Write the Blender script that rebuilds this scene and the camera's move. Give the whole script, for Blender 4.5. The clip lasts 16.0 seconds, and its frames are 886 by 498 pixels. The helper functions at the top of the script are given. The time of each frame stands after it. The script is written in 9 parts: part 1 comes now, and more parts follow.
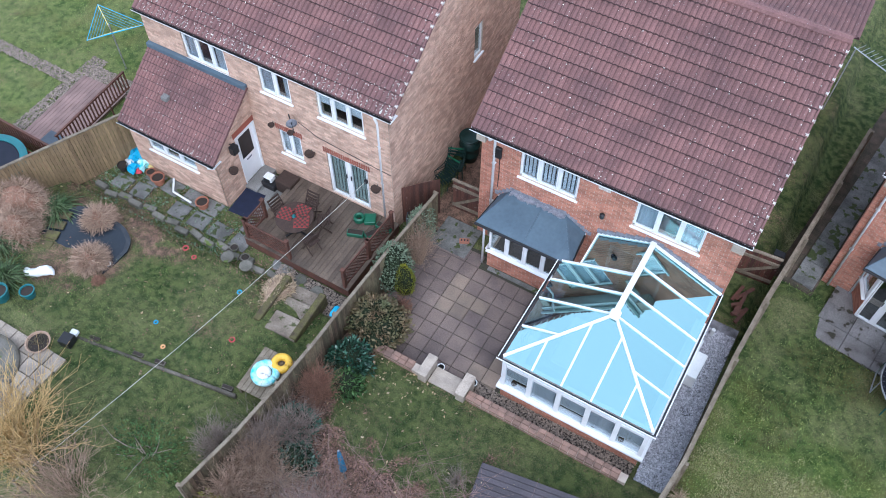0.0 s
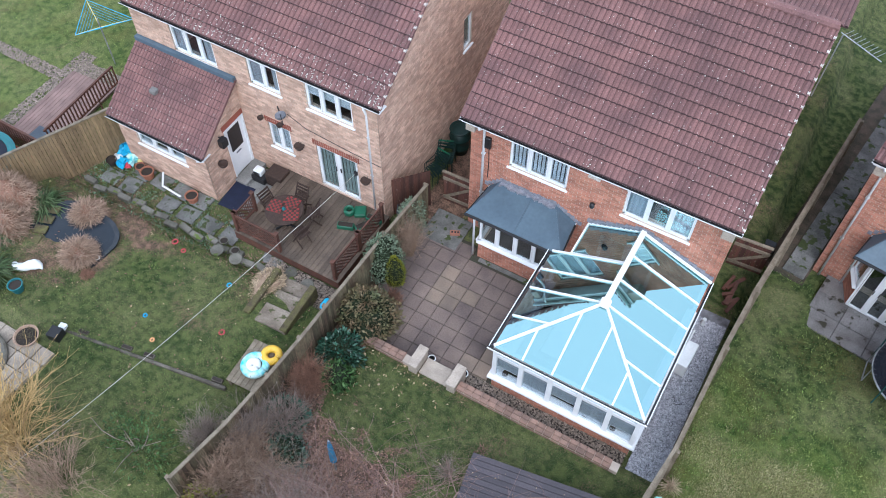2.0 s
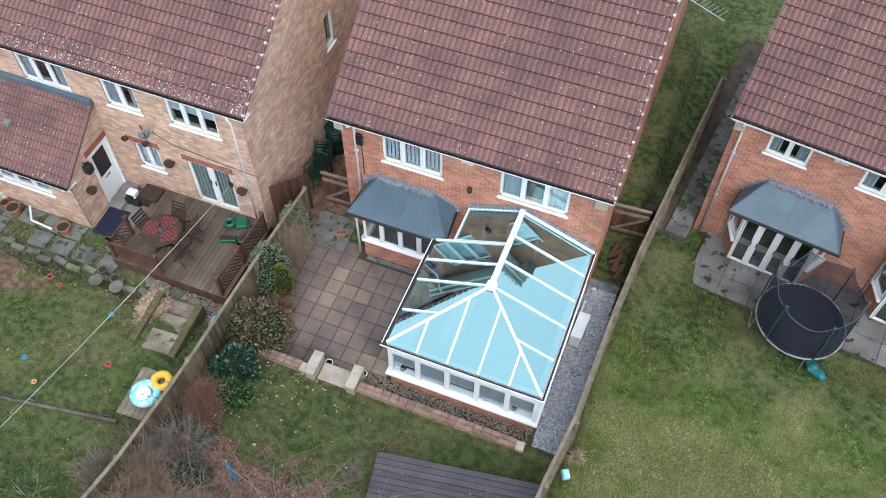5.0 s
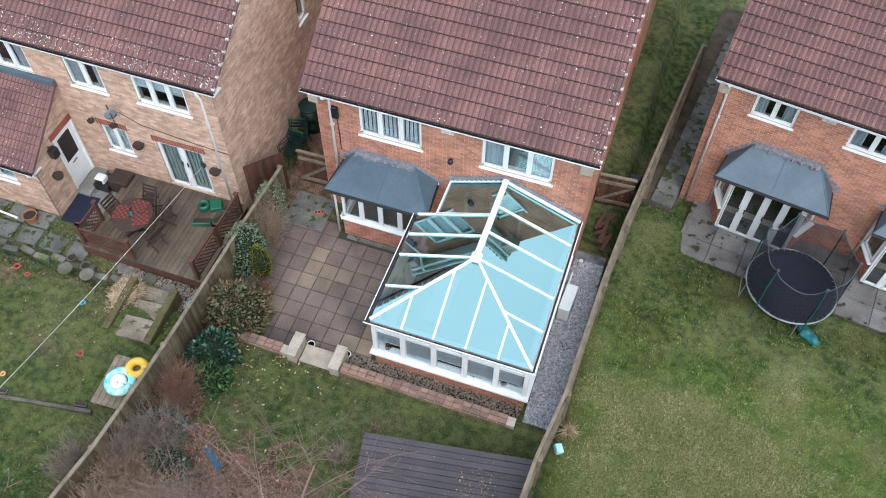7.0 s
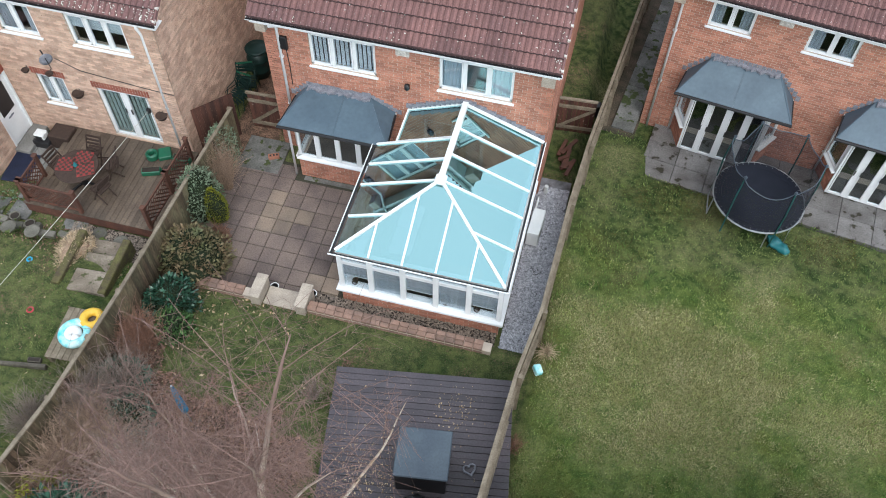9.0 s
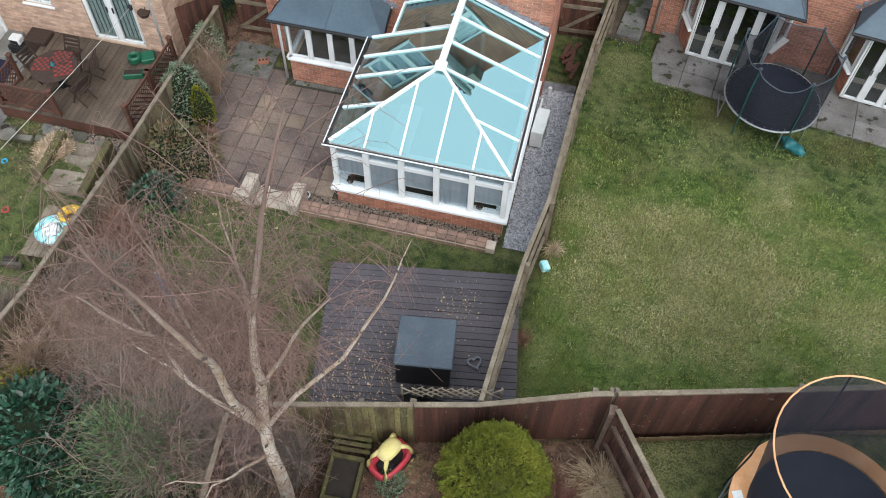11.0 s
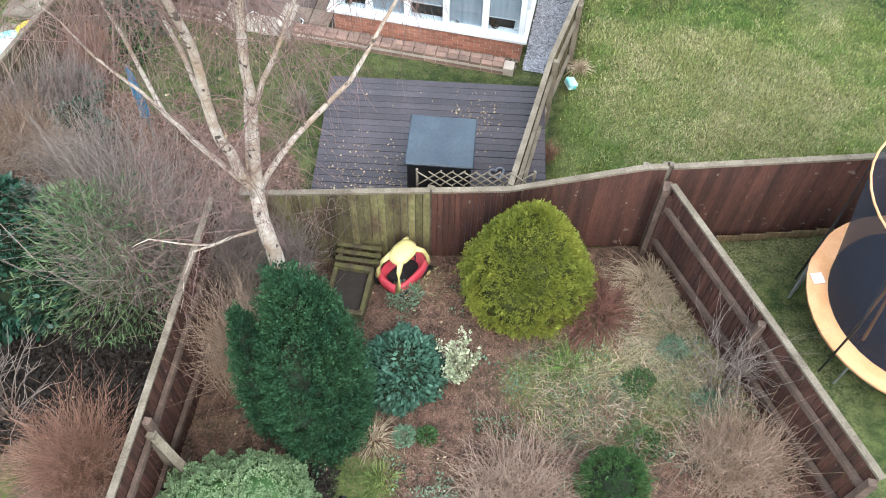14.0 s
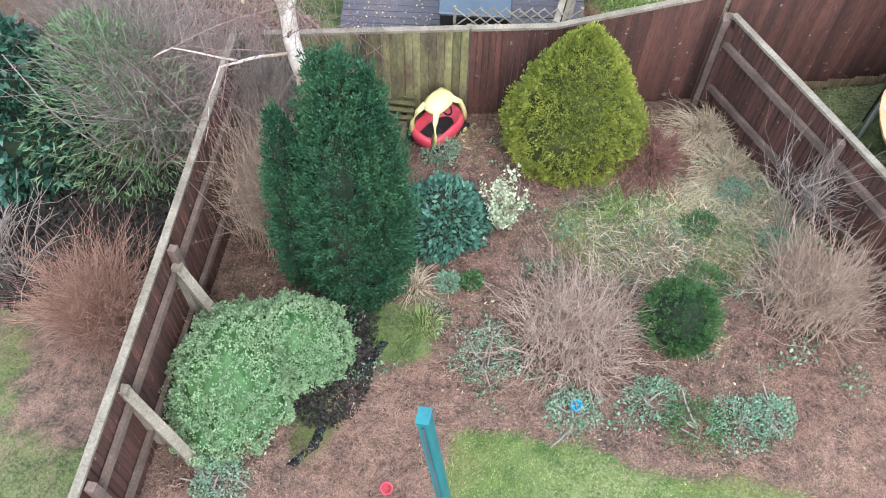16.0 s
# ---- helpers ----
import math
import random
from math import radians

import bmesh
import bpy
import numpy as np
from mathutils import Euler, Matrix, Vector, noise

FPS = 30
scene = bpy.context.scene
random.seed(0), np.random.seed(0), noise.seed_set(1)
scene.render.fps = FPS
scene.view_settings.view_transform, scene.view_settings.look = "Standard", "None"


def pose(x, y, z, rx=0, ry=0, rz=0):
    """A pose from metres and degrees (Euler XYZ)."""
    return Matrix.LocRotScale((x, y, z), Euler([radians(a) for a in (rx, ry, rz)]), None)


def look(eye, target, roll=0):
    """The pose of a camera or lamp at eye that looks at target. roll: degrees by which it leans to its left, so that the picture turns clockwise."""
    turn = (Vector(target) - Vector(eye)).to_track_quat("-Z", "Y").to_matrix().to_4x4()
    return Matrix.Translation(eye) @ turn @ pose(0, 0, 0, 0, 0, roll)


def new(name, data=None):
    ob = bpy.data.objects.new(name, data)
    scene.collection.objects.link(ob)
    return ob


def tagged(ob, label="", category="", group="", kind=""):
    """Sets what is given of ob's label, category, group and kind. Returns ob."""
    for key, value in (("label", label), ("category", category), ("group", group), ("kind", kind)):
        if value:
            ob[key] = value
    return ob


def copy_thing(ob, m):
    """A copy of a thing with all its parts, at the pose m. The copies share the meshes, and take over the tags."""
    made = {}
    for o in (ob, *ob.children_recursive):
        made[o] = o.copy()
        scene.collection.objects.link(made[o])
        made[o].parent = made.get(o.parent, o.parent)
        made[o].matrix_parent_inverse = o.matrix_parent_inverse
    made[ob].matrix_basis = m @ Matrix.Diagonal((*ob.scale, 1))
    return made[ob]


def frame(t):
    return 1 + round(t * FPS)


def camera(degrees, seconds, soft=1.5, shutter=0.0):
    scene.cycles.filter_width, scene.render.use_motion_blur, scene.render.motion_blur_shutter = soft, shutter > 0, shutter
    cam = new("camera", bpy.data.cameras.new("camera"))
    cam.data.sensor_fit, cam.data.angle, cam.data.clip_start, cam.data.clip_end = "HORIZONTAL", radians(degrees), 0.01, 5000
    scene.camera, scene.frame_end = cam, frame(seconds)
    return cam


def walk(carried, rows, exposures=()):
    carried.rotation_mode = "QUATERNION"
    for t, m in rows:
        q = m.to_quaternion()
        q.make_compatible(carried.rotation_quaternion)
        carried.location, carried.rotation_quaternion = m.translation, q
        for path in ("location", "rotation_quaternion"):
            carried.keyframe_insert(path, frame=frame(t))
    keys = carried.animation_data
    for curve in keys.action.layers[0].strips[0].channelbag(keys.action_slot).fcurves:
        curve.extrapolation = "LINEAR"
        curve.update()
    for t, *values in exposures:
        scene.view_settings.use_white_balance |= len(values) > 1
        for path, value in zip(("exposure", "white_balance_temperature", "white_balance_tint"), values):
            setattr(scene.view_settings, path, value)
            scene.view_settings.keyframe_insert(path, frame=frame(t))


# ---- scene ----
cam = camera(54.4, 16.0, soft=0.95)
PATH = [
    (0, (5.810, -13.818, 20.877), (-0.011, -3.895, 4.517), 0.03),
    (0.5, (5.874, -13.753, 20.879), (0.015, -3.840, 4.527), -0.26),
    (1, (5.890, -13.738, 20.847), (0.069, -3.838, 4.473), -0.25),
    (1.5, (5.971, -13.852, 20.725), (0.202, -3.889, 4.371), -0.00),
    (2, (6.049, -13.943, 20.638), (0.290, -3.919, 4.318), 0.06),
    (2.5, (6.032, -13.938, 20.645), (0.289, -3.927, 4.311), 0.00),
    (3, (6.204, -13.829, 20.681), (0.434, -3.815, 4.358), -0.10),
    (3.5, (6.663, -13.522, 20.756), (1.115, -3.401, 4.422), 0.35),
    (4, (6.860, -13.308, 20.752), (2.153, -2.802, 4.397), 0.29),
    (6.5, (6.874, -13.579, 19.869), (3.011, -2.838, 3.446), 0.72),
    (7, (6.855, -13.548, 19.640), (3.234, -2.719, 3.219), 0.71),
    (7.5, (6.916, -13.787, 19.352), (4.060, -2.738, 2.928), 0.82),
    (8, (6.946, -14.214, 19.039), (4.260, -3.220, 2.549), 1.01),
    (8.5, (6.920, -14.386, 18.621), (4.267, -3.369, 2.142), 1.13),
    (11, (7.007, -15.693, 16.095), (4.661, -4.814, -0.522), 1.77),
    (11.5, (7.067, -16.097, 15.353), (4.783, -5.193, -1.257), 1.87),
    (12, (7.078, -16.281, 14.639), (4.817, -5.300, -1.923), 1.94),
    (12.5, (7.110, -16.883, 14.087), (4.910, -5.965, -2.525), 1.96),
    (13, (7.113, -17.348, 13.606), (4.958, -6.459, -3.030), 2.11),
    (13.5, (7.057, -17.403, 13.030), (4.933, -6.543, -3.629), 1.98),
    (14, (6.980, -17.380, 12.391), (4.877, -6.495, -4.256), 1.93),
    (14.5, (6.807, -17.725, 11.784), (4.775, -6.786, -4.835), 2.27),
    (15, (6.682, -18.269, 11.202), (4.659, -7.438, -5.489), 2.36),
    (15.5, (6.679, -18.557, 10.552), (4.732, -7.570, -6.046), 2.88),
    (16, (6.661, -18.531, 10.658), (4.697, -7.990, -6.225), 1.76),
]
walk(cam, [(t, look(eye, target, roll)) for t, eye, target, roll in PATH], [(0.0, 0.84, 5600, 12), (4.0, 0.82, 6150, 9), (8.5, 0.78, 6350, 7), (11.5, 0.72, 6600, 7), (12.5, 0.98, 6500, 6), (13.5, 1.36, 6300, 6), (14.5, 1.62, 6150, 7), (16.0, 1.76, 5800, 8)])

# world and light: a bright overcast day
world = bpy.data.worlds.new("overcast")
world.use_nodes = True
scene.world = world
wn = world.node_tree.nodes
sky = wn.new("ShaderNodeTexSky")
sky.sky_type, sky.sun_disc = "NISHITA", False
sky.sun_elevation, sky.sun_rotation = radians(48), radians(150)
sky.air_density, sky.dust_density, sky.ozone_density = 1.0, 1.2, 2.5
wn["Background"].inputs["Strength"].default_value = 0.152
veil = wn.new("ShaderNodeMix")
veil.data_type = "RGBA"
veil.inputs[0].default_value = 0.72
cloud_at, cloud, cloud_tone = wn.new("ShaderNodeTexCoord"), wn.new("ShaderNodeTexNoise"), wn.new("ShaderNodeMix")
cloud.inputs["Scale"].default_value, cloud.inputs["Detail"].default_value = 2.2, 4
cloud_tone.data_type = "RGBA"
cloud_tone.inputs[6].default_value, cloud_tone.inputs[7].default_value = (4.5, 5.2, 6.2, 1), (6.7, 7.0, 7.2, 1)
world.node_tree.links.new(cloud_at.outputs["Generated"], cloud.inputs["Vector"])
world.node_tree.links.new(cloud.outputs["Fac"], cloud_tone.inputs[0])
world.node_tree.links.new(cloud_tone.outputs[2], veil.inputs[7])
world.node_tree.links.new(sky.outputs["Color"], veil.inputs[6])
world.node_tree.links.new(veil.outputs[2], wn["Background"].inputs["Color"])
sun_data = bpy.data.lights.new("sun", "SUN")
sun_data.energy, sun_data.angle, sun_data.color = 1.4, radians(50), (1.0, 0.98, 0.95)
sun = new("sun", sun_data)
SUN_EL, SUN_AZ = radians(48), radians(150)
sun.matrix_world = look((10 * math.sin(SUN_AZ) * math.cos(SUN_EL), 10 * math.cos(SUN_AZ) * math.cos(SUN_EL), 10 * math.sin(SUN_EL)), (0, 0, 0))


# ---- materials ----
def mat(name, col, col2=None, rough=0.8, scale=3.0, fine=40.0, grain=0.25, bump=0.3, pick="", vary=0.25, metal=0.0, spec=0.4, specks=None, speck_scale=30.0, speck_at=0.68, stretch=(1, 1, 1)):
    """Two colours mixed at one scale, grain at another, a spread between pieces, and specks of a third colour."""
    m = bpy.data.materials.new(name)
    m.use_nodes = True
    n, l = m.node_tree.nodes, m.node_tree.links
    b = n["Principled BSDF"]
    b.inputs["Roughness"].default_value, b.inputs["Metallic"].default_value = rough, metal
    b.inputs["Specular IOR Level"].default_value = spec
    geo = n.new("ShaderNodeNewGeometry")
    where = geo.outputs["Position"]
    if stretch != (1, 1, 1):
        mp = n.new("ShaderNodeVectorMath")
        mp.operation = "MULTIPLY"
        mp.inputs[1].default_value = stretch
        l.new(where, mp.inputs[0])
        where = mp.outputs[0]
    big, small = n.new("ShaderNodeTexNoise"), n.new("ShaderNodeTexNoise")
    big.inputs["Scale"].default_value, small.inputs["Scale"].default_value = scale, fine
    big.inputs["Detail"].default_value, small.inputs["Detail"].default_value = 4, 3
    l.new(where, big.inputs["Vector"])
    l.new(where, small.inputs["Vector"])
    ramp = n.new("ShaderNodeMapRange")
    ramp.inputs[1].default_value, ramp.inputs[2].default_value = 0.35, 0.65
    l.new(big.outputs["Fac"], ramp.inputs[0])
    mix = n.new("ShaderNodeMix")
    mix.data_type = "RGBA"
    mix.inputs[6].default_value = (*col, 1)
    mix.inputs[7].default_value = (*(col2 or [c * 0.75 for c in col]), 1)
    l.new(ramp.outputs[0], mix.inputs[0])
    out = mix.outputs[2]
    if specks:
        sp = n.new("ShaderNodeTexNoise")
        sp.inputs["Scale"].default_value, sp.inputs["Detail"].default_value = speck_scale, 2
        l.new(geo.outputs["Position"], sp.inputs["Vector"])
        sr = n.new("ShaderNodeMapRange")
        sr.inputs[1].default_value, sr.inputs[2].default_value = speck_at, speck_at + 0.05
        l.new(sp.outputs["Fac"], sr.inputs[0])
        mx = n.new("ShaderNodeMix")
        mx.data_type = "RGBA"
        mx.inputs[7].default_value = (*specks, 1)
        l.new(sr.outputs[0], mx.inputs[0])
        l.new(out, mx.inputs[6])
        out = mx.outputs[2]
    hsv = n.new("ShaderNodeHueSaturation")
    l.new(out, hsv.inputs["Color"])
    gr = n.new("ShaderNodeMapRange")
    gr.inputs[1].default_value, gr.inputs[2].default_value = 0.25, 0.75
    gr.inputs[3].default_value, gr.inputs[4].default_value = 1 - grain, 1 + grain
    l.new(small.outputs["Fac"], gr.inputs[0])
    val = gr.outputs[0]
    if pick:
        src = n.new("ShaderNodeObjectInfo").outputs["Random"] if pick == "object" else geo.outputs["Random Per Island"]
        pr = n.new("ShaderNodeMapRange")
        pr.inputs[3].default_value, pr.inputs[4].default_value = 1 - vary, 1 + vary
        l.new(src, pr.inputs[0])
        mu = n.new("ShaderNodeMath")
        mu.operation = "MULTIPLY"
        l.new(val, mu.inputs[0])
        l.new(pr.outputs[0], mu.inputs[1])
        val = mu.outputs[0]
    l.new(val, hsv.inputs["Value"])
    l.new(hsv.outputs[0], b.inputs["Base Color"])
    if bump:
        bp = n.new("ShaderNodeBump")
        bp.inputs["Strength"].default_value, bp.inputs["Distance"].default_value = bump, 0.01
        l.new(small.outputs["Fac"], bp.inputs["Height"])
        l.new(bp.outputs[0], b.inputs["Normal"])
    return m


def glass(name, tint, gloss=(1, 1, 1), mirror=0.06):
    m = bpy.data.materials.new(name)
    m.use_nodes = True
    n, l = m.node_tree.nodes, m.node_tree.links
    clear, shine, mix, fr = n.new("ShaderNodeBsdfTransparent"), n.new("ShaderNodeBsdfGlossy"), n.new("ShaderNodeMixShader"), n.new("ShaderNodeLayerWeight")
    rise, reach = n.new("ShaderNodeMath"), n.new("ShaderNodeMapRange")
    rise.operation, rise.inputs[1].default_value = "POWER", 5.0
    reach.inputs[3].default_value, reach.inputs[4].default_value = mirror, 1.0
    clear.inputs[0].default_value, shine.inputs[0].default_value = (*tint, 1), (*gloss, 1)
    shine.inputs["Roughness"].default_value = 0.02
    fr.inputs["Blend"].default_value = 0.5
    l.new(fr.outputs["Facing"], rise.inputs[0])
    l.new(rise.outputs[0], reach.inputs[0])
    l.new(reach.outputs[0], mix.inputs[0])
    l.new(clear.outputs[0], mix.inputs[1])
    l.new(shine.outputs[0], mix.inputs[2])
    l.new(mix.outputs[0], n["Material Output"].inputs["Surface"])
    return m


M = {}
M["tile"] = mat("roof_tile", (0.225, 0.116, 0.106), (0.155, 0.084, 0.081), 0.85, 1.2, 25, 0.25, 0.3, "object", 0.10, specks=(0.62, 0.60, 0.56), speck_scale=21, speck_at=0.70)
M["tile_rest"] = mat("roof_tile_rest", (0.225, 0.116, 0.106), (0.155, 0.084, 0.081), 0.85, 1.2, 25, 0.25, 0.3, "island", 0.10, specks=(0.62, 0.60, 0.56), speck_scale=21, speck_at=0.70)
# Darker tile colours paint in the shade below each course and along the grooves.
M["tile_edge"] = mat("shade_dark_tile_edge", (0.08, 0.048, 0.048), None, 0.95, 6, 40, 0.3)
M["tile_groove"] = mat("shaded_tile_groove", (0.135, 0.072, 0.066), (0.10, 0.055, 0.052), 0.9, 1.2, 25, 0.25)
M["buff"] = mat("buff_brick", (0.58, 0.405, 0.31), (0.46, 0.30, 0.225), 0.9, 4.0, 60, 0.15, 0.3, "island", 0.22)
M["red"] = mat("red_brick", (0.47, 0.215, 0.145), (0.36, 0.16, 0.112), 0.9, 2.0, 60, 0.15, 0.3, "island", 0.22)
M["red_piece"] = mat("red_brick_piece", (0.47, 0.21, 0.14), (0.37, 0.16, 0.11), 0.9, 2.0, 60, 0.15, 0.3, "object", 0.22)
M["dark_brick"] = mat("header_brick", (0.30, 0.09, 0.06), None, 0.9, 2.0, 60, 0.15, 0.3, "object", 0.2)
M["mortar"] = mat("mortar", (0.56, 0.47, 0.39), (0.44, 0.37, 0.31), 0.95, 2, 80, 0.15)
M["upvc"] = mat("white_upvc", (0.80, 0.81, 0.82), (0.74, 0.75, 0.76), 0.35, 2, 30, 0.04, 0.02)
M["black"] = mat("black_plastic", (0.02, 0.02, 0.022), None, 0.4, 3, 40, 0.2, 0.05)
M["lead"] = mat("grey_roof_sheet", (0.088, 0.130, 0.165), (0.070, 0.104, 0.136), 0.45, 1.5, 12, 0.12, 0.08)
M["dab"] = mat("white_verge_mortar", (0.66, 0.63, 0.58), (0.42, 0.38, 0.34), 0.95, 9, 40, 0.25, 0.3)
M["lead_edge"] = mat("lead_flashing", (0.26, 0.26, 0.29), (0.16, 0.17, 0.2), 0.6, 9, 40, 0.3, 0.4)
M["pane"] = glass("window_glass", (0.86, 0.90, 0.92), (0.9, 0.97, 1.0), 0.06)
M["roof_glass"] = glass("solar_roof_glass", (0.15, 0.17, 0.24), (0.60, 0.99, 1.0), 0.54)
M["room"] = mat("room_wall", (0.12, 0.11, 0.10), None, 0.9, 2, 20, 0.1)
M["curtain"] = mat("pale_curtain", (0.40, 0.43, 0.46), (0.30, 0.33, 0.37), 0.9, 3, 20, 0.1, stretch=(6, 6, 0.3))
M["pier"] = mat("pale_stone_pier", (0.46, 0.39, 0.32), (0.34, 0.29, 0.24), 0.92, 4, 40, 0.25, 0.3)
M["green_blind"] = mat("grey_green_vertical_blind", (0.30, 0.37, 0.34), (0.24, 0.30, 0.28), 0.8, 3, 20, 0.1)
M["blind"] = mat("grey_blind", (0.62, 0.67, 0.71), None, 0.8, 3, 20, 0.1)
M["slab"] = mat("paving_slab", (0.205, 0.155, 0.132), (0.095, 0.074, 0.070), 0.9, 0.75, 30, 0.3, 0.3, "object", 0.13)
M["slab_buff"] = mat("buff_paving_slab", (0.255, 0.195, 0.15), (0.14, 0.11, 0.092), 0.9, 1.1, 30, 0.2, 0.3, "object", 0.15)
M["dark_slab"] = mat("damp_dark_slab", (0.19, 0.185, 0.175), (0.10, 0.10, 0.092), 0.85, 2.2, 30, 0.3, 0.3, "object", 0.22, specks=(0.05, 0.065, 0.02), speck_scale=4, speck_at=0.57)
M["flag"] = mat("pale_flagstone", (0.36, 0.305, 0.245), (0.21, 0.175, 0.14), 0.92, 1.8, 30, 0.25, 0.3, "object", 0.14)
M["terrace_slab"] = mat("stained_terrace_slab", (0.20, 0.19, 0.185), (0.115, 0.105, 0.10), 0.85, 1.6, 30, 0.35, 0.3, "object", 0.15, specks=(0.035, 0.032, 0.02), speck_scale=3.2, speck_at=0.6)
M["concrete"] = mat("concrete", (0.24, 0.235, 0.22), (0.16, 0.155, 0.145), 0.92, 1.4, 30, 0.25, 0.3)
M["deck"] = mat("brown_decking", (0.135, 0.10, 0.073), (0.08, 0.060, 0.046), 0.6, 1.5, 25, 0.25, 0.3, "object", 0.25)
M["deck_grey"] = mat("weathered_dark_decking", (0.085, 0.07, 0.078), (0.055, 0.048, 0.055), 0.45, 1.0, 25, 0.25, 0.3, "object", 0.18)
M["fence"] = mat("brown_stained_fence_board", (0.105, 0.043, 0.030), (0.058, 0.027, 0.020), 0.8, 2.5, 30, 0.35, 0.3, "object", 0.24, stretch=(3, 3, 0.25), specks=(0.20, 0.15, 0.12), speck_scale=9, speck_at=0.68)
M["fence_old"] = mat("mossy_weathered_fence_board", (0.15, 0.13, 0.075), (0.085, 0.055, 0.035), 0.9, 3.0, 30, 0.35, 0.3, "object", 0.45, stretch=(1, 1, 0.25))
M["fence_moss"] = mat("green_mossed_fence_board", (0.185, 0.165, 0.07), (0.085, 0.055, 0.032), 0.95, 3.5, 30, 0.35, 0.3, "object", 0.4, stretch=(1, 1, 0.3))
M["fence_tan"] = mat("tan_fence_board", (0.25, 0.175, 0.092), (0.17, 0.115, 0.062), 0.9, 2.0, 30, 0.25, 0.3, "object", 0.2, stretch=(1, 1, 0.25))
M["old_red"] = mat("weathered_red_brick", (0.30, 0.185, 0.14), (0.19, 0.125, 0.10), 0.92, 3, 50, 0.2, 0.3, "object", 0.2)
M["fence_rail"] = mat("brown_stained_rail", (0.15, 0.10, 0.075), (0.09, 0.06, 0.045), 0.85, 4, 40, 0.3, 0.3)
M["rail"] = mat("greyed_timber_rail", (0.23, 0.19, 0.14), (0.15, 0.12, 0.085), 0.9, 4, 40, 0.3, 0.3)
M["trellis"] = mat("red_brown_trellis", (0.13, 0.056, 0.038), (0.085, 0.040, 0.03), 0.75, 4, 40, 0.25, 0.2)


# ---- mesh helpers ----
def thing(name, m, label, category, group="", kind=""):
    """An Empty at the thing's base; its parts are laid out in its own axes."""
    ob = new(name)
    ob.empty_display_size = 0.2
    ob.matrix_world = m if isinstance(m, Matrix) else pose(*m)
    return tagged(ob, label, category, group, kind)


def mesh_of(name, bm, material):
    me = bpy.data.meshes.new(name)
    bm.to_mesh(me)
    bm.free()
    for one in material if isinstance(material, (list, tuple)) else [material]:
        me.materials.append(one)
    return me


def part(name, bm, material, parent=None, label="", smooth=False):
    ob = new(name, bm if isinstance(bm, bpy.types.Mesh) else mesh_of(name, bm, material))
    ob.parent = parent
    if smooth:
        for p in ob.data.polygons:
            p.use_smooth = True
    return tagged(ob, label)


def soup(name, verts, faces, material, parent=None, label="", kind="", smooth=False):
    me = bpy.data.meshes.new(name)
    me.from_pydata([tuple(v) for v in verts], [], [tuple(int(i) for i in f) for f in faces])
    me.materials.append(material)
    return tagged(part(name, me, None, parent, label, smooth), kind=kind)


def box(x0, x1, y0, y1, z0, z1, bevel=0.0, bm=None):
    bm = bm or bmesh.new()
    v = [bm.verts.new((x, y, z)) for x in (x0, x1) for y in (y0, y1) for z in (z0, z1)]
    faces = [bm.faces.new([v[i] for i in q]) for q in ((0, 1, 3, 2), (4, 6, 7, 5), (0, 4, 5, 1), (2, 3, 7, 6), (0, 2, 6, 4), (1, 5, 7, 3))]
    if bevel:
        edges = {e for f in faces for e in f.edges}
        bmesh.ops.bevel(bm, geom=list(edges), offset=bevel, segments=1, affect="EDGES")
    return bm


def bar(a, b, w=0.04, h=None, bm=None, roll=0.0):
    """A square bar from a to b, w wide and h high."""
    bm = bm or bmesh.new()
    a, b, h = Vector(a), Vector(b), h or w
    d = (b - a).normalized()
    side = d.cross(Vector((0, 0, 1)))
    side = side.normalized() if side.length > 1e-3 else Vector((1, 0, 0))
    up = side.cross(d).normalized()
    q = Matrix.Rotation(roll, 3, d)
    side, up = q @ side, q @ up
    ring = [[bm.verts.new(p + side * sx * w / 2 + up * sy * h / 2) for sx, sy in ((-1, -1), (1, -1), (1, 1), (-1, 1))] for p in (a, b)]
    for i in range(4):
        bm.faces.new((ring[0][i], ring[0][(i + 1) % 4], ring[1][(i + 1) % 4], ring[1][i]))
    bm.faces.new(ring[0][::-1])
    bm.faces.new(ring[1])
    return bm


def tube(points, radii, sides=8, bm=None, cap=True):
    """A round rod through the points, each with its radius."""
    bm = bm or bmesh.new()
    pts = [Vector(p) for p in points]
    radii = radii if isinstance(radii, (list, tuple)) else [radii] * len(pts)
    rings = []
    for i, p in enumerate(pts):
        d = (pts[min(i + 1, len(pts) - 1)] - pts[max(i - 1, 0)]).normalized()
        s = d.cross(Vector((0.1, 0.2, 1)) if abs(d.z) < 0.95 else Vector((1, 0, 0))).normalized()
        u = s.cross(d)
        rings.append([bm.verts.new(p + (s * math.cos(a) + u * math.sin(a)) * radii[i]) for a in [2 * math.pi * k / sides for k in range(sides)]])
    for r, q in zip(rings, rings[1:]):
        for k in range(sides):
            bm.faces.new((r[k], r[(k + 1) % sides], q[(k + 1) % sides], q[k]))
    if cap:
        bm.faces.new(rings[0][::-1])
        bm.faces.new(rings[-1])
    return bm


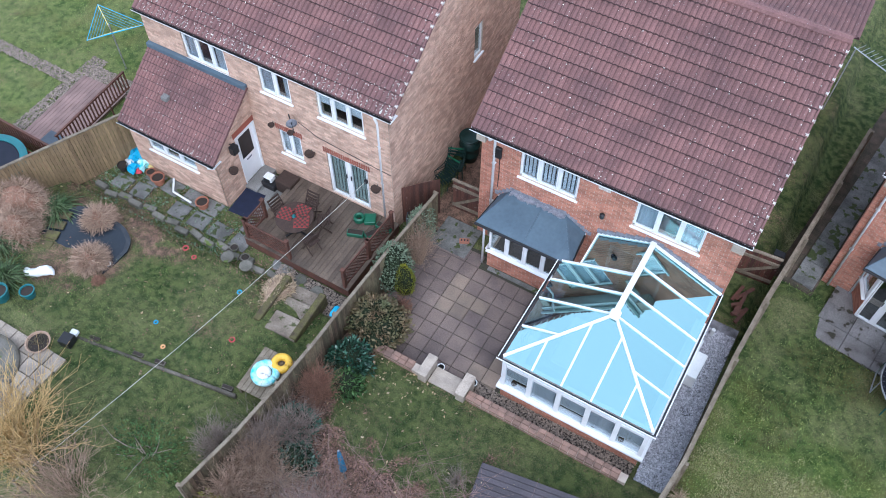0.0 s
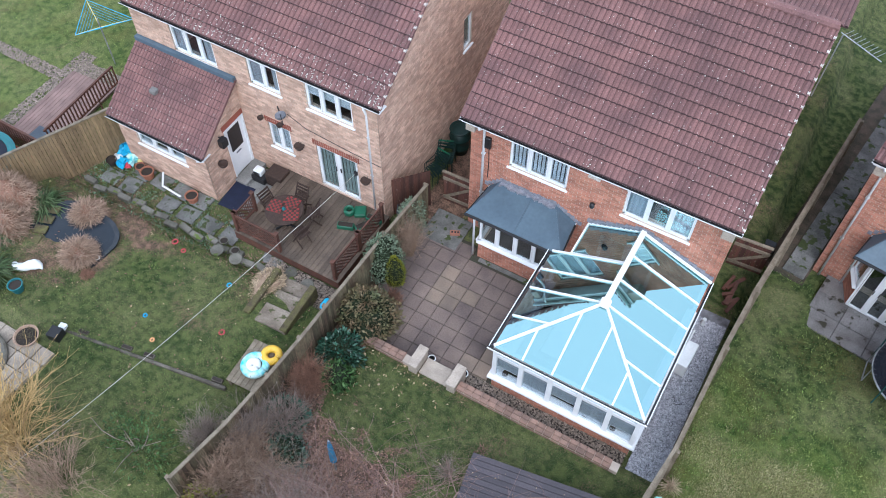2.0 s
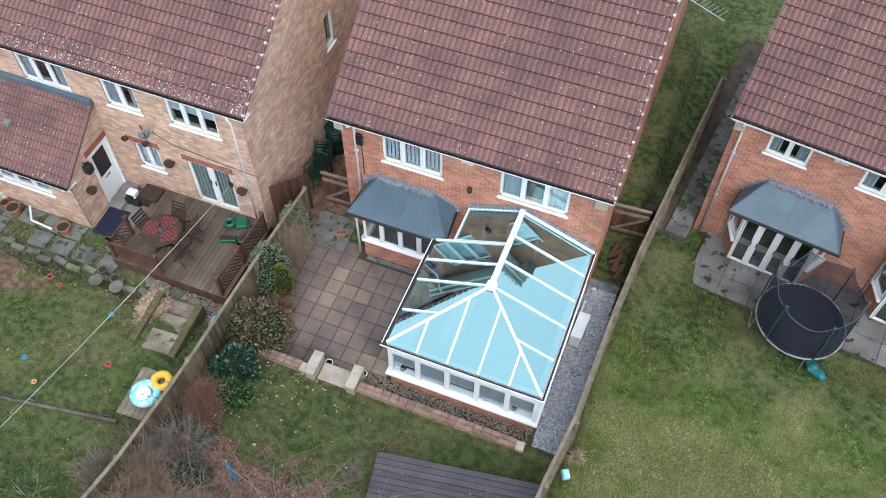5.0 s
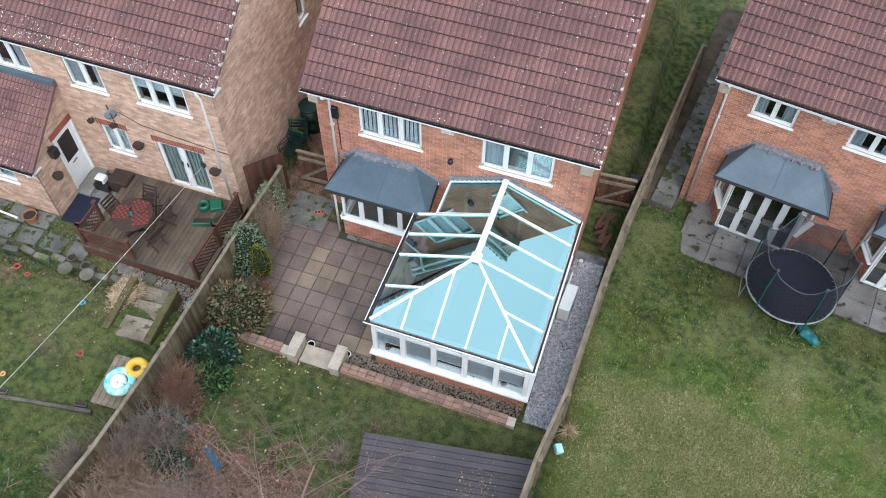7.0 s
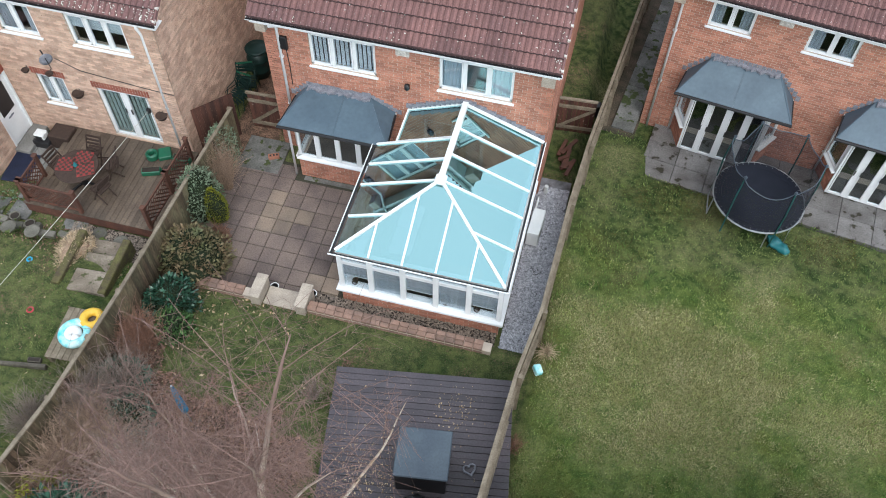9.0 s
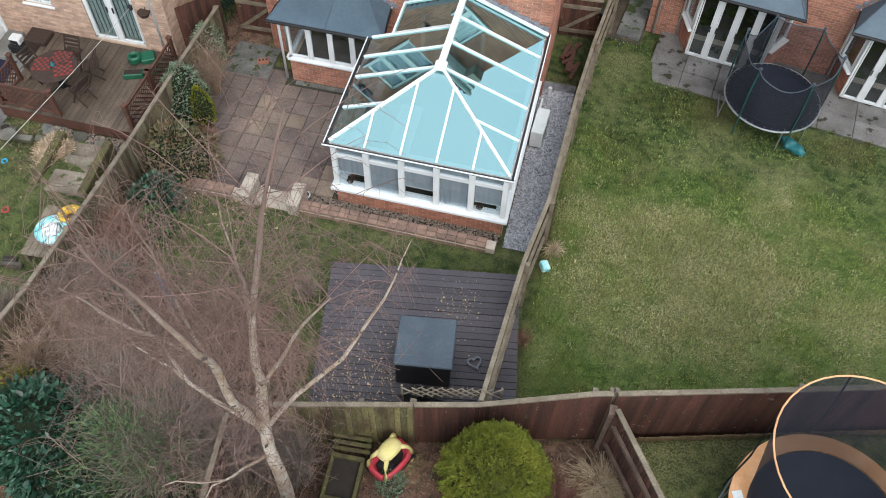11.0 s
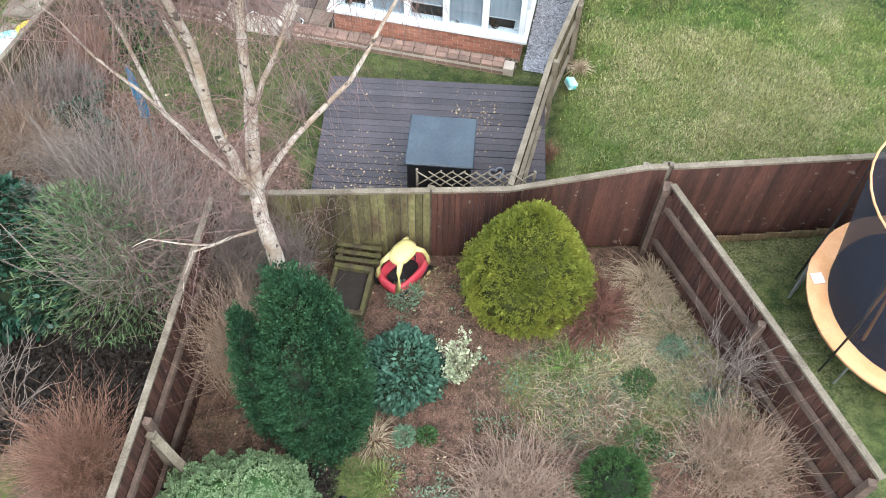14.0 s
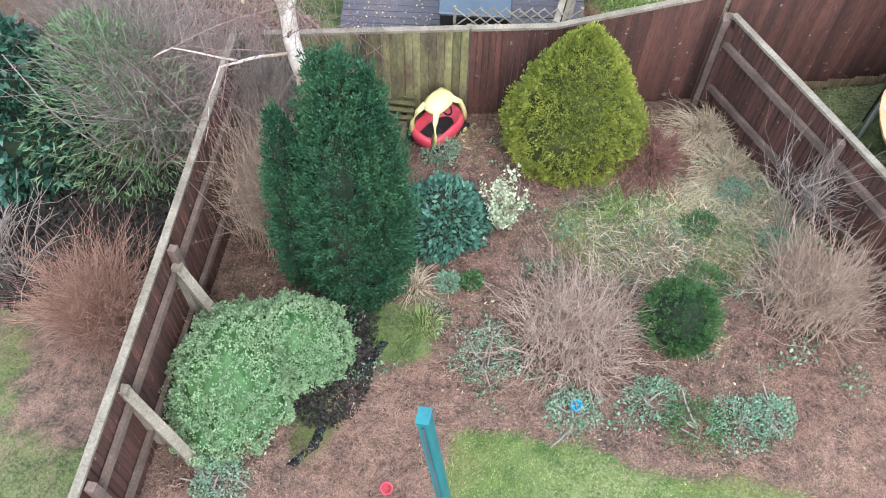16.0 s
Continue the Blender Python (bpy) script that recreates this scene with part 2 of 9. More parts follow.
def lathe(profile, sides=20, centre=(0, 0), bm=None):
    """A turned form from (radius, z) pairs; the ends are closed."""
    bm = bm or bmesh.new()
    rings = [[bm.verts.new((centre[0] + r * math.cos(2 * math.pi * k / sides), centre[1] + r * math.sin(2 * math.pi * k / sides), z)) for k in range(sides)] for r, z in profile]
    for r, q in zip(rings, rings[1:]):
        for k in range(sides):
            bm.faces.new((r[k], r[(k + 1) % sides], q[(k + 1) % sides], q[k]))
    bm.faces.new(rings[0][::-1])
    bm.faces.new(rings[-1])
    return bm


def prism(outline, z0, z1, bm=None):
    """An upright prism over an outline of (x, y), wound to the left."""
    bm = bm or bmesh.new()
    lo, hi = [bm.verts.new((x, y, z0)) for x, y in outline], [bm.verts.new((x, y, z1)) for x, y in outline]
    n = len(outline)
    for i in range(n):
        bm.faces.new((lo[i], lo[(i + 1) % n], hi[(i + 1) % n], hi[i]))
    bm.faces.new(lo[::-1])
    bm.faces.new(hi)
    return bm


def smooth01(v, a, b):
    v = min(1.0, max(0.0, (v - a) / (b - a)))
    return v * v * (3 - 2 * v)


# ---- the lie of the land ----
def back_y(x):
    """The line of the fence across the bottom of the gardens."""
    return -9.79 + 0.234 * (x - 6.44)


def land(x, y):
    """The ground's height."""
    edge = 1.95 - 0.165 * (x - 9) + 1.6 * (1 - smooth01(x, 8.65, 8.95))
    s = smooth01(y, edge - 0.25, edge + 0.15)
    right = (-0.19 - 0.14 * y) * (1 - s) - 0.74 * s
    left = 0.0 if y > -4.9 else 0.28 + 0.13 * (-4.9 - y)
    left += 0.15 * smooth01(-x, 2.6, 4.5) * smooth01(-y, 4.5, 5.5)
    s = smooth01(x, 6.75, 7.15)
    near = left * (1 - s) + right * s
    back = 1.2 + 0.13 * (max(-2.0, min(x, 13.0)) - 7) + 0.15 * min(6.0, (back_y(x) - y))
    s = smooth01(back_y(x) - y, -0.12, 0.12)
    z = near * (1 - s) + back * s
    far = smooth01(max(abs(x) - 25, y - 14, -y - 25), 0, 30)
    return z * (1 - far)


# ---- ground ----
def inside(x, y, poly):
    hit = False
    for (x0, y0), (x1, y1) in zip(poly, poly[1:] + poly[:1]):
        if (y0 > y) != (y1 > y) and x < (x1 - x0) * (y - y0) / (y1 - y0) + x0:
            hit = not hit
    return hit


def blob(x, y, cx, cy, rx, ry):
    return 1 - smooth01(math.hypot((x - cx) / rx, (y - cy) / ry) + 0.35 * noise.noise((x * 1.7, y * 1.7, 3.1)), 0.7, 1.15)


def soil_at(x, y):
    """How bare the ground is: beds, mud and litter."""
    n = noise.noise((x * 0.9, y * 0.9, 0)) * 0.5 + noise.noise((x * 2.7, y * 2.7, 5)) * 0.35
    if y < back_y(x):
        if x < 2.7:
            return min(1.0, max(blob(x, y, 0.8, -12.6, 2.2, 1.2), 0.62 - 0.3 * smooth01(-y, 15.2, 16.6) + 0.9 * n, blob(x, y, 1.9, -14.8, 1.3, 1.6)))
        lawn = smooth01(-(y + 15.25) - 0.2 * n - 0.06 * (x - 8), -0.05, 0.12) * smooth01(10.2 - x, 0, 0.4) * smooth01(x - 6.0, 0, 0.4)
        moss = max(blob(x, y, 8.0, -12.3, 1.5, 0.9) * 0.5, blob(x, y, 5.35, -14.1, 0.45, 0.5) * 0.75, blob(x, y, 4.75, -15.35, 0.3, 0.55) * 0.6)
        if x > 8.8 + 0.58 * max(0, -y - 9.5):
            return 0.15 + n * 0.5
        return min(1.0, max(0.0, 1 - max(lawn, moss) + 0.4 * n))
    if x > 6.9:
        return max(0.0, 0.12 + 0.5 * n - 0.1)
    if x < -2.6:
        return min(1, max(0, 0.06 + n * 0.8 + 0.25 * blob(x, y, -5.6, -6.2, 1.3, 1.2) + 0.3 * blob(x, y, -8.2, -5.2, 1.8, 0.6) + 0.5 * blob(x, y, -11, -6.2, 3, 2.4)))
    edge = 1 - smooth01(x + 2.3, 0.5, 1.3)
    return min(1, max(0, edge + 0.22 + n * 0.7 + blob(x, y, -0.5, -9.3, 3.4, 1.7)))


def dry_at(x, y):
    """How yellow and strawy the cover is."""
    n = noise.noise((x * 0.7, y * 0.7, 9)) + 0.5 * noise.noise((x * 2.1, y * 2.1, 4))
    if y < back_y(x):
        return min(1, max(0, 0.3 + 0.5 * n + blob(x, y, 9.2, -11.2, 1.4, 1.3)))
    if x > 6.9:
        return min(1, max(0, 0.33 + 0.9 * n + 0.95 * blob(x, y, 10.2, -4.6, 2.2, 1.7) - 0.3 * smooth01(y, -3.0, 0.0)))
    return min(1, max(0, 0.15 + 0.3 * n))


def damp_at(x, y):
    """How dark and mossy the grass is."""
    wide = noise.noise((x * 0.6, y * 0.6, 21)) + 0.6 * noise.noise((x * 1.9, y * 1.9, 13))
    if y < back_y(x):
        if x > 8.8 + 0.58 * max(0, -y - 9.5):
            return min(1.0, max(0.0, 0.95 + 0.4 * wide))
        return min(1.0, max(0.0, 0.65 + 0.6 * wide)) if x < 2.7 else 0.0
    if x > 7.0:
        return min(1.0, max(0.0, smooth01(y + 1.4 * wide, -3.0, 0.3) + 0.35 * max(0.0, wide)))
    return max(0.4, smooth01(x + 13.6, 0, 0.5))


def ground_material():
    m = bpy.data.materials.new("garden_ground")
    m.use_nodes = True
    n, l = m.node_tree.nodes, m.node_tree.links
    b = n["Principled BSDF"]
    b.inputs["Roughness"].default_value, b.inputs["Specular IOR Level"].default_value = 0.95, 0.2
    geo = n.new("ShaderNodeNewGeometry")

    def noise_tex(s, d=5):
        t = n.new("ShaderNodeTexNoise")
        t.inputs["Scale"].default_value, t.inputs["Detail"].default_value = s, d
        l.new(geo.outputs["Position"], t.inputs["Vector"])
        return t.outputs["Fac"]

    def ramp(src, a, z, lo=0.0, hi=1.0):
        r = n.new("ShaderNodeMapRange")
        r.inputs[1].default_value, r.inputs[2].default_value, r.inputs[3].default_value, r.inputs[4].default_value = a, z, lo, hi
        l.new(src, r.inputs[0])
        return r.outputs[0]

    def blend(f, a, z):
        x = n.new("ShaderNodeMix")
        x.data_type = "RGBA"
        l.new(f, x.inputs[0])
        for k, c in ((6, a), (7, z)):
            if isinstance(c, tuple):
                x.inputs[k].default_value = (*c, 1)
            else:
                l.new(c, x.inputs[k])
        return x.outputs[2]

    def attr(name):
        a = n.new("ShaderNodeAttribute")
        a.attribute_name = name
        return a.outputs["Fac"]

    big, mid, fine, tiny = noise_tex(0.8), noise_tex(5), noise_tex(28), noise_tex(110, 2)
    grass = blend(ramp(mid, 0.35, 0.65), (0.060, 0.108, 0.024), (0.150, 0.195, 0.052))
    grass = blend(ramp(big, 0.52, 0.68), grass, (0.135, 0.140, 0.038))
    mossy = blend(ramp(mid, 0.38, 0.62), (0.030, 0.055, 0.016), (0.11, 0.135, 0.045))
    grass = blend(attr("damp"), grass, mossy)
    straw = blend(ramp(fine, 0.35, 0.65), (0.225, 0.21, 0.095), (0.34, 0.31, 0.16))
    soil = blend(ramp(fine, 0.36, 0.64), (0.055, 0.038, 0.029), (0.185, 0.118, 0.085))
    mulch = blend(ramp(tiny, 0.4, 0.6), soil, (0.30, 0.18, 0.125))
    dirt = blend(ramp(mid, 0.4, 0.6), soil, mulch)
    dry = n.new("ShaderNodeMath")
    dry.operation = "MULTIPLY"
    l.new(attr("dry"), dry.inputs[0])
    l.new(ramp(fine, 0.38, 0.62, 0.25, 1.3), dry.inputs[1])
    dry.use_clamp = True
    cover = blend(dry.outputs[0], grass, straw)
    dirt = blend(ramp(attr("dry"), 0.5, 1.1, 0.0, 0.8), dirt, straw)
    sm = n.new("ShaderNodeMath")
    sm.operation = "ADD"
    l.new(attr("soil"), sm.inputs[0])
    l.new(ramp(fine, 0.3, 0.7, -0.35, 0.35), sm.inputs[1])
    col = blend(ramp(sm.outputs[0], 0.35, 0.75), cover, dirt)
    hsv = n.new("ShaderNodeHueSaturation")
    l.new(col, hsv.inputs["Color"])
    l.new(ramp(tiny, 0.3, 0.7, 0.5, 1.45), hsv.inputs["Value"])
    l.new(hsv.outputs[0], b.inputs["Base Color"])
    bp = n.new("ShaderNodeBump")
    bp.inputs["Strength"].default_value, bp.inputs["Distance"].default_value = 0.7, 0.03
    l.new(tiny, bp.inputs["Height"])
    l.new(bp.outputs[0], b.inputs["Normal"])
    return m


def build_ground():
    def axis(lo, hi, step):
        mid = list(np.arange(lo, hi + 1e-6, step))
        out = [1, 3, 7, 15, 40, 120, 400]
        return [lo - k for k in reversed(out)] + mid + [hi + k for k in out]

    xs, ys = axis(-21, 17, 0.16), axis(-19.5, 15, 0.16)
    verts, soil, dry, damp = [], [], [], []
    for y in ys:
        for x in xs:
            near = -21 <= x <= 17 and -19.5 <= y <= 15
            bumpy = 0.03 * noise.noise((x * 1.3, y * 1.3, 0)) + 0.015 * noise.noise((x * 4, y * 4, 2)) if near else 0
            verts.append((x, y, land(x, y) - 0.06 + bumpy))
            soil.append(soil_at(x, y) if near else 0.2)
            dry.append(dry_at(x, y) if near else 0.2)
            damp.append(damp_at(x, y))
    w = len(xs)
    faces = [(j * w + i, j * w + i + 1, (j + 1) * w + i + 1, (j + 1) * w + i) for j in range(len(ys) - 1) for i in range(w - 1)]
    ob = soup("ground", verts, faces, ground_material(), kind="structure", smooth=True)
    for key, values in (("soil", soil), ("dry", dry), ("damp", damp)):
        ob.data.attributes.new(key, "FLOAT", "POINT").data.foreach_set("value", values)
    return tagged(ob, "sloping gardens of mossy winter lawn, mud and leaf-littered beds", "ground")


ground = build_ground()


# ---- houses ----
def wall(u0, u1, z0, z1, holes, t=0.25):
    """A wall along x, its outer face at y = 0, pierced by holes (u0, u1, z0, z1)."""
    us = sorted({u0, u1, *[h[0] for h in holes], *[h[1] for h in holes]})
    bm = bmesh.new()
    for a, b in zip(us, us[1:]):
        cuts = sorted((h[2], h[3]) for h in holes if h[0] <= a and h[1] >= b)
        z = z0
        for lo, hi in cuts + [(z1, z1)]:
            if lo > z + 1e-4:
                box(a, b, 0, t, z, lo, bm=bm)
            z = max(z, hi)
    return bm


def bricks(u0, u1, z0, z1, holes, top=None, every=0.225, rise=0.075, proud=0.008):
    """Stretcher bond on a wall along x: lists of boxes (u0, u1, z0, z1)."""
    out = []
    for r in range(int((z1 - z0) / rise)):
        z = z0 + r * rise
        u = u0 - (every / 2 if r % 2 else 0)
        while u < u1:
            a, b = max(u, u0) + 0.006, min(u + every, u1) - 0.006
            u += every
            spans = [(a, b)]
            for h in holes:
                if z + rise > h[2] and z < h[3]:
                    spans = [s for p in spans for s in ((p[0], min(p[1], h[0])), (max(p[0], h[1]), p[1])) if s[1] - s[0] > 0.02]
            for s in spans:
                if s[1] - s[0] > 0.02 and (top is None or z + rise < top((s[0] + s[1]) / 2)):
                    out.append((s[0], s[1], z + 0.006, z + rise - 0.007))
    return out


def lay(boxes, name, material, parent, turn=None, proud=0.008, label=""):
    """Joins brick boxes into one mesh on the face y = 0 of a wall; turn carries them to another face."""
    verts, faces = [], []
    for a, b, lo, hi in boxes:
        k = len(verts)
        verts += [(a, 0.01, lo), (b, 0.01, lo), (b, 0.01, hi), (a, 0.01, hi), (a, -proud, lo), (b, -proud, lo), (b, -proud, hi), (a, -proud, hi)]
        faces += [(k + 4, k + 5, k + 6, k + 7), (k, k + 1, k + 5, k + 4), (k + 3, k + 7, k + 6, k + 2), (k, k + 4, k + 7, k + 3), (k + 1, k + 2, k + 6, k + 5)]
    ob = soup(name, verts, faces, material, parent, label, kind="stuff")
    if turn:
        ob.matrix_local = turn
    return ob


def window(parent, u0, u1, z0, z1, lights=3, door=False, fill="curtain", opening=None, y=0.0):
    """A white plastic window in a wall's hole: frame, bars, panes, sill and what hangs behind it."""
    w = part("door" if door else "window", box(u0, u1, y + 0.10, y + 0.11, z1 - 0.06, z1), M["upvc"], parent, "white plastic double-glazed " + ("french doors" if door else "window"))
    f = 0.05
    bm = bmesh.new()
    for a, b, c, d in ((u0, u1, z0, z0 + f), (u0, u1, z1 - f, z1), (u0, u0 + f, z0, z1), (u1 - f, u1, z0, z1)):
        box(a, b, y + 0.04, y + 0.11, c, d, bm=bm)
    part("frame", bm, M["upvc"], w)
    step = (u1 - u0) / lights
    for k in range(1, lights):
        wide = 0.06 if door else 0.03
        part("bar", box(u0 + k * step - wide, u0 + k * step + wide, y + 0.045, y + 0.112, z0 + f, z1 - f), M["upvc"], w)
    for k in range(lights):
        edge = 0.065 if door else 0.035
        a, b = u0 + k * step + edge, u0 + (k + 1) * step - edge
        bm = bmesh.new()
        for p, q, c, d in ((a, b, z0 + f, z0 + f + 0.03), (a, b, z1 - f - 0.03, z1 - f), (a, a + 0.03, z0 + f, z1 - f), (b - 0.03, b, z0 + f, z1 - f)):
            box(p, q, y + 0.03, y + 0.09, c, d, bm=bm)
        part("sash", bm, M["upvc"], w)
        pane = part("pane", box(a + 0.02, b - 0.02, y + 0.06, y + 0.066, z0 + f + 0.02, z1 - f - 0.02), M["pane"], w)
        pane.visible_shadow = False
        if door:
            part("handle", box(b - 0.03 if k == 0 else a, b if k == 0 else a + 0.03, y - 0.01, y + 0.03, z0 + 0.95, z0 + 1.12, 0.006), M["black"], w)
    if not door:
        part("sill", box(u0 - 0.05, u1 + 0.05, y - 0.06, y + 0.06, z0 - 0.05, z0 - 0.002, 0.008), M["upvc"], w)
    bm = bmesh.new()
    if fill == "curtain":
        w3 = (u1 - u0) * 0.30
        for a, b in ((u0 + 0.02, u0 + w3), (u1 - w3, u1 - 0.02)):
            pts = [(a + (b - a) * k / 12, y + 0.145 + 0.018 * math.sin(k * 2.3)) for k in range(13)]
            prism(pts + [(p, q + 0.012) for p, q in reversed(pts)], z0, z1, bm)
        part("curtain", bm, M["curtain"], w, "pale curtains")
    elif fill == "blind":
        n = int((u1 - u0) / 0.11)
        for k in range(n):
            a = u0 + (k + 0.1) * (u1 - u0) / n
            bar((a, y + 0.16, z0 + 0.03), (a + 0.0, y + 0.16, z1 - 0.02), 0.08, 0.006, bm, roll=0.35)
        part("vertical_blind", bm, M["green_blind"] if door else M["blind"], w, "grey-green vertical blind" if door else "grey vertical blind")
    elif fill == "roller":
        box(u0, u1, y + 0.13, y + 0.136, z0 + (z1 - z0) * 0.5, z1, bm=bm)
        part("roller_blind", bm, M["blind"], w, "half-lowered roller blind")
    return w


def tile_mesh(name, material, wide=0.30, long=0.40):
    """One interlocking tile with a raised roll; it lies along +y, its lower edge at y = 0."""
    prof = [(0, 0.006), (0.015, 0.034), (0.05, 0.058), (0.085, 0.034), (0.10, 0.006), (0.128, -0.002), (0.15, 0.004), (0.165, 0.034), (0.20, 0.05), (0.235, 0.03), (0.25, 0.004), (0.278, -0.002), (0.30, 0.006)]
    bm = bmesh.new()
    rows = []
    for y, lift in ((0, 0.045), (long, 0.0)):
        rows.append([bm.verts.new((x * wide / 0.30, y, z + lift)) for x, z in prof])
    under = [bm.verts.new((x * wide / 0.30, -0.03, z + 0.003)) for x, z in prof]
    # Groove and nose faces take the painted shade colours.
    for i in range(len(prof) - 1):
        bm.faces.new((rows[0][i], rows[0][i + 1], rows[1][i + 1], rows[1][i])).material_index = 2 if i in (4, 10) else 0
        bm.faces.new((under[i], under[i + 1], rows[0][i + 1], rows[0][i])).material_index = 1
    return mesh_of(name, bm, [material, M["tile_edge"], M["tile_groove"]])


TILE = tile_mesh("tile", M["tile"])
TILE_REST = tile_mesh("tile", M["tile_rest"])


def roof_slope(parent, u0, u1, y0, z0, y1, z1, limit=300, cover=0.30, course=0.335):
    """Tiles over a slope that rises from the eave (y0, z0) to (y1, z1)."""
    run = math.hypot(y1 - y0, z1 - z0)
    ang = math.atan2(z1 - z0, y1 - y0)
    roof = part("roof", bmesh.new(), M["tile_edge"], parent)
    bm = bmesh.new()
    vs = [bm.verts.new(p) for p in ((u0, y0, z0), (u1, y0, z0), (u1, y1, z1), (u0, y1, z1), (u0, y0, z0 - 0.05), (u1, y0, z0 - 0.05), (u1, y1, z1 - 0.05), (u0, y1, z1 - 0.05))]
    for q in ((0, 1, 2, 3), (7, 6, 5, 4), (0, 4, 5, 1), (1, 5, 6, 2), (2, 6, 7, 3), (3, 7, 4, 0)):
        bm.faces.new([vs[i] for i in q])
    bm.to_mesh(roof.data)
    bm.free()
    cols = round((u1 - u0) / cover)
    wide = (u1 - u0) / cols
    rows = int(run / course)
    gauge = run / rows
    verts, faces, count = [], [], 0
    base = [v.co.copy() for v in TILE_REST.vertices]
    polys = [tuple(p.vertices) for p in TILE_REST.polygons]
    for r in range(rows):
        for c in range(cols):
            jit = random.uniform(-0.004, 0.004)
            m = Matrix.Translation((u0 + c * wide, y0 + r * gauge * math.cos(ang), z0 + r * gauge * math.sin(ang) + 0.012)) @ Matrix.Rotation(ang + jit, 4, "X") @ Matrix.Diagonal((wide / 0.30, gauge / 0.335 * 1.02, 1 if cover > 0.25 else 0.7, 1))
            if count < limit:
                ob = new("tile", TILE)
                ob.parent = roof
                ob.matrix_local = m
                count += 1
            else:
                k = len(verts)
                verts += [m @ v for v in base]
                faces += [tuple(i + k for i in p) for p in polys]
    if verts:
        rest = soup("tiles_beyond", verts, faces, M["tile_rest"], roof, kind="stuff")
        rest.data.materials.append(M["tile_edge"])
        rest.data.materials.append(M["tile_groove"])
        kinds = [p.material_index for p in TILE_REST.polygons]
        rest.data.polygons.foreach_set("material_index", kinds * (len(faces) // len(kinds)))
    return roof


def ridge_line(parent, u0, u1, y, z):
    roof = part("ridge", tube([(u0, y, z), (u1, y, z)], 0.11, 10), M["tile_rest"], parent, "half-round ridge tiles")
    n = int((u1 - u0) / 0.42)
    for k in range(n):
        a = u0 + k * (u1 - u0) / n
        part("ridge_tile", tube([(a, y, z), (a + 0.40, y, z)], [0.135, 0.125], 10), M["tile"], roof)


def gutter(parent, u0, u1, y, z, down=()):
    bm = bmesh.new()
    ring = [(0.055 * math.cos(a), 0.055 * math.sin(a)) for a in [math.pi + math.pi * k / 8 for k in range(9)]]
    pts = ring + [(p * 0.85, q * 0.85) for p, q in reversed(ring)]
    a = [bm.verts.new((u0, y + p, z + q)) for p, q in pts]
    b = [bm.verts.new((u1, y + p, z + q)) for p, q in pts]
    for i in range(len(pts)):
        bm.faces.new((a[i], a[(i + 1) % len(pts)], b[(i + 1) % len(pts)], b[i]))
    bm.faces.new(a[::-1])
    bm.faces.new(b)
    g = part("gutter", bm, M["upvc"], parent, "white half-round gutter")
    # Black strip paints the shadow under the tile edge into the trough.
    part("gutter_shade_strip", box(u0 + 0.01, u1 - 0.01, y - 0.036, y + 0.036, z - 0.035, z - 0.02), M["black"], g)
    part("fascia", box(u0 + 0.05, u1 - 0.05, y + 0.06, y + 0.09, z - 0.17, z + 0.04), M["upvc"], parent, "white fascia board")
    part("soffit", box(u0 + 0.05, u1 - 0.05, y + 0.09, y + 0.42, z - 0.17, z - 0.15), M["upvc"], parent)
    for u, foot, off in down:
        p = part("downpipe", tube([(u, y, z - 0.05), (u, y, z - 0.14), (u, y + off, z - 0.42), (u, y + off, foot)], 0.036, 10), M["upvc"], parent, "white plastic downpipe", True)
        for h in (0.35, 0.7):
            zz = foot + (z - foot) * h
            part("bracket", box(u - 0.055, u + 0.055, y + off - 0.02, y + off + 0.06, zz, zz + 0.03), M["upvc"], p)
    return g


def gable(parent, x, depth, eave, ridge, base, brick, face, holes=(), low=0.0):
    """An end wall across y at x; face +1 looks to +x. Bricks lie on its outside."""
    bm = bmesh.new()
    ym = depth / 2
    t = 0.25 * -face
    ys = sorted({0.0, ym, depth, *[h[0] for h in holes], *[h[1] for h in holes]})

    def top(y):
        return eave + (ridge - eave) * (1 - abs(y - ym) / ym)

    for a, b in zip(ys, ys[1:]):
        cuts = sorted((h[2], h[3]) for h in holes if h[0] <= a and h[1] >= b)
        z = base
        for lo, hi in cuts + [(99, 99)]:
            za, zb = (top(a), top(b)) if lo == 99 else (lo, lo)
            v = [bm.verts.new(p) for p in ((x, a, z), (x, b, z), (x, b, zb), (x, a, za), (x + t, a, z), (x + t, b, z), (x + t, b, zb), (x + t, a, za))]
            for q in ((0, 1, 2, 3), (7, 6, 5, 4), (0, 4, 5, 1), (1, 5, 6, 2), (2, 6, 7, 3), (3, 7, 4, 0)):
                bm.faces.new([v[i] for i in q])
            z = hi
    bmesh.ops.recalc_face_normals(bm, faces=bm.faces)
    w = part("gable_wall", bm, M["mortar"], parent)
    if brick:
        rows = bricks(0, depth, base, ridge, holes, top)
        turn = Matrix.Translation((x, 0, 0)) @ Matrix.Rotation(radians(90), 4, "Z") if face > 0 else Matrix.Translation((x, depth, 0)) @ Matrix.Rotation(radians(-90), 4, "Z")
        lay(rows, "brickwork", brick, w, turn)
    return w


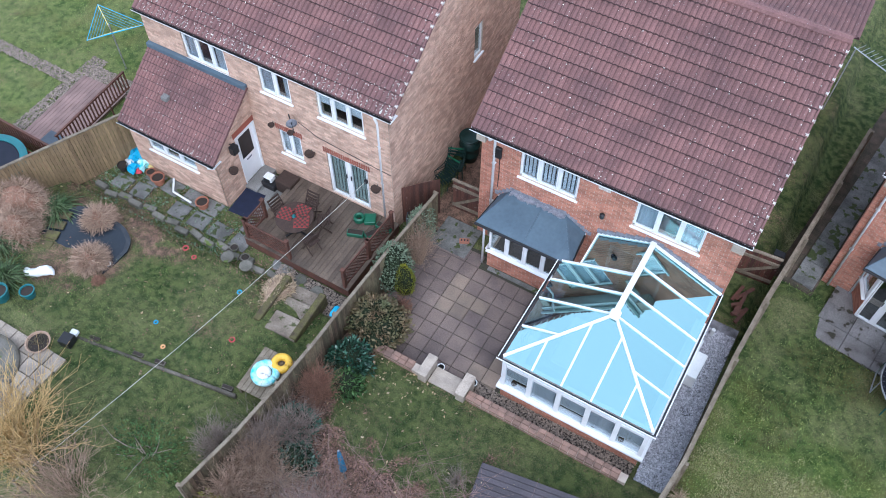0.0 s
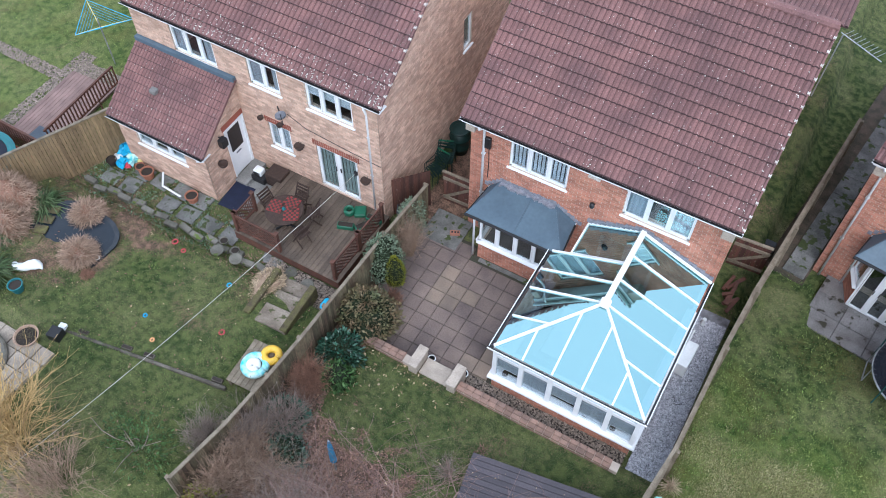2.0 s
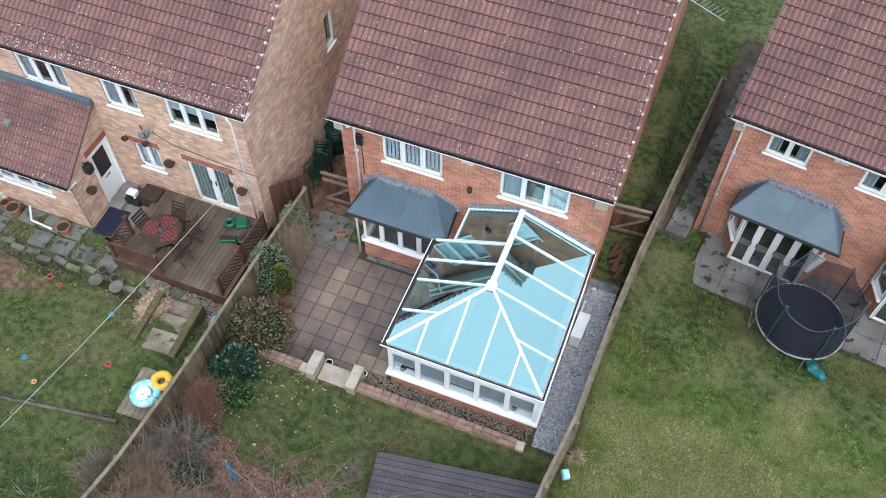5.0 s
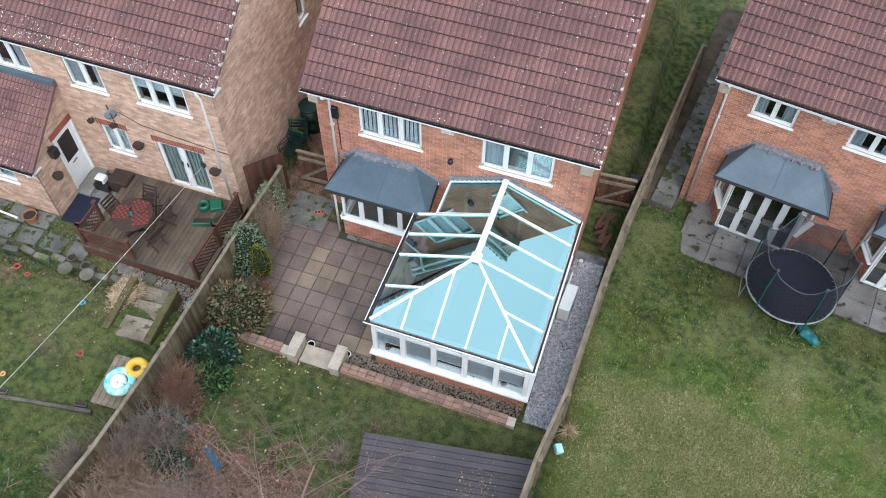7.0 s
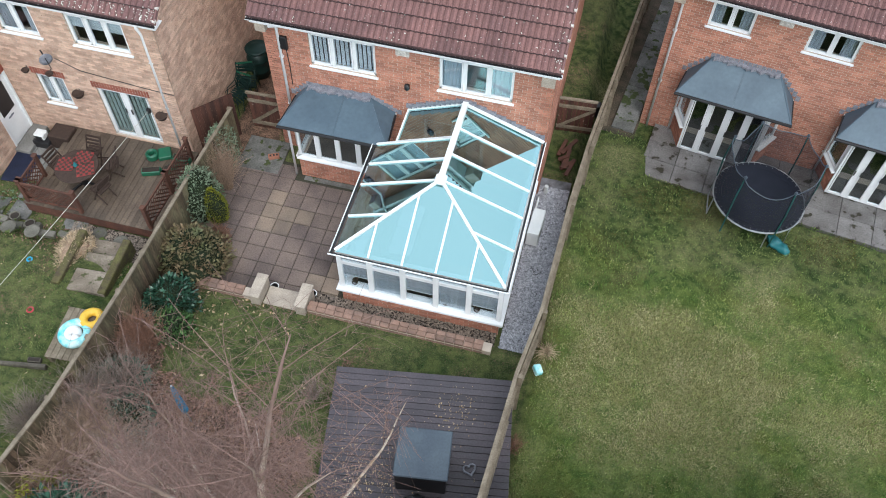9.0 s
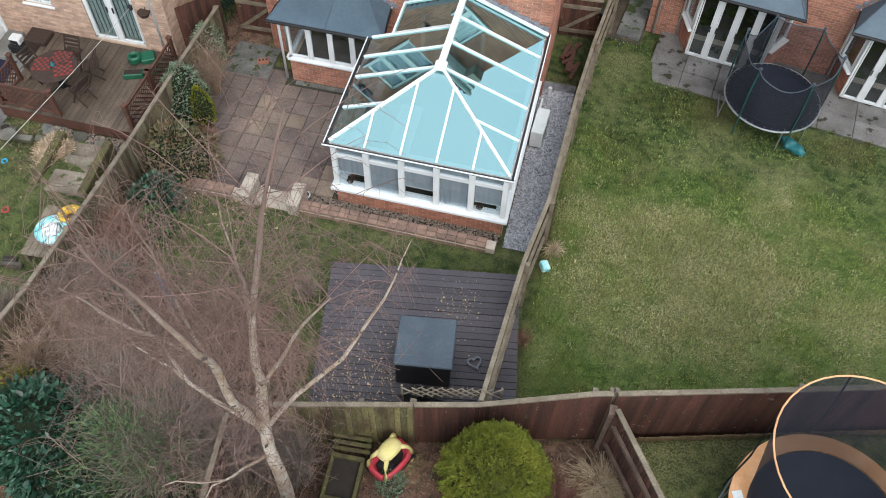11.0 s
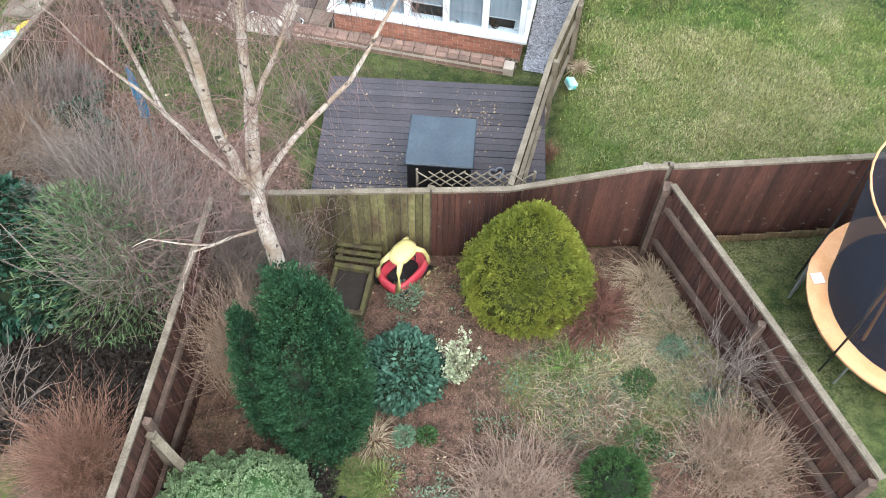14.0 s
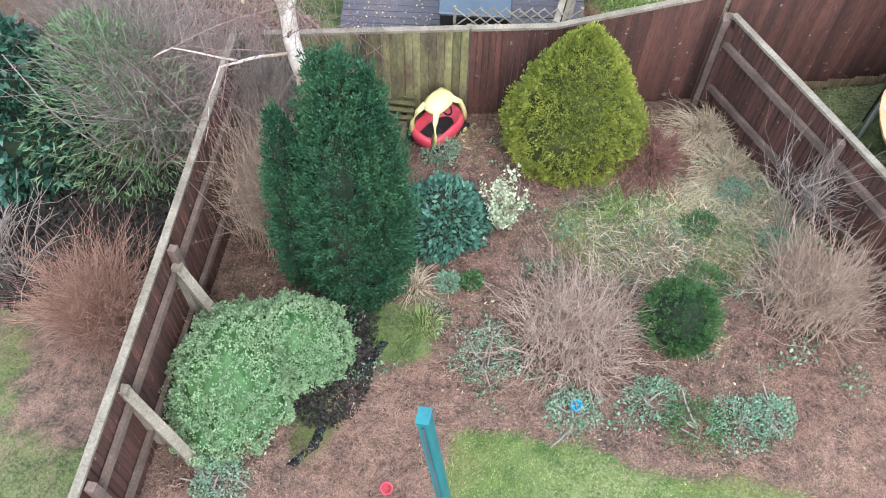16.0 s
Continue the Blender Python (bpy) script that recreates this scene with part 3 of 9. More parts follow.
def soldier(parent, u0, u1, z, material, y=0.0):
    """A row of upright bricks over an opening."""
    me = mesh_of("brick", box(0, 0.063, -0.016, 0.02, 0, 0.215, 0.003), material)
    head = part("lintel", box(u0, u1, y - 0.009, y + 0.02, z, z + 0.215), M["mortar"], parent)
    n = int((u1 - u0) / 0.074)
    for k in range(n):
        ob = new("brick", me)
        ob.parent = head
        ob.location = (u0 + k * (u1 - u0) / n + 0.005, y, z)


def hip_bay_roof(parent, u0, u1, y, z, w0, w1, zt):
    """A grey sheet roof hipped at both ends, from a gutter at (y, z) up to the wall between w0 and w1."""
    bm = bmesh.new()
    a, b, c, d, e, f = [bm.verts.new(p) for p in ((u0, y, z), (u1, y, z), (w1, -0.02, zt), (w0, -0.02, zt), (u0 + 0.1, -0.02, z), (u1 - 0.1, -0.02, z))]
    for q in ((a, b, c, d), (a, d, e), (b, f, c), (a, e, f, b), (d, c, f, e)):
        bm.faces.new(q)
    bmesh.ops.recalc_face_normals(bm, faces=bm.faces)
    r = part("bay_roof", bm, M["lead"], parent, "grey sheet bay roof with stepped lead flashing")
    um = (u0 + u1) / 2
    for p, q in (((u0, y, z), (w0, -0.02, zt)), ((u1, y, z), (w1, -0.02, zt)), ((um, y, z), (um, -0.02, zt))):
        part("seam", bar(p, q, 0.03, 0.03), M["lead"], r)
    n = 26
    for k in range(n):
        s = k / (n - 1)
        u = u0 + (u1 - u0) * s
        zz = z + (zt - z) * min(1, (u - u0) / (w0 - u0), (u1 - u) / (u1 - w1)) if 0 < s < 1 else z
        part("flashing_step", box(u - 0.055, u + 0.055, -0.03 - 0.004 * (k % 2), 0.01, zz - 0.03, zz + random.uniform(0.08, 0.13)), M["lead_edge"], r)
    for k in range(14):
        u = w0 + (w1 - w0) * (k + 0.5) / 14
        bm = prism([(u - 0.06, -0.06 - random.uniform(0.05, 0.16)), (u + 0.06, -0.06 - random.uniform(0.03, 0.14)), (u + 0.06, -0.01), (u - 0.06, -0.01)], zt - 0.05, zt + 0.012 + 0.002 * (k % 2))
        part("lead_apron", bm, M["lead_edge"], r)
    part("gutter", tube([(u0 + 0.1, -0.1, z - 0.03), (u0 - 0.02, y - 0.02, z - 0.03), (u1 + 0.02, y - 0.02, z - 0.03), (u1 - 0.1, -0.1, z - 0.03)], 0.045, 8), M["black"], r)
    part("fascia", box(u0 + 0.08, u1 - 0.08, y + 0.05, -0.02, z - 0.13, z - 0.01), M["upvc"], r)
    return r


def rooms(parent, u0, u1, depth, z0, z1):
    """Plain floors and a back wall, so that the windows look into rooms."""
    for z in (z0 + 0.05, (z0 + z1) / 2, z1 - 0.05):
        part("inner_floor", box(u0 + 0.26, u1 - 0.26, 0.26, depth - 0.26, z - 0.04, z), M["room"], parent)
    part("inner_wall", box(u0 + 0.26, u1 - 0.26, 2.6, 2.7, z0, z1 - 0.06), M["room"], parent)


def house(name, m, width, depth, foot, eave, ridge, brick, holes, label, roof_limit=300, left_holes=(), right_holes=(), piece_bricks=False, overhang=0.38, verge=0.12):
    h = thing(name, m, label, "house", "houses in a row")
    w = part("rear_wall", wall(0, width, foot, eave, holes), M["mortar"], h)
    rows = bricks(0, width, foot, eave, holes)
    if piece_bricks:
        rows.sort(key=lambda r: abs(r[0] - width * 0.5) + abs(r[2] - 2.4) * 2)
        meshes = {}
        for a, b, lo, hi in rows[:290]:
            key = round(b - a, 2)
            if key not in meshes:
                meshes[key] = mesh_of("brick", box(0, b - a, -0.008, 0.01, 0, hi - lo), M["red_piece"])
            ob = new("brick", meshes[key])
            ob.parent = w
            ob.location = (a, 0, lo)
        rows = rows[290:]
    lay(rows, "brickwork", brick, w)
    part("front_wall", box(0.25, width - 0.25, depth - 0.25, depth, foot, eave), M["mortar"], h)
    gable(h, 0, depth, eave, ridge, foot, brick, -1, left_holes)
    gable(h, width, depth, eave, ridge, foot, brick, 1, right_holes)
    s = (ridge - eave) / (depth / 2)
    ye, ze = -overhang, eave - overhang * s + 0.12
    roof_slope(h, -verge, width + verge, ye, ze, depth / 2, ridge + 0.12, roof_limit)
    bm = bmesh.new()
    v = [bm.verts.new(p) for p in ((-verge, depth / 2, ridge + 0.13), (width + verge, depth / 2, ridge + 0.13), (width + verge, depth + overhang, ze), (-verge, depth + overhang, ze))]
    bm.faces.new(v)
    bmesh.ops.solidify(bm, geom=bm.faces[:], thickness=0.08)
    part("front_roof", bm, M["tile_rest"], h)
    ridge_line(h, -verge, width + verge, depth / 2, ridge + 0.13)
    for u in (-verge - 0.005, width + verge + 0.005):
        part("verge", bar((u, ye, ze - 0.0), (u, depth / 2, ridge + 0.12), 0.035, 0.10), M["tile_rest"], h, "verge of the tiles")
        for k in range(15 if u > 0 else 0):
            q = Vector((u, ye, ze + 0.05)).lerp(Vector((u, depth / 2, ridge + 0.17)), (k + 0.2) / 15)
            part("mortar_dab", box(q.x - 0.035, q.x + 0.03, q.y - 0.05, q.y + random.uniform(0.0, 0.06), q.z - 0.05, q.z + 0.008), M["dab"], h)
    rooms(h, 0, width, depth, foot, eave)
    return h, ye, ze


def dish(parent, x, y, z, turn=0.0):
    d = part("satellite_dish", lathe([(0.02, 0.0), (0.09, 0.015), (0.16, 0.04), (0.165, 0.05), (0.09, 0.025), (0.02, 0.01)], 20), M["lead_edge"], parent, "dark grey satellite dish on an arm", True)
    d.matrix_local = pose(x, y, z, 88, 0, turn)
    a = part("arm", bar((0, 0, 0.0), (0, -0.1, 0.33), 0.02), M["black"], d)
    part("bracket", bar((0, 0.05, -0.02), (0, 0.05, -0.28), 0.035), M["black"], d)
    return d


# house with the conservatory
holes_b = [(1.16, 2.83, 3.2, 4.22), (4.4, 6.2, 3.2, 4.22), (1.0, 2.95, 0.1, 1.95), (4.0, 5.6, 0.0, 2.05)]
house_b, ye_b, ze_b = house("house", pose(-1.1, 0, 0), 7.15, 7.6, -0.2, 4.89, 7.55, M["red"], holes_b, "red brick two-storey house with brown-red concrete tiled roof", piece_bricks=True)
window(house_b, 1.16, 2.83, 3.2, 4.22, 3, fill="blind")
window(house_b, 4.4, 6.2, 3.2, 4.22, 3, fill="curtain")
window(house_b, 4.0, 5.6, 0.0, 2.05, 2, door=True)
gutter(house_b, -0.15, 7.3, ye_b - 0.04, ze_b - 0.02, [(0.42, 0.1, 0.34)])
part("vent", box(3.35, 3.68, -0.06, 0.0, 4.08, 4.30, 0.01), M["dab"], house_b, "pale wall vent box")
part("corner_box", box(6.85, 7.16, -0.33, 0.0, 4.22, 4.60, 0.01), M["pier"], house_b, "boxed eaves end")
part("corner_box", box(-0.01, 0.25, -0.33, 0.0, 4.28, 4.60, 0.01), M["pier"], house_b, "boxed eaves end")
part("alarm_box", box(0.42, 0.62, -0.10, 0.0, 3.6, 4.0, 0.02), M["black"], house_b, "dark wall box with cables")
part("cable", tube([(0.55, -0.02, 3.6), (0.57, -0.02, 3.0), (0.56, -0.02, 2.4)], 0.012, 6), M["black"], house_b)
part("wall_lamp", lathe([(0.04, 3.05), (0.07, 3.1), (0.07, 3.2), (0.03, 3.24)], 10, (3.62, -0.09)), M["black"], house_b, "small dark wall lamp")

# its square bay
bay = part("bay_wall", box(0.85, 3.1, -0.96, 0, -0.1, 0.66), M["mortar"], house_b)
lay(bricks(0.85, 3.1, -0.05, 0.66, []), "brickwork", M["red"], bay, Matrix.Translation((0, -0.96, 0)))
lay(bricks(0, 0.96, -0.05, 0.66, []), "brickwork", M["red"], bay, Matrix.Translation((0.85, 0, 0)) @ Matrix.Rotation(radians(-90), 4, "Z"))
# Added dark sheet hides the pale wall top, so the bay reads dim inside.
part("bay_dark_cover", box(0.97, 2.98, -0.85, 0.02, 0.66, 0.68), M["room"], house_b)
window(house_b, 0.87, 3.08, 0.78, 1.97, 4, fill="none", y=-1.0)
side = window(house_b, 0.0, 0.94, 0.78, 1.97, 1, fill="none")
side.matrix_local = Matrix.Translation((0.83, 0, 0)) @ Matrix.Rotation(radians(-90), 4, "Z")
hip_bay_roof(house_b, 0.55, 3.38, -1.2, 2.1, 1.0, 2.65, 2.47)
part("downpipe", tube([(0.72, -1.1, 2.05), (0.72, -1.02, 1.8), (0.72, -1.02, 0.05)], 0.034, 8), M["upvc"], house_b, "white plastic downpipe", True)

# buff brick house with the deck
holes_a = [(1.45, 3.0, 3.64, 4.60), (4.15, 5.2, 3.64, 4.60), (6.1, 7.6, 3.64, 4.60), (4.45, 5.24, 1.25, 2.28), (6.14, 7.56, 0.44, 2.20)]
house_a, ye_a, ze_a = house("house", pose(-11.6, -1.25, 0), 8.4, 7.6, -0.1, 4.74, 7.4, M["buff"], holes_a, "buff brick house with mossy brown-red tiled roof", right_holes=((4.6, 5.1, 3.1, 4.3),), overhang=0.06)
window(house_a, 1.45, 3.0, 3.64, 4.60, 3)
window(house_a, 4.15, 5.2, 3.64, 4.60, 2)
window(house_a, 6.1, 7.6, 3.64, 4.60, 3, fill="roller")
window(house_a, 4.45, 5.24, 1.25, 2.28, 2, fill="blind")
window(house_a, 6.14, 7.56, 0.44, 2.20, 2, door=True, fill="blind")
gw = window(house_a, 4.6, 5.1, 3.1, 4.3, 1, fill="none")
gw.matrix_local = Matrix.Translation((8.4, 0, 0)) @ Matrix.Rotation(radians(90), 4, "Z")
soldier(house_a, 6.04, 7.66, 2.20, M["dark_brick"])
soldier(house_a, 4.36, 5.33, 2.28, M["dark_brick"])
gutter(house_a, -0.15, 8.55, ye_a - 0.04, ze_a - 0.02, [(8.05, 0.4, 0.10)])
dish(house_a, 5.3, -0.3, 3.25, 50)
part("cable", tube([(5.3, -0.02, 3.0), (5.9, -0.02, 2.72), (7.6, -0.02, 2.55), (8.38, -0.02, 2.5)], 0.01, 5), M["black"], house_a)

def lichen(parent, u0, u1, y, z, slope, n, seed, reach=0.9):
    """Pale lichen flakes on the tiles, thickest towards the eave."""
    rng = np.random.default_rng(seed)
    run = reach * rng.uniform(0, 1, n) ** 2.2
    u = rng.uniform(u0, u1, n)
    verts, faces = [], []
    for a, r in zip(u, run):
        k, size = len(verts), rng.uniform(0.006, 0.019)
        for q in range(5):
            t = q * 1.2566 + rng.uniform(0, 0.7)
            dx, dr = size * math.cos(t), size * math.sin(t)
            verts.append((a + dx, y + (r + dr) * math.cos(slope), z + (r + dr) * math.sin(slope) + 0.09))
        faces.append((k, k + 1, k + 2, k + 3, k + 4))
    soup("lichen", verts, faces, M["lichen"], parent, "white lichen and moss flecks", kind="stuff")


M["lichen"] = mat("white_lichen", (0.72, 0.71, 0.66), (0.45, 0.45, 0.40), 0.95, 8, 50, 0.2, 0.3, "island", 0.35)
lichen(house_a, 0, 8.4, ye_a, ze_a, math.atan2(2.66, 3.8), 950, 5, 0.75)
lichen(house_a, 0, 8.4, ye_a, ze_a, math.atan2(2.66, 3.8), 180, 7, 4.4)
lichen(house_a, 8.2, 8.5, ye_a, ze_a, math.atan2(2.66, 3.8), 140, 8, 4.4)
lichen(house_b, 0.0, 7.2, ye_b, ze_b, math.atan2(2.66, 3.8), 260, 9, 5.4)
lichen(house_b, 7.0, 7.25, ye_b, ze_b, math.atan2(2.66, 3.8), 60, 10, 4.8)
lichen(house_a, 0.1, 3.5, -2.02, 2.09, math.atan2(1.43, 1.98), 110, 6, 2.2)

# its lean-to extension
ext = part("extension_wall", wall(0.1, 3.5, -0.05, 2.16, [(0.8, 2.65, 1.12, 1.86)], 0.2), M["mortar"], house_a)
ext.matrix_local = Matrix.Translation((0, -1.85, 0))
lay(bricks(0.1, 3.5, -0.05, 2.16, [(0.8, 2.65, 1.12, 1.86)]), "brickwork", M["buff"], ext)
window(house_a, 0.8, 2.65, 1.12, 1.86, 3, fill="curtain", y=-1.85)
for x0, f in ((3.3, 1), (0.1, -1)):
    bm = bmesh.new()
    spans = [(-1.85, -0.9, 0), (-0.9, -0.05, 2.15), (-0.05, 0, 0)] if f > 0 else [(-1.85, 0, 0)]
    for a, b, lo in spans:
        za, zb = 2.16 + (a + 1.85) * 0.70, 2.16 + (b + 1.85) * 0.70
        v = [bm.verts.new(p) for p in ((x0, a, lo - 0.05 if lo == 0 else lo), (x0, b, lo - 0.05 if lo == 0 else lo), (x0, b, zb), (x0, a, za), (x0 + 0.2, a, lo - 0.05 if lo == 0 else lo), (x0 + 0.2, b, lo - 0.05 if lo == 0 else lo), (x0 + 0.2, b, zb), (x0 + 0.2, a, za))]
        for q in ((0, 1, 2, 3), (7, 6, 5, 4), (0, 4, 5, 1), (1, 5, 6, 2), (2, 6, 7, 3), (3, 7, 4, 0)):
            bm.faces.new([v[i] for i in q])
    bmesh.ops.recalc_face_normals(bm, faces=bm.faces)
    sw = part("extension_side_wall", bm, M["mortar"], house_a)
    if f > 0:
        rows = bricks(0, 1.85, -0.05, 3.5, [(0.95, 1.8, 0.0, 2.15)], lambda u: 2.16 + u * 0.70)
        lay(rows, "brickwork", M["buff"], sw, Matrix.Translation((3.5, -1.85, 0)) @ Matrix.Rotation(radians(90), 4, "Z"))
back_door = part("back_door", box(3.40, 3.45, -0.88, -0.07, 0.06, 2.12), M["upvc"], house_a, "white half-glazed back door")
part("frame", box(3.38, 3.52, -0.92, -0.87, 0.04, 2.15), M["upvc"], back_door)
part("frame", box(3.38, 3.52, -0.08, -0.03, 0.04, 2.15), M["upvc"], back_door)
part("pane", box(3.452, 3.458, -0.74, -0.22, 1.05, 1.95), M["black"], back_door, "dark glazed upper half")
part("letter_plate", box(3.45, 3.465, -0.6, -0.38, 0.88, 0.93), M["lead_edge"], back_door)
part("step", box(3.5, 3.95, -1.0, 0.0, -0.05, 0.12, 0.01), M["concrete"], house_a)
part("lintel", box(3.492, 3.51, -0.97, 0.0, 2.15, 2.36), M["dark_brick"], house_a)
roof_slope(house_a, 0.0, 3.62, -2.02, 2.09, -0.04, 3.52, 220, 0.225, 0.235)
part("verge", bar((3.61, -2.02, 2.10), (3.61, -0.04, 3.53), 0.04, 0.09), M["tile_rest"], house_a, "verge of the tiles")
gutter(house_a, 0.0, 3.62, -2.06, 2.07, [(3.42, 0.1, 0.26)])
part("flashing", box(0.0, 3.62, -0.16, -0.02, 3.50, 3.66, 0.01), M["lead"], house_a, "blue-grey lead flashing strip")
part("roof_vent", box(1.2, 1.42, -1.2, -1.0, 2.80, 2.95, 0.02), M["concrete"], house_a, "small pale roof vent tile")

# the house beyond the side lawn
C_AT = pose(8.45, 4.10, -0.75, 0, 0, -8)
holes_c = [(0.95, 2.05, 4.0, 5.05), (3.4, 4.6, 4.0, 5.05), (1.1, 3.5, 0.1, 2.2), (5.2, 7.6, 0.1, 2.2)]
house_c, ye_c, ze_c = house("house", C_AT, 9.0, 7.6, -0.1, 5.32, 7.98, M["red"], holes_c, "red brick house with two grey-roofed bays")
window(house_c, 0.95, 2.05, 4.0, 5.05, 2)
window(house_c, 3.4, 4.6, 4.0, 5.05, 2)
gutter(house_c, -0.15, 9.15, ye_c - 0.04, ze_c - 0.02, [(0.22, 0.0, 0.34)])
part("corner_box", box(-0.01, 0.28, -0.33, 0.0, 4.68, 5.02, 0.01), M["pier"], house_c, "boxed eaves end")
part("vent", box(2.6, 2.95, -0.06, 0.0, 4.6, 4.82, 0.01), M["dab"], house_c, "pale wall vent box")
for u in (0.8, 5.0):
    part("bay_floor", prism([(u + 0.12, 0.0), (u + 0.45, -0.66), (u + 2.5, -0.66), (u + 2.83, 0.0)], 0.0, 0.12), M["room"], house_c)
    turn_l, turn_r = math.atan2(-0.66, 0.33), math.atan2(0.66, 0.33)
    bw = part("bay_wall", bar((u + 0.17, 0.0, 0.425), (u + 0.48, -0.62, 0.425), 0.1, 0.85), M["mortar"], house_c)
    part("bay_wall", bar((u + 2.47, -0.62, 0.425), (u + 2.78, 0.0, 0.425), 0.1, 0.85), M["mortar"], house_c)
    lay(bricks(0, 0.74, 0.0, 0.85, []), "brickwork", M["red"], bw, Matrix.Translation((u + 0.11, 0.0, 0)) @ Matrix.Rotation(turn_l, 4, "Z"))
    lay(bricks(0, 0.74, 0.0, 0.85, []), "brickwork", M["red"], bw, Matrix.Translation((u + 2.51, -0.66, 0)) @ Matrix.Rotation(turn_r, 4, "Z"))
    window(house_c, u + 0.45, u + 2.5, 0.15, 2.3, 4, door=True, fill="none", y=-0.76)
    for x, y, a in ((u + 0.10, 0.0, turn_l), (u + 2.52, -0.67, turn_r)):
        cw = window(house_c, 0.02, 0.72, 0.95, 2.3, 1, fill="none")
        cw.matrix_local = Matrix.Translation((x, y, 0)) @ Matrix.Rotation(a, 4, "Z") @ Matrix.Translation((0, -0.04, 0))
    hip_bay_roof(house_c, u - 0.05, u + 3.0, -0.98, 2.42, u + 0.6, u + 2.35, 3.1)
    part("downpipe", tube([(u - 0.02, -0.9, 2.38), (u + 0.05, -0.12, 2.0), (u + 0.05, -0.06, 0.0)], 0.034, 8), M["upvc"], house_c, "white plastic downpipe", True)

# ---- conservatory ----
CON = thing("conservatory", pose(2.03, -4.45, 0), "white conservatory with blue-tinted glass roof and red brick base", "conservatory")
CW, CD, CE, CR, CY = 3.92, 4.42, 2.10, 2.90, 1.96
XM = CW / 2
base = part("dwarf_wall", box(0.02, CW - 0.02, 0.02, 0.2, -0.1, 0.52), M["mortar"], CON, "red brick dwarf wall")
part("side_wall", box(0.02, 0.2, 0.2, CD - 1.0, -0.1, 0.52), M["red_piece"], CON)
right_base = part("side_wall", box(CW - 0.2, CW - 0.02, 0.2, CD, -0.1, 0.52), M["mortar"], CON)
lay(bricks(0.2, CD, -0.06, 0.52, []), "brickwork", M["red"], right_base, Matrix.Translation((CW - 0.02, 0, 0)) @ Matrix.Rotation(radians(90), 4, "Z"))
piece = mesh_of("brick", box(0, 0.215, -0.008, 0.01, 0, 0.065), M["red_piece"])
for a, b, lo, hi in bricks(0.02, CW - 0.02, -0.06, 0.52, []):
    if b - a > 0.2:
        ob = new("brick", piece)
        ob.parent = base
        ob.location = (a, 0.02, lo)
    else:
        part("brick", box(a, b, 0.012, 0.03, lo, hi), M["red_piece"], base)
for nm, dims in (("sill", (-0.08, CW + 0.08, -0.10, 0.24, 0.52, 0.60)), ("sill", (-0.08, 0.24, 0.24, CD - 1.0, 0.52, 0.60)), ("sill", (CW - 0.24, CW + 0.08, 0.24, CD, 0.52, 0.60))):
    part(nm, box(*dims, 0.012), M["upvc"], CON, "white plastic sill")
for dims in ((0.0, CW, 0.0, 0.1, 1.98, 2.08), (0.0, 0.1, 0.1, CD - 1.0, 1.98, 2.08), (CW - 0.1, CW, 0.1, CD, 1.98, 2.08), (0.0, CW, 0.02, 0.09, 1.58, 1.645), (0.02, 0.09, 0.1, CD - 1.0, 1.58, 1.645), (CW - 0.09, CW - 0.02, 0.1, CD, 1.58, 1.645)):
    part("rail", box(*dims), M["upvc"], CON)
posts = [(k * CW / 5, 0.0) for k in range(6)] + [(0.0, y) for y in (0.85, 1.7, 2.55, 3.4)] + [(CW, y) for y in (0.85, 1.7, 2.55, 3.4, 4.32)]
for x, y in posts:
    w = 0.065 if y == 0 and 0 < x < CW else 0.055
    cx, cy = min(max(x, w), CW - w), y + 0.05
    part("post", box(cx - w, cx + w, cy - 0.052, cy + 0.054, 0.60, 1.99), M["upvc"], CON)
for k in range(5):
    a, b = k * CW / 5 + 0.06, (k + 1) * CW / 5 - 0.06
    for lo, hi in ((0.6, 1.585), (1.64, 1.985)):
        p = part("pane", box(a, b, 0.045, 0.052, lo, hi), M["pane"], CON)
        p.visible_shadow = False
        s = part("sash", box(a, b, 0.02, 0.09, lo, lo + 0.045), M["upvc"], CON)
for x in (0.05, CW - 0.05):
    p = part("pane", box(x - 0.003, x + 0.003, 0.1, CD - (1.0 if x < 1 else 0.05), 0.6, 1.985), M["pane"], CON)
    p.visible_shadow = False


def roof_point(side, s, up):
    """A point of the glass roof: s along the eave, up from 0 at the eave to 1 at the ridge or hip."""
    if side == "front":
        top = (s, CY * min(1, s / XM, (CW - s) / XM), CE + (CR - CE) * min(1, s / XM, (CW - s) / XM))
        return tuple(e + (t - e) * up for e, t in zip((s, -0.02, CE), top))
    f = min(1, s / CY)
    x = 0.0 if side == "left" else CW
    e = (x, s, CE)
    if side == "left" and s > CD - 1.13:
        e = (0.5, s, CE + (CR - CE) * 0.5 / XM)
    t = (x + (XM - x) * f, s, CE + (CR - CE) * f)
    return tuple(p + (q - p) * up for p, q in zip(e, t))


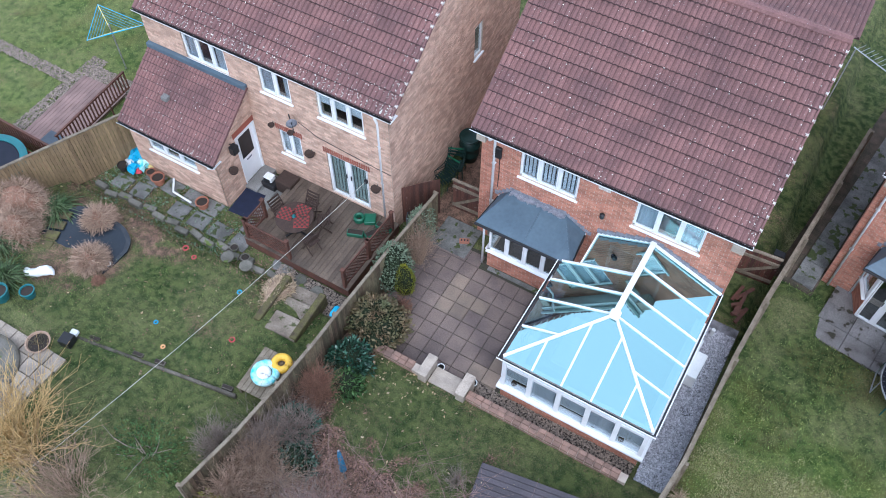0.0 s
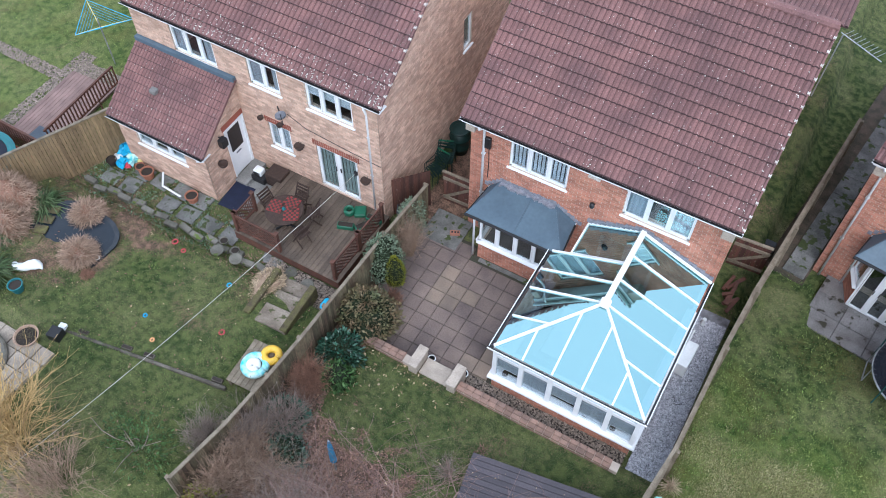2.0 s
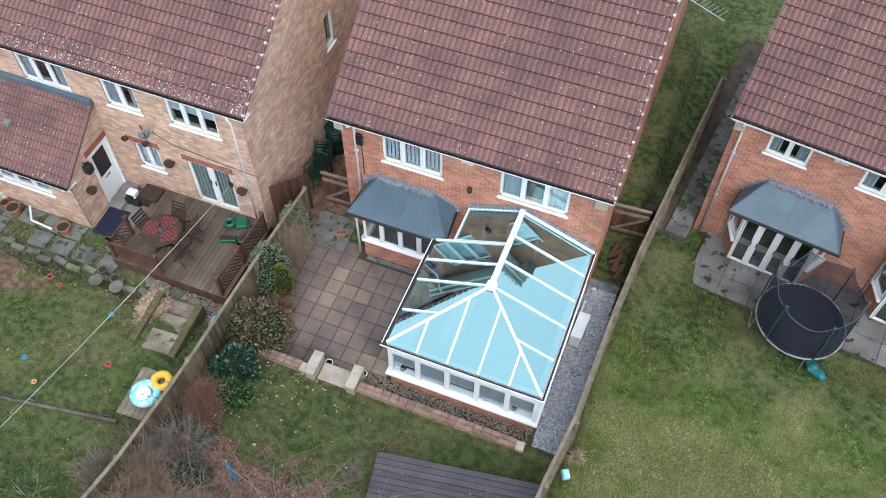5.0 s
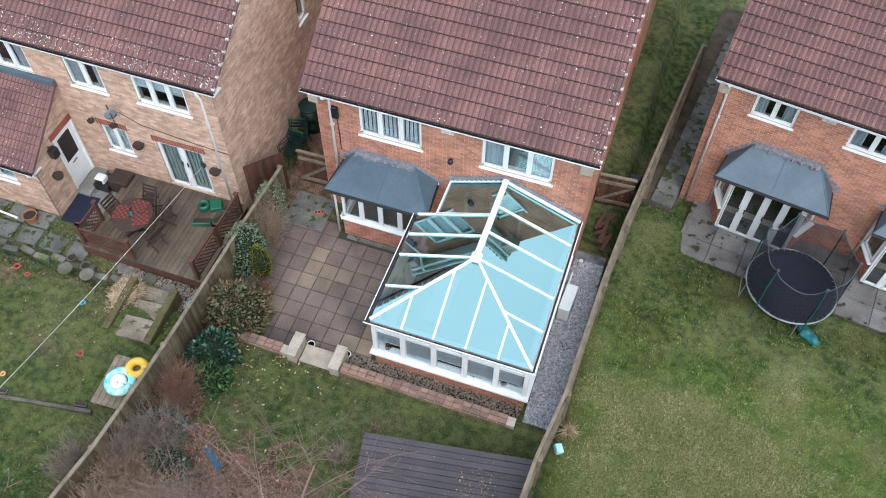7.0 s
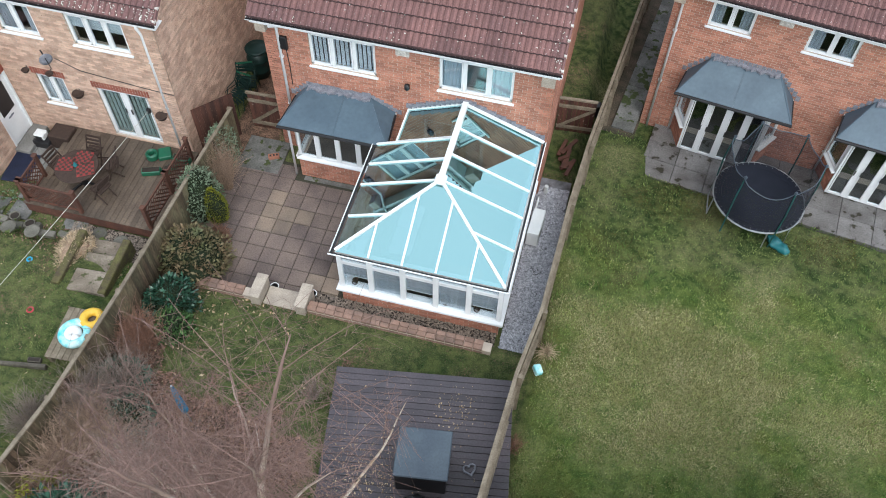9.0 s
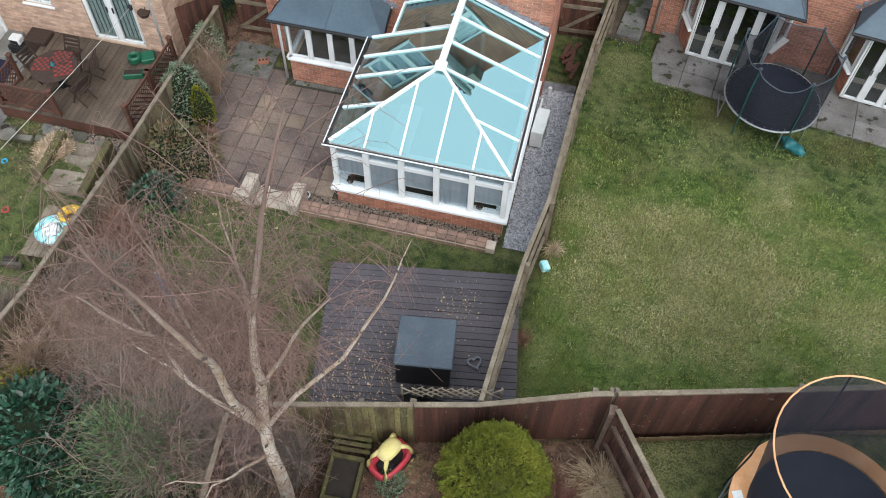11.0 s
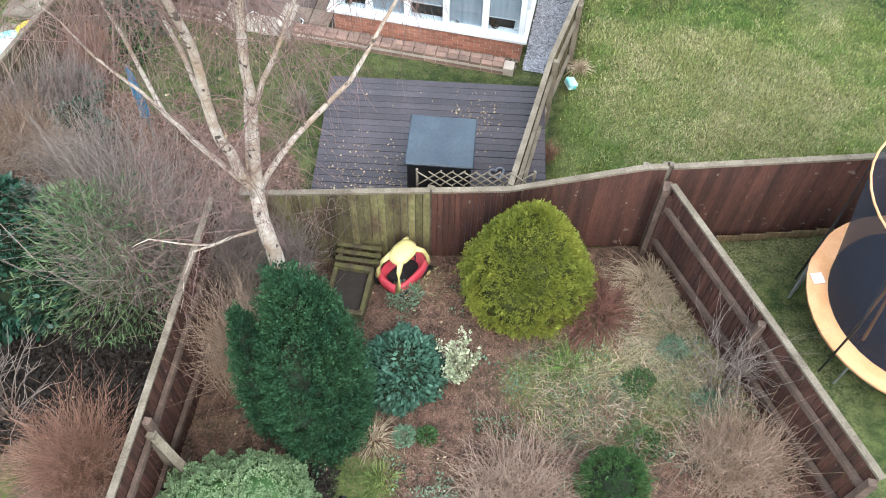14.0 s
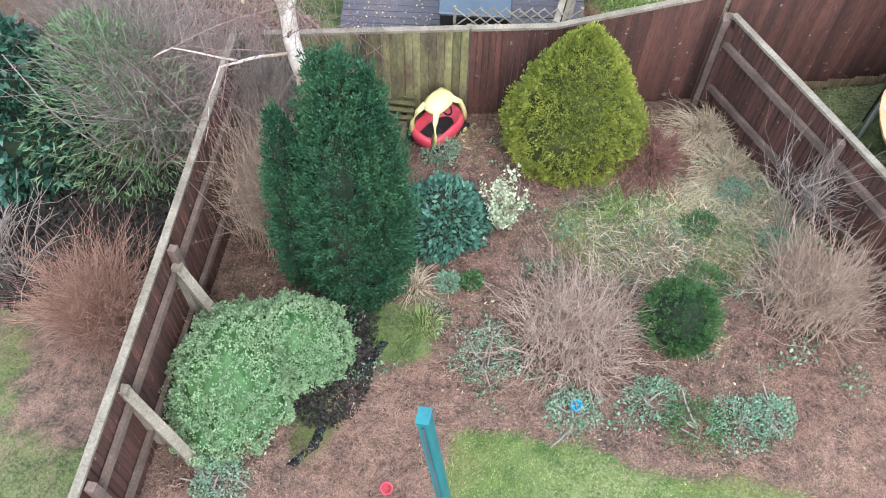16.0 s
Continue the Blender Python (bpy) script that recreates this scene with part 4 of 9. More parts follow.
for side, cuts in (("left", [0.0, 1.0, CY, 2.62, CD - 1.14]), ("left", [CD - 1.12, CD]), ("right", [0.0, 1.0, CY, 2.78, 3.6, CD]), ("front", [CW * k / 5 for k in range(6)])):
    for a, b in zip(cuts, cuts[1:]):
        bm = bmesh.new()
        marks = sorted({a, b, *[c for c in ((XM,) if side == "front" else (CY,)) if a < c < b]})
        pts = [roof_point(side, s, 0) for s in marks] + [roof_point(side, s, 1) for s in reversed(marks)]
        keep = [Vector(p) for i, p in enumerate(pts) if all((Vector(p) - Vector(q)).length > 1e-3 for q in pts[:i])]
        bm.faces.new([bm.verts.new(p) for p in keep])
        p = part("roof_pane", bm, M["roof_glass"], CON, "blue-tinted roof glass")
        p.visible_shadow = False
    for s in cuts:
        if side == "front" and s in (0.0, CW):
            continue
        if s in (0.0,):
            continue
        p, q = Vector(roof_point(side, s, 0)), Vector(roof_point(side, s, 1))
        part("glazing_bar", bar(p + Vector((0, 0, 0.02)), q + Vector((0, 0, 0.02)), 0.045, 0.045), M["upvc"], CON)
for x in (0.0, CW):
    part("hip_bar", bar((x, 0, CE + 0.03), (XM, CY, CR + 0.03), 0.065, 0.055), M["upvc"], CON)
part("ridge", bar((XM, CY - 0.1, CR + 0.06), (XM, CD, CR + 0.06), 0.14, 0.10), M["upvc"], CON, "white ridge capping")
part("finial", box(XM - 0.13, XM + 0.13, CY - 0.16, CY + 0.12, CR + 0.0, CR + 0.1, 0.03), M["upvc"], CON)
part("gutter", bar((-0.06, -0.08, CE - 0.03), (CW + 0.06, -0.08, CE - 0.03), 0.05, 0.05), M["black"], CON, "dark shadow-gap gutter")
part("gutter", bar((-0.07, -0.05, CE - 0.03), (-0.07, CD - 1.15, CE - 0.03), 0.05, 0.05), M["black"], CON)
part("gutter", bar((CW + 0.07, -0.05, CE - 0.03), (CW + 0.07, CD, CE - 0.03), 0.05, 0.05), M["black"], CON)
for a, b in (((-0.13, -0.118, CE), (CW + 0.13, -0.118, CE)), ((-0.108, -0.05, CE), (-0.108, CD - 1.15, CE)), ((CW + 0.108, -0.05, CE), (CW + 0.108, CD, CE))):
    part("gutter_lip", bar(a, b, 0.022, 0.03), M["upvc"], CON)
part("wall_bar", bar((XM, CD - 0.06, CR + 0.05), (CW + 0.06, CD - 0.06, CE + 0.05), 0.06, 0.06), M["upvc"], CON, "white wall bar of the roof")
part("edge_bar", bar((0.5, CD - 1.13, CE + (CR - CE) * 0.5 / XM + 0.02), (0.5, CD, CE + (CR - CE) * 0.5 / XM + 0.02), 0.045, 0.045), M["upvc"], CON)
for side in (-1, 1):
    for k in range(16):
        q = (k + 0.5) / 16
        if side < 0 and q > 0.72:
            continue
        x, z = XM + side * (XM + 0.05) * q, CR + 0.09 + (CE - CR) * q
        part("flashing_step", box(x - 0.07, x + 0.07, CD - 0.03, CD + 0.018, z - 0.02, z + 0.075 + 0.03 * (k % 2)), M["lead_edge"], CON, "dark stepped lead flashing")
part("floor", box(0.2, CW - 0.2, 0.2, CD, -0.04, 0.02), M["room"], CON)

# ---- fences ----
BOARD = {}


def fence(name, pts, material, label, pitch=0.105, side=1, cap=True, posts=2.4, rails=(0.25, 0.75), lift=0.04, thick=0.02, beam="rail"):
    """A close-boarded fence along (x, y, top) points: boards, posts, rails and a capping."""
    f = thing(name, pose(pts[0][0], pts[0][1], land(pts[0][0], pts[0][1] - 0.3)), label, "fence", "garden fences")
    inv = f.matrix_world.inverted()
    key = material.name
    if key not in BOARD:
        BOARD[key] = mesh_of("board", box(-0.5, 0.5, -0.5, 0.5, 0, 1), material)
    for (x0, y0, t0), (x1, y1, t1) in zip(pts, pts[1:]):
        d = math.hypot(x1 - x0, y1 - y0)
        a = math.atan2(y1 - y0, x1 - x0)
        n = max(1, round(d / pitch))
        nx, ny = -math.sin(a) * side, math.cos(a) * side
        for k in range(n):
            s = (k + 0.5) / n
            x, y, t = x0 + (x1 - x0) * s, y0 + (y1 - y0) * s, t0 + (t1 - t0) * s
            lo = min(land(x + nx * 0.15, y + ny * 0.15), land(x - nx * 0.15, y - ny * 0.15)) - lift
            ob = new("board", BOARD[key])
            ob.parent = f
            ob.matrix_local = inv @ Matrix.Translation((x, y, lo)) @ Matrix.Rotation(a + 0.16 * side + random.uniform(-0.05, 0.05), 4, "Z") @ Matrix.Diagonal((d / n * 0.93, thick, t - lo + random.uniform(-0.012, 0.012), 1))
        for h in rails:
            p, q = [Vector((x, y, land(x, y) + (t - land(x, y)) * h)) + Vector((nx, ny, 0)) * 0.055 for x, y, t in ((x0, y0, t0), (x1, y1, t1))]
            part("rail", bar(inv @ p, inv @ q, 0.06, 0.09), M[beam], f)
        if cap:
            part("capping", bar(inv @ Vector((x0, y0, t0 + 0.02)), inv @ Vector((x1, y1, t1 + 0.02)), 0.085, 0.04), M["rail"], f, "weathered timber capping rail")
        m = max(1, round(d / posts))
        for k in range(0 if (x0, y0, t0) == pts[0] else 1, m + 1):
            s = k / m
            x, y, t = x0 + (x1 - x0) * s, y0 + (y1 - y0) * s, t0 + (t1 - t0) * s
            x, y = x + nx * 0.09, y + ny * 0.09
            lo = land(x, y) - 0.15
            part("post", bar(inv @ Vector((x, y, lo)), inv @ Vector((x, y, t - 0.03)), 0.09, 0.09), M[beam], f)
    return f


fence("fence", [(7.95, 9.0, 0.95), (7.1, 1.0, 1.25), (6.95, -1.2, 1.45), (6.84, -4.6, 1.8), (6.62, -6.4, 2.05), (6.45, -9.7, 2.6)], M["fence_old"], "weathered close-boarded side fence beside the lawn", side=1)
fence("fence", [(5.35, back_y(5.35), 2.585), (4.5, back_y(4.5), 2.56), (2.7, back_y(2.7), 2.5)], M["fence_moss"], "mossy green-brown boundary fence behind the decking", side=-1, rails=())
fence("fence", [(8.55, back_y(8.55), 3.14), (8.28, back_y(8.28), 3.13), (6.46, back_y(6.46), 2.62), (5.37, back_y(5.37), 2.586)], M["fence"], "brown stained fence rising towards the corner post", pitch=0.088, side=-1, rails=())
fence("fence", [(14.5, back_y(14.5), 3.75), (11.5, back_y(11.5), 3.4), (8.62, back_y(8.62), 3.14)], M["fence"], "dark red-brown stained fence behind the orange trampoline", pitch=0.088, side=-1, rails=())
fence("fence", [(8.66, -9.5, 3.02), (9.88, -11.6, 3.38), (10.95, -13.45, 3.68)], M["fence"], "brown stained side fence with rails and capping", pitch=0.088, side=-1, beam="fence_rail")
fence("fence", [(2.45, -11.0, 2.75), (2.85, -14.3, 2.9), (3.15, -16.9, 3.05), (3.3, -18.5, 3.1)], M["fence"], "brown fence with a pale weathered capping and braces", pitch=0.088, side=1, beam="fence_rail")
fence("fence", [(-2.25, -0.4, 1.45), (-2.34, -2.5, 1.5), (-2.39, -5.3, 1.58), (-2.29, -6.5, 1.85), (-2.3, -7.8, 2.0), (-2.42, -9.3, 2.0), (-2.6, -11.0, 2.2)], M["fence_old"], "weathered brown fence between two rear gardens", side=-1)
fence("fence", [(-11.75, -2.3, 1.75), (-13.4, -6.7, 2.0), (-14.3, -9.4, 2.2)], M["fence_tan"], "tan panel fence between two rear gardens", side=-1, cap=True)

# ---- patio, walls and decks ----
T_JOINT = mat("dark_joint", (0.06, 0.05, 0.04), (0.045, 0.05, 0.03), 0.95, 3, 40, 0.3)
patio = thing("patio", pose(-2.2, -4.85, -0.03), "patio of worn brown-grey concrete slabs with buff ones", "patio", kind="structure")
SLABS = [mesh_of("slab", box(0.006, 0.444, 0.006, 0.444, 0, 0.035, 0.004), M[k]) for k in ("slab", "slab_buff")]
part("bed", box(0.0, 4.2, 0.0, 4.2, -0.1, 0.012), T_JOINT, patio)
for i in range(9):
    for j in range(9):
        if i * 0.45 > 1.75 and j * 0.45 > 3.3:
            continue
        ob = new("slab", SLABS[1 if (i, j) in ((3, 5), (3, 6), (4, 5), (4, 4), (5, 5), (3, 4), (7, 1), (8, 2), (8, 1), (8, 0)) else 0])
        ob.parent = patio
        ob.matrix_local = pose(i * 0.455, j * 0.455, random.uniform(-0.003, 0.003), random.uniform(-0.3, 0.3), random.uniform(-0.3, 0.3), 0)


piece_old = mesh_of("brick", box(0, 0.215, -0.008, 0.01, 0, 0.065), M["old_red"])


def brick_wall(name, x0, x1, y0, top, foot, label):
    """A low wall with a brick-on-edge coping."""
    w = thing(name, pose(x0, y0, foot), label, "garden wall", "low patio walls")
    n = x1 - x0
    core = part("wall", box(0.01, n - 0.01, 0.02, 0.21, -0.1, top - foot - 0.11), M["mortar"], w)
    for a, b, lo, hi in bricks(0, n, 0, top - foot - 0.105, []):
        if b - a > 0.2:
            ob = new("brick", piece_old)
            ob.parent = core
            ob.location = (a, 0.02, lo)
    me = mesh_of("brick", box(0, 0.213, 0.0, 0.122, 0, 0.07, 0.007), M["old_red"])
    part("bedding", box(0.0, n - 0.01, 0.0, 0.23, top - foot - 0.11, top - foot - 0.05), M["mortar"], w)
    for r in range(2):
        for k in range(int(n / 0.225)):
            ob = new("coping_brick", me)
            ob.parent = w
            ob.matrix_local = pose(k * 0.225 + 0.004, -0.012 + r * 0.13, top - foot - 0.07 + random.uniform(-0.004, 0.004), random.uniform(-1, 1), 0, random.uniform(-1.2, 1.2))
    return w


brick_wall("garden_wall", -2.0, -0.02, -5.2, 0.5, 0.12, "low red brick wall with brick-on-edge coping")
brick_wall("garden_wall", 1.42, 5.9, -5.2, 0.5, 0.12, "low red brick wall with brick-on-edge coping")
for x in (0.0, 1.14):
    p = thing("gate_pier", pose(x, -5.3, 0.1), "buff brick pier with stone cap beside the garden step", "pier", "pair of piers")
    part("pier", box(0.02, 0.26, 0.02, 0.66, -0.1, 0.50, 0.008), M["pier"], p)
    part("cap", box(0, 0.28, 0, 0.68, 0.50, 0.56, 0.012), M["pier"], p)
step = thing("garden_step", pose(0.29, -5.2, 0.0), "worn pale concrete step between the piers", "step", kind="structure")
part("tread", box(0.0, 0.84, 0, 0.5, 0.0, 0.3, 0.01), M["pier"], step)

deck = thing("deck", pose(2.72, -6.68, 0.0, 0, 0, 9.4), "dark weathered timber deck scattered with leaves", "decking", kind="structure")
part("skirt", box(0.03, 3.85, -3.55, -0.03, 0.2, 0.95), M["rail"], deck)
me = mesh_of("deck_board", box(0, 3.9, -0.068, 0.068, 0, 0.028, 0.004), M["deck_grey"])
for k in range(25):
    ob = new("deck_board", me)
    ob.parent = deck
    ob.matrix_local = pose(0, -0.07 - k * 0.144, 0.97, 0, 0, random.uniform(-0.05, 0.05))


# ---- plants ----
def leaf_mat(name, a, b, rough=0.6, vary=0.35, spec=0.3):
    return mat(name, a, b, rough, 2.5, 30, 0.2, 0.0, "island", vary, spec=spec)


P = {}
P["dark"] = leaf_mat("dark_conifer_leaf", (0.026, 0.074, 0.036), (0.056, 0.128, 0.056), 0.7, 0.42, 0.2)
P["gold"] = leaf_mat("golden_conifer_leaf", (0.27, 0.28, 0.045), (0.17, 0.20, 0.032), 0.6, 0.28)
P["hebe"] = leaf_mat("pale_grey_green_leaf", (0.255, 0.34, 0.175), (0.19, 0.275, 0.135), 0.7, 0.2)
P["blue"] = leaf_mat("blue_green_leaf", (0.055, 0.13, 0.085), (0.085, 0.17, 0.12))
P["white"] = leaf_mat("cream_variegated_leaf", (0.55, 0.54, 0.36), (0.30, 0.34, 0.20))
P["cover"] = leaf_mat("grey_green_ground_cover_leaf", (0.13, 0.22, 0.125), (0.20, 0.29, 0.19))
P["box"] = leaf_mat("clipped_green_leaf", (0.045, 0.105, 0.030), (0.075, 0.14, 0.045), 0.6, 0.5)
P["laurel"] = leaf_mat("glossy_dark_leaf", (0.020, 0.068, 0.042), (0.045, 0.105, 0.065), 0.35, 0.6, 0.6)
P["bamboo"] = leaf_mat("bamboo_leaf", (0.062, 0.112, 0.042), (0.125, 0.165, 0.078), 0.6, 0.5)
P["olive"] = leaf_mat("mixed_olive_leaf", (0.10, 0.11, 0.05), (0.19, 0.13, 0.075))
P["sage"] = leaf_mat("silver_green_leaf", (0.20, 0.25, 0.17), (0.13, 0.18, 0.11))
P["yellow"] = leaf_mat("yellow_green_leaf", (0.24, 0.24, 0.02), (0.17, 0.19, 0.03))
P["straw"] = mat("dry_straw_stem", (0.55, 0.43, 0.30), (0.42, 0.315, 0.20), 0.9, 4, 30, 0.2, 0.0, "island", 0.3)
P["tan"] = mat("tan_dead_stem", (0.42, 0.30, 0.22), (0.32, 0.215, 0.15), 0.9, 4, 30, 0.2, 0.0, "island", 0.3)
P["rust"] = mat("rust_brown_stem", (0.34, 0.19, 0.13), (0.24, 0.125, 0.085), 0.9, 4, 30, 0.2, 0.0, "island", 0.3)
P["twig"] = mat("purple_brown_twig", (0.26, 0.165, 0.14), (0.19, 0.115, 0.098), 0.85, 4, 30, 0.2, 0.0, "island", 0.3)
P["grey_twig"] = mat("grey_brown_twig", (0.30, 0.24, 0.20), (0.21, 0.165, 0.14), 0.85, 4, 30, 0.2, 0.0, "island", 0.3)
P["willow"] = mat("yellow_willow_twig", (0.60, 0.42, 0.19), (0.46, 0.31, 0.13), 0.8, 4, 30, 0.2, 0.0, "island", 0.3)
P["bark"] = mat("silver_birch_bark", (0.52, 0.45, 0.385), (0.33, 0.235, 0.165), 0.85, 3.5, 25, 0.3, 0.4, specks=(0.07, 0.055, 0.045), speck_scale=9, speck_at=0.62)


def young_growth(material, low, high, colour):
    """The bark of the upper, younger growth is smooth and purple-brown."""
    n, l = material.node_tree.nodes, material.node_tree.links
    base = n["Principled BSDF"].inputs["Base Color"]
    tc, xyz, mr, mx = n.new("ShaderNodeTexCoord"), n.new("ShaderNodeSeparateXYZ"), n.new("ShaderNodeMapRange"), n.new("ShaderNodeMix")
    l.new(tc.outputs["Object"], xyz.inputs[0])
    l.new(xyz.outputs[2], mr.inputs[0])
    mr.inputs[1].default_value, mr.inputs[2].default_value = low, high
    mx.data_type = "RGBA"
    l.new(mr.outputs[0], mx.inputs[0])
    l.new(base.links[0].from_socket, mx.inputs[6])
    mx.inputs[7].default_value = (*colour, 1)
    l.new(mx.outputs[2], base)


young_growth(P["bark"], 5.2, 8.6, (0.20, 0.13, 0.11))
# Solid crown cores; their dark colours stand for the shade among the leaves.
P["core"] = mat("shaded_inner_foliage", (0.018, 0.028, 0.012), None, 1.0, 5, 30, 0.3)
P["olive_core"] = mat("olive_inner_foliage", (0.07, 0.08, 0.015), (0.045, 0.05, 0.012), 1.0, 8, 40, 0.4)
P["blade"] = mat("grass_blade", (0.125, 0.21, 0.045), (0.27, 0.31, 0.10), 0.7, 1.3, 9, 0.4, 0.0, "island", 0.5)
P["blade_moss"] = mat("mossy_grass_blade", (0.050, 0.105, 0.024), (0.145, 0.17, 0.06), 0.8, 1.1, 8, 0.35, 0.0, "island", 0.5)
P["blade_dry"] = mat("dry_grass_blade", (0.50, 0.46, 0.26), (0.34, 0.34, 0.14), 0.8, 0.9, 8, 0.2, 0.0, "island", 0.3)
P["litter"] = mat("fallen_leaf", (0.36, 0.24, 0.13), (0.50, 0.40, 0.26), 0.8, 9, 30, 0.2, 0.0, "island", 0.45)
P["bracken"] = mat("red_brown_bracken", (0.25, 0.115, 0.085), (0.17, 0.08, 0.06), 0.9, 4, 30, 0.2, 0.0, "island", 0.35)
P["hay"] = mat("pinkish_dead_grass", (0.44, 0.32, 0.245), (0.30, 0.20, 0.15), 0.9, 4, 30, 0.2, 0.0, "island", 0.3)
P["needle"] = mat("pinkish_brown_needle_litter", (0.40, 0.24, 0.165), (0.26, 0.145, 0.10), 0.9, 2.2, 30, 0.25, 0.0, "island", 0.3)
P["litter_red"] = mat("brown_leaf_litter", (0.30, 0.175, 0.13), (0.18, 0.10, 0.078), 0.85, 9, 30, 0.2, 0.0, "island", 0.45)


def leaves(points, normals, size, ratio=2.2, spread=0.7, droop=0.0, rng=None):
    """Folded four-cornered leaves at points, turned roughly along the normals: vertices and faces."""
    rng = rng or np.random.default_rng(7)
    n = len(points)
    d = np.asarray(normals, float) + rng.normal(0, spread, (n, 3))
    d[:, 2] -= droop
    d /= np.linalg.norm(d, axis=1)[:, None] + 1e-9
    s = np.cross(d, rng.normal(0, 1, (n, 3)))
    s /= np.linalg.norm(s, axis=1)[:, None] + 1e-9
    ln = size * rng.uniform(0.6, 1.3, n)[:, None]
    p = np.asarray(points, float)
    w = ln / ratio / 2
    lift = np.cross(s, d) * ln * 0.12
    v = np.stack([p, p + d * ln * 0.5 + s * w + lift, p + d * ln, p + d * ln * 0.5 - s * w + lift], 1).reshape(-1, 3)
    k = np.arange(n)[:, None] * 4
    return v, k + np.array([0, 1, 2, 3])


def rods(starts, ends, r0, r1=None, bend=None, segs=3, rng=None):
    """Thin three-sided stems from starts to ends with a sideways bend: vertices and faces."""
    rng = rng or np.random.default_rng(3)
    a, b = np.asarray(starts, float), np.asarray(ends, float)
    n = len(a)
    d = b - a
    ln = np.linalg.norm(d, axis=1)[:, None] + 1e-9
    side = np.cross(d / ln, rng.normal(0, 1, (n, 3)))
    side /= np.linalg.norm(side, axis=1)[:, None] + 1e-9
    up = np.cross(side, d / ln)
    if bend is None:
        bend = side * ln * 0.12
    r0, r1 = np.broadcast_to(np.asarray(r0, float).reshape(-1, 1), (n, 1)), np.broadcast_to(np.asarray(r0 if r1 is None else r1, float).reshape(-1, 1), (n, 1))
    rings = []
    for k in range(segs + 1):
        s = k / segs
        c = a + d * s + bend * (4 * s * (1 - s))
        r = r0 * (1 - s) + r1 * s
        rings.append(np.stack([c + side * r, c - side * r * 0.5 + up * r * 0.87, c - side * r * 0.5 - up * r * 0.87], 1))
    v = np.stack(rings, 1).reshape(-1, 3)
    base = np.arange(n)[:, None] * 3 * (segs + 1)
    quads = [[k * 3 + j, k * 3 + (j + 1) % 3, k * 3 + 3 + (j + 1) % 3, k * 3 + 3 + j] for k in range(segs) for j in range(3)]
    return v, (base[:, :, None] + np.array(quads)[None]).reshape(-1, 4)


def mesh_np(name, v, f, material, parent=None, label="", kind="", smooth=False):
    me = bpy.data.meshes.new(name)
    me.vertices.add(len(v))
    me.vertices.foreach_set("co", np.asarray(v, np.float32).ravel())
    me.loops.add(f.size)
    me.loops.foreach_set("vertex_index", np.asarray(f, np.int32).ravel())
    me.polygons.add(len(f))
    me.polygons.foreach_set("loop_start", np.arange(0, f.size, f.shape[1], dtype=np.int32))
    me.update(calc_edges=True)
    me.validate()
    me.materials.append(material)
    return tagged(part(name, me, None, parent, label, smooth), kind=kind)


def joined(*pairs):
    vs, fs, k = [], [], 0
    for v, f in pairs:
        vs.append(v)
        fs.append(f + k)
        k += len(v)
    return np.concatenate(vs), np.concatenate(fs)


def lump(p, seed, amp, freq):
    return 1 + amp * noise.noise((p[0] * freq + seed, p[1] * freq, p[2] * freq)) + 0.5 * amp * noise.noise((p[0] * freq * 2.3, p[1] * freq * 2.3 + seed, p[2] * freq * 2.3))


def crown_points(n, rx, ry, h, form, seed, amp, freq, depth=0.25, low=0.0):
    """Points near the surface of a lumpy crown that stands on z = 0, with outward directions."""
    rng = np.random.default_rng(seed)
    pts, nor = [], []
    while len(pts) < n:
        a, t = rng.uniform(0, 2 * math.pi), rng.uniform(0, 1)
        if form == "dome":
            z = rng.uniform(-0.15, 1)
            r = math.sqrt(max(0, 1 - max(0, z) ** 2)) * (1 if z > 0 else 1 + z)
        elif form == "egg":
            z = rng.uniform(0, 1)
            r = math.sin(math.pi * min(1, max(0, z * 0.93 + 0.07)) ** 0.75) ** 0.65
        elif form == "cone":
            z = rng.uniform(0, 1)
            r = (1 - z) ** 0.55 * min(1, 0.78 + z * 1.6)
        elif form == "flame":
            z = rng.uniform(0, 1)
            r = max(0.0, 1 - z ** 2.6) ** 0.8 * min(1, 0.72 + z * 0.9)
        elif form == "peak":
            z = rng.uniform(0, 1)
            r = max(0.0, 1 - z**1.5) ** 0.85 * min(1, 0.75 + z * 1.4)
        elif form == "column":
            z = rng.uniform(0, 1)
            r = max(0.0, 1 - z**5) ** 0.6 * min(1, 0.8 + z * 0.6)
        elif form == "beehive":
            z = rng.uniform(0, 1)
            r = max(0.0, 1 - z ** 1.7) ** 0.75 * min(1, 0.75 + z * 1.2)
        else:
            z = rng.uniform(0, 1)
            r = math.sin(math.pi * min(1, z * 0.92 + 0.06)) ** 0.5
        if rng.uniform() > 0.25 + 0.75 * r:
            continue
        d = Vector((math.cos(a), math.sin(a), 0.5 * (z - 0.3)))
        k = lump((math.cos(a) * r, math.sin(a) * r, z * h / max(rx, 0.1)), seed, amp, freq) * (1 - depth * rng.uniform() ** 2)
        pts.append((math.cos(a) * r * rx * k, math.sin(a) * r * ry * k, low + z * h * (0.9 + 0.1 * k)))
        nor.append((math.cos(a) * (0.3 + r), math.sin(a) * (0.3 + r), 1.4 * (z - 0.25)))
    return np.array(pts), np.array(nor)


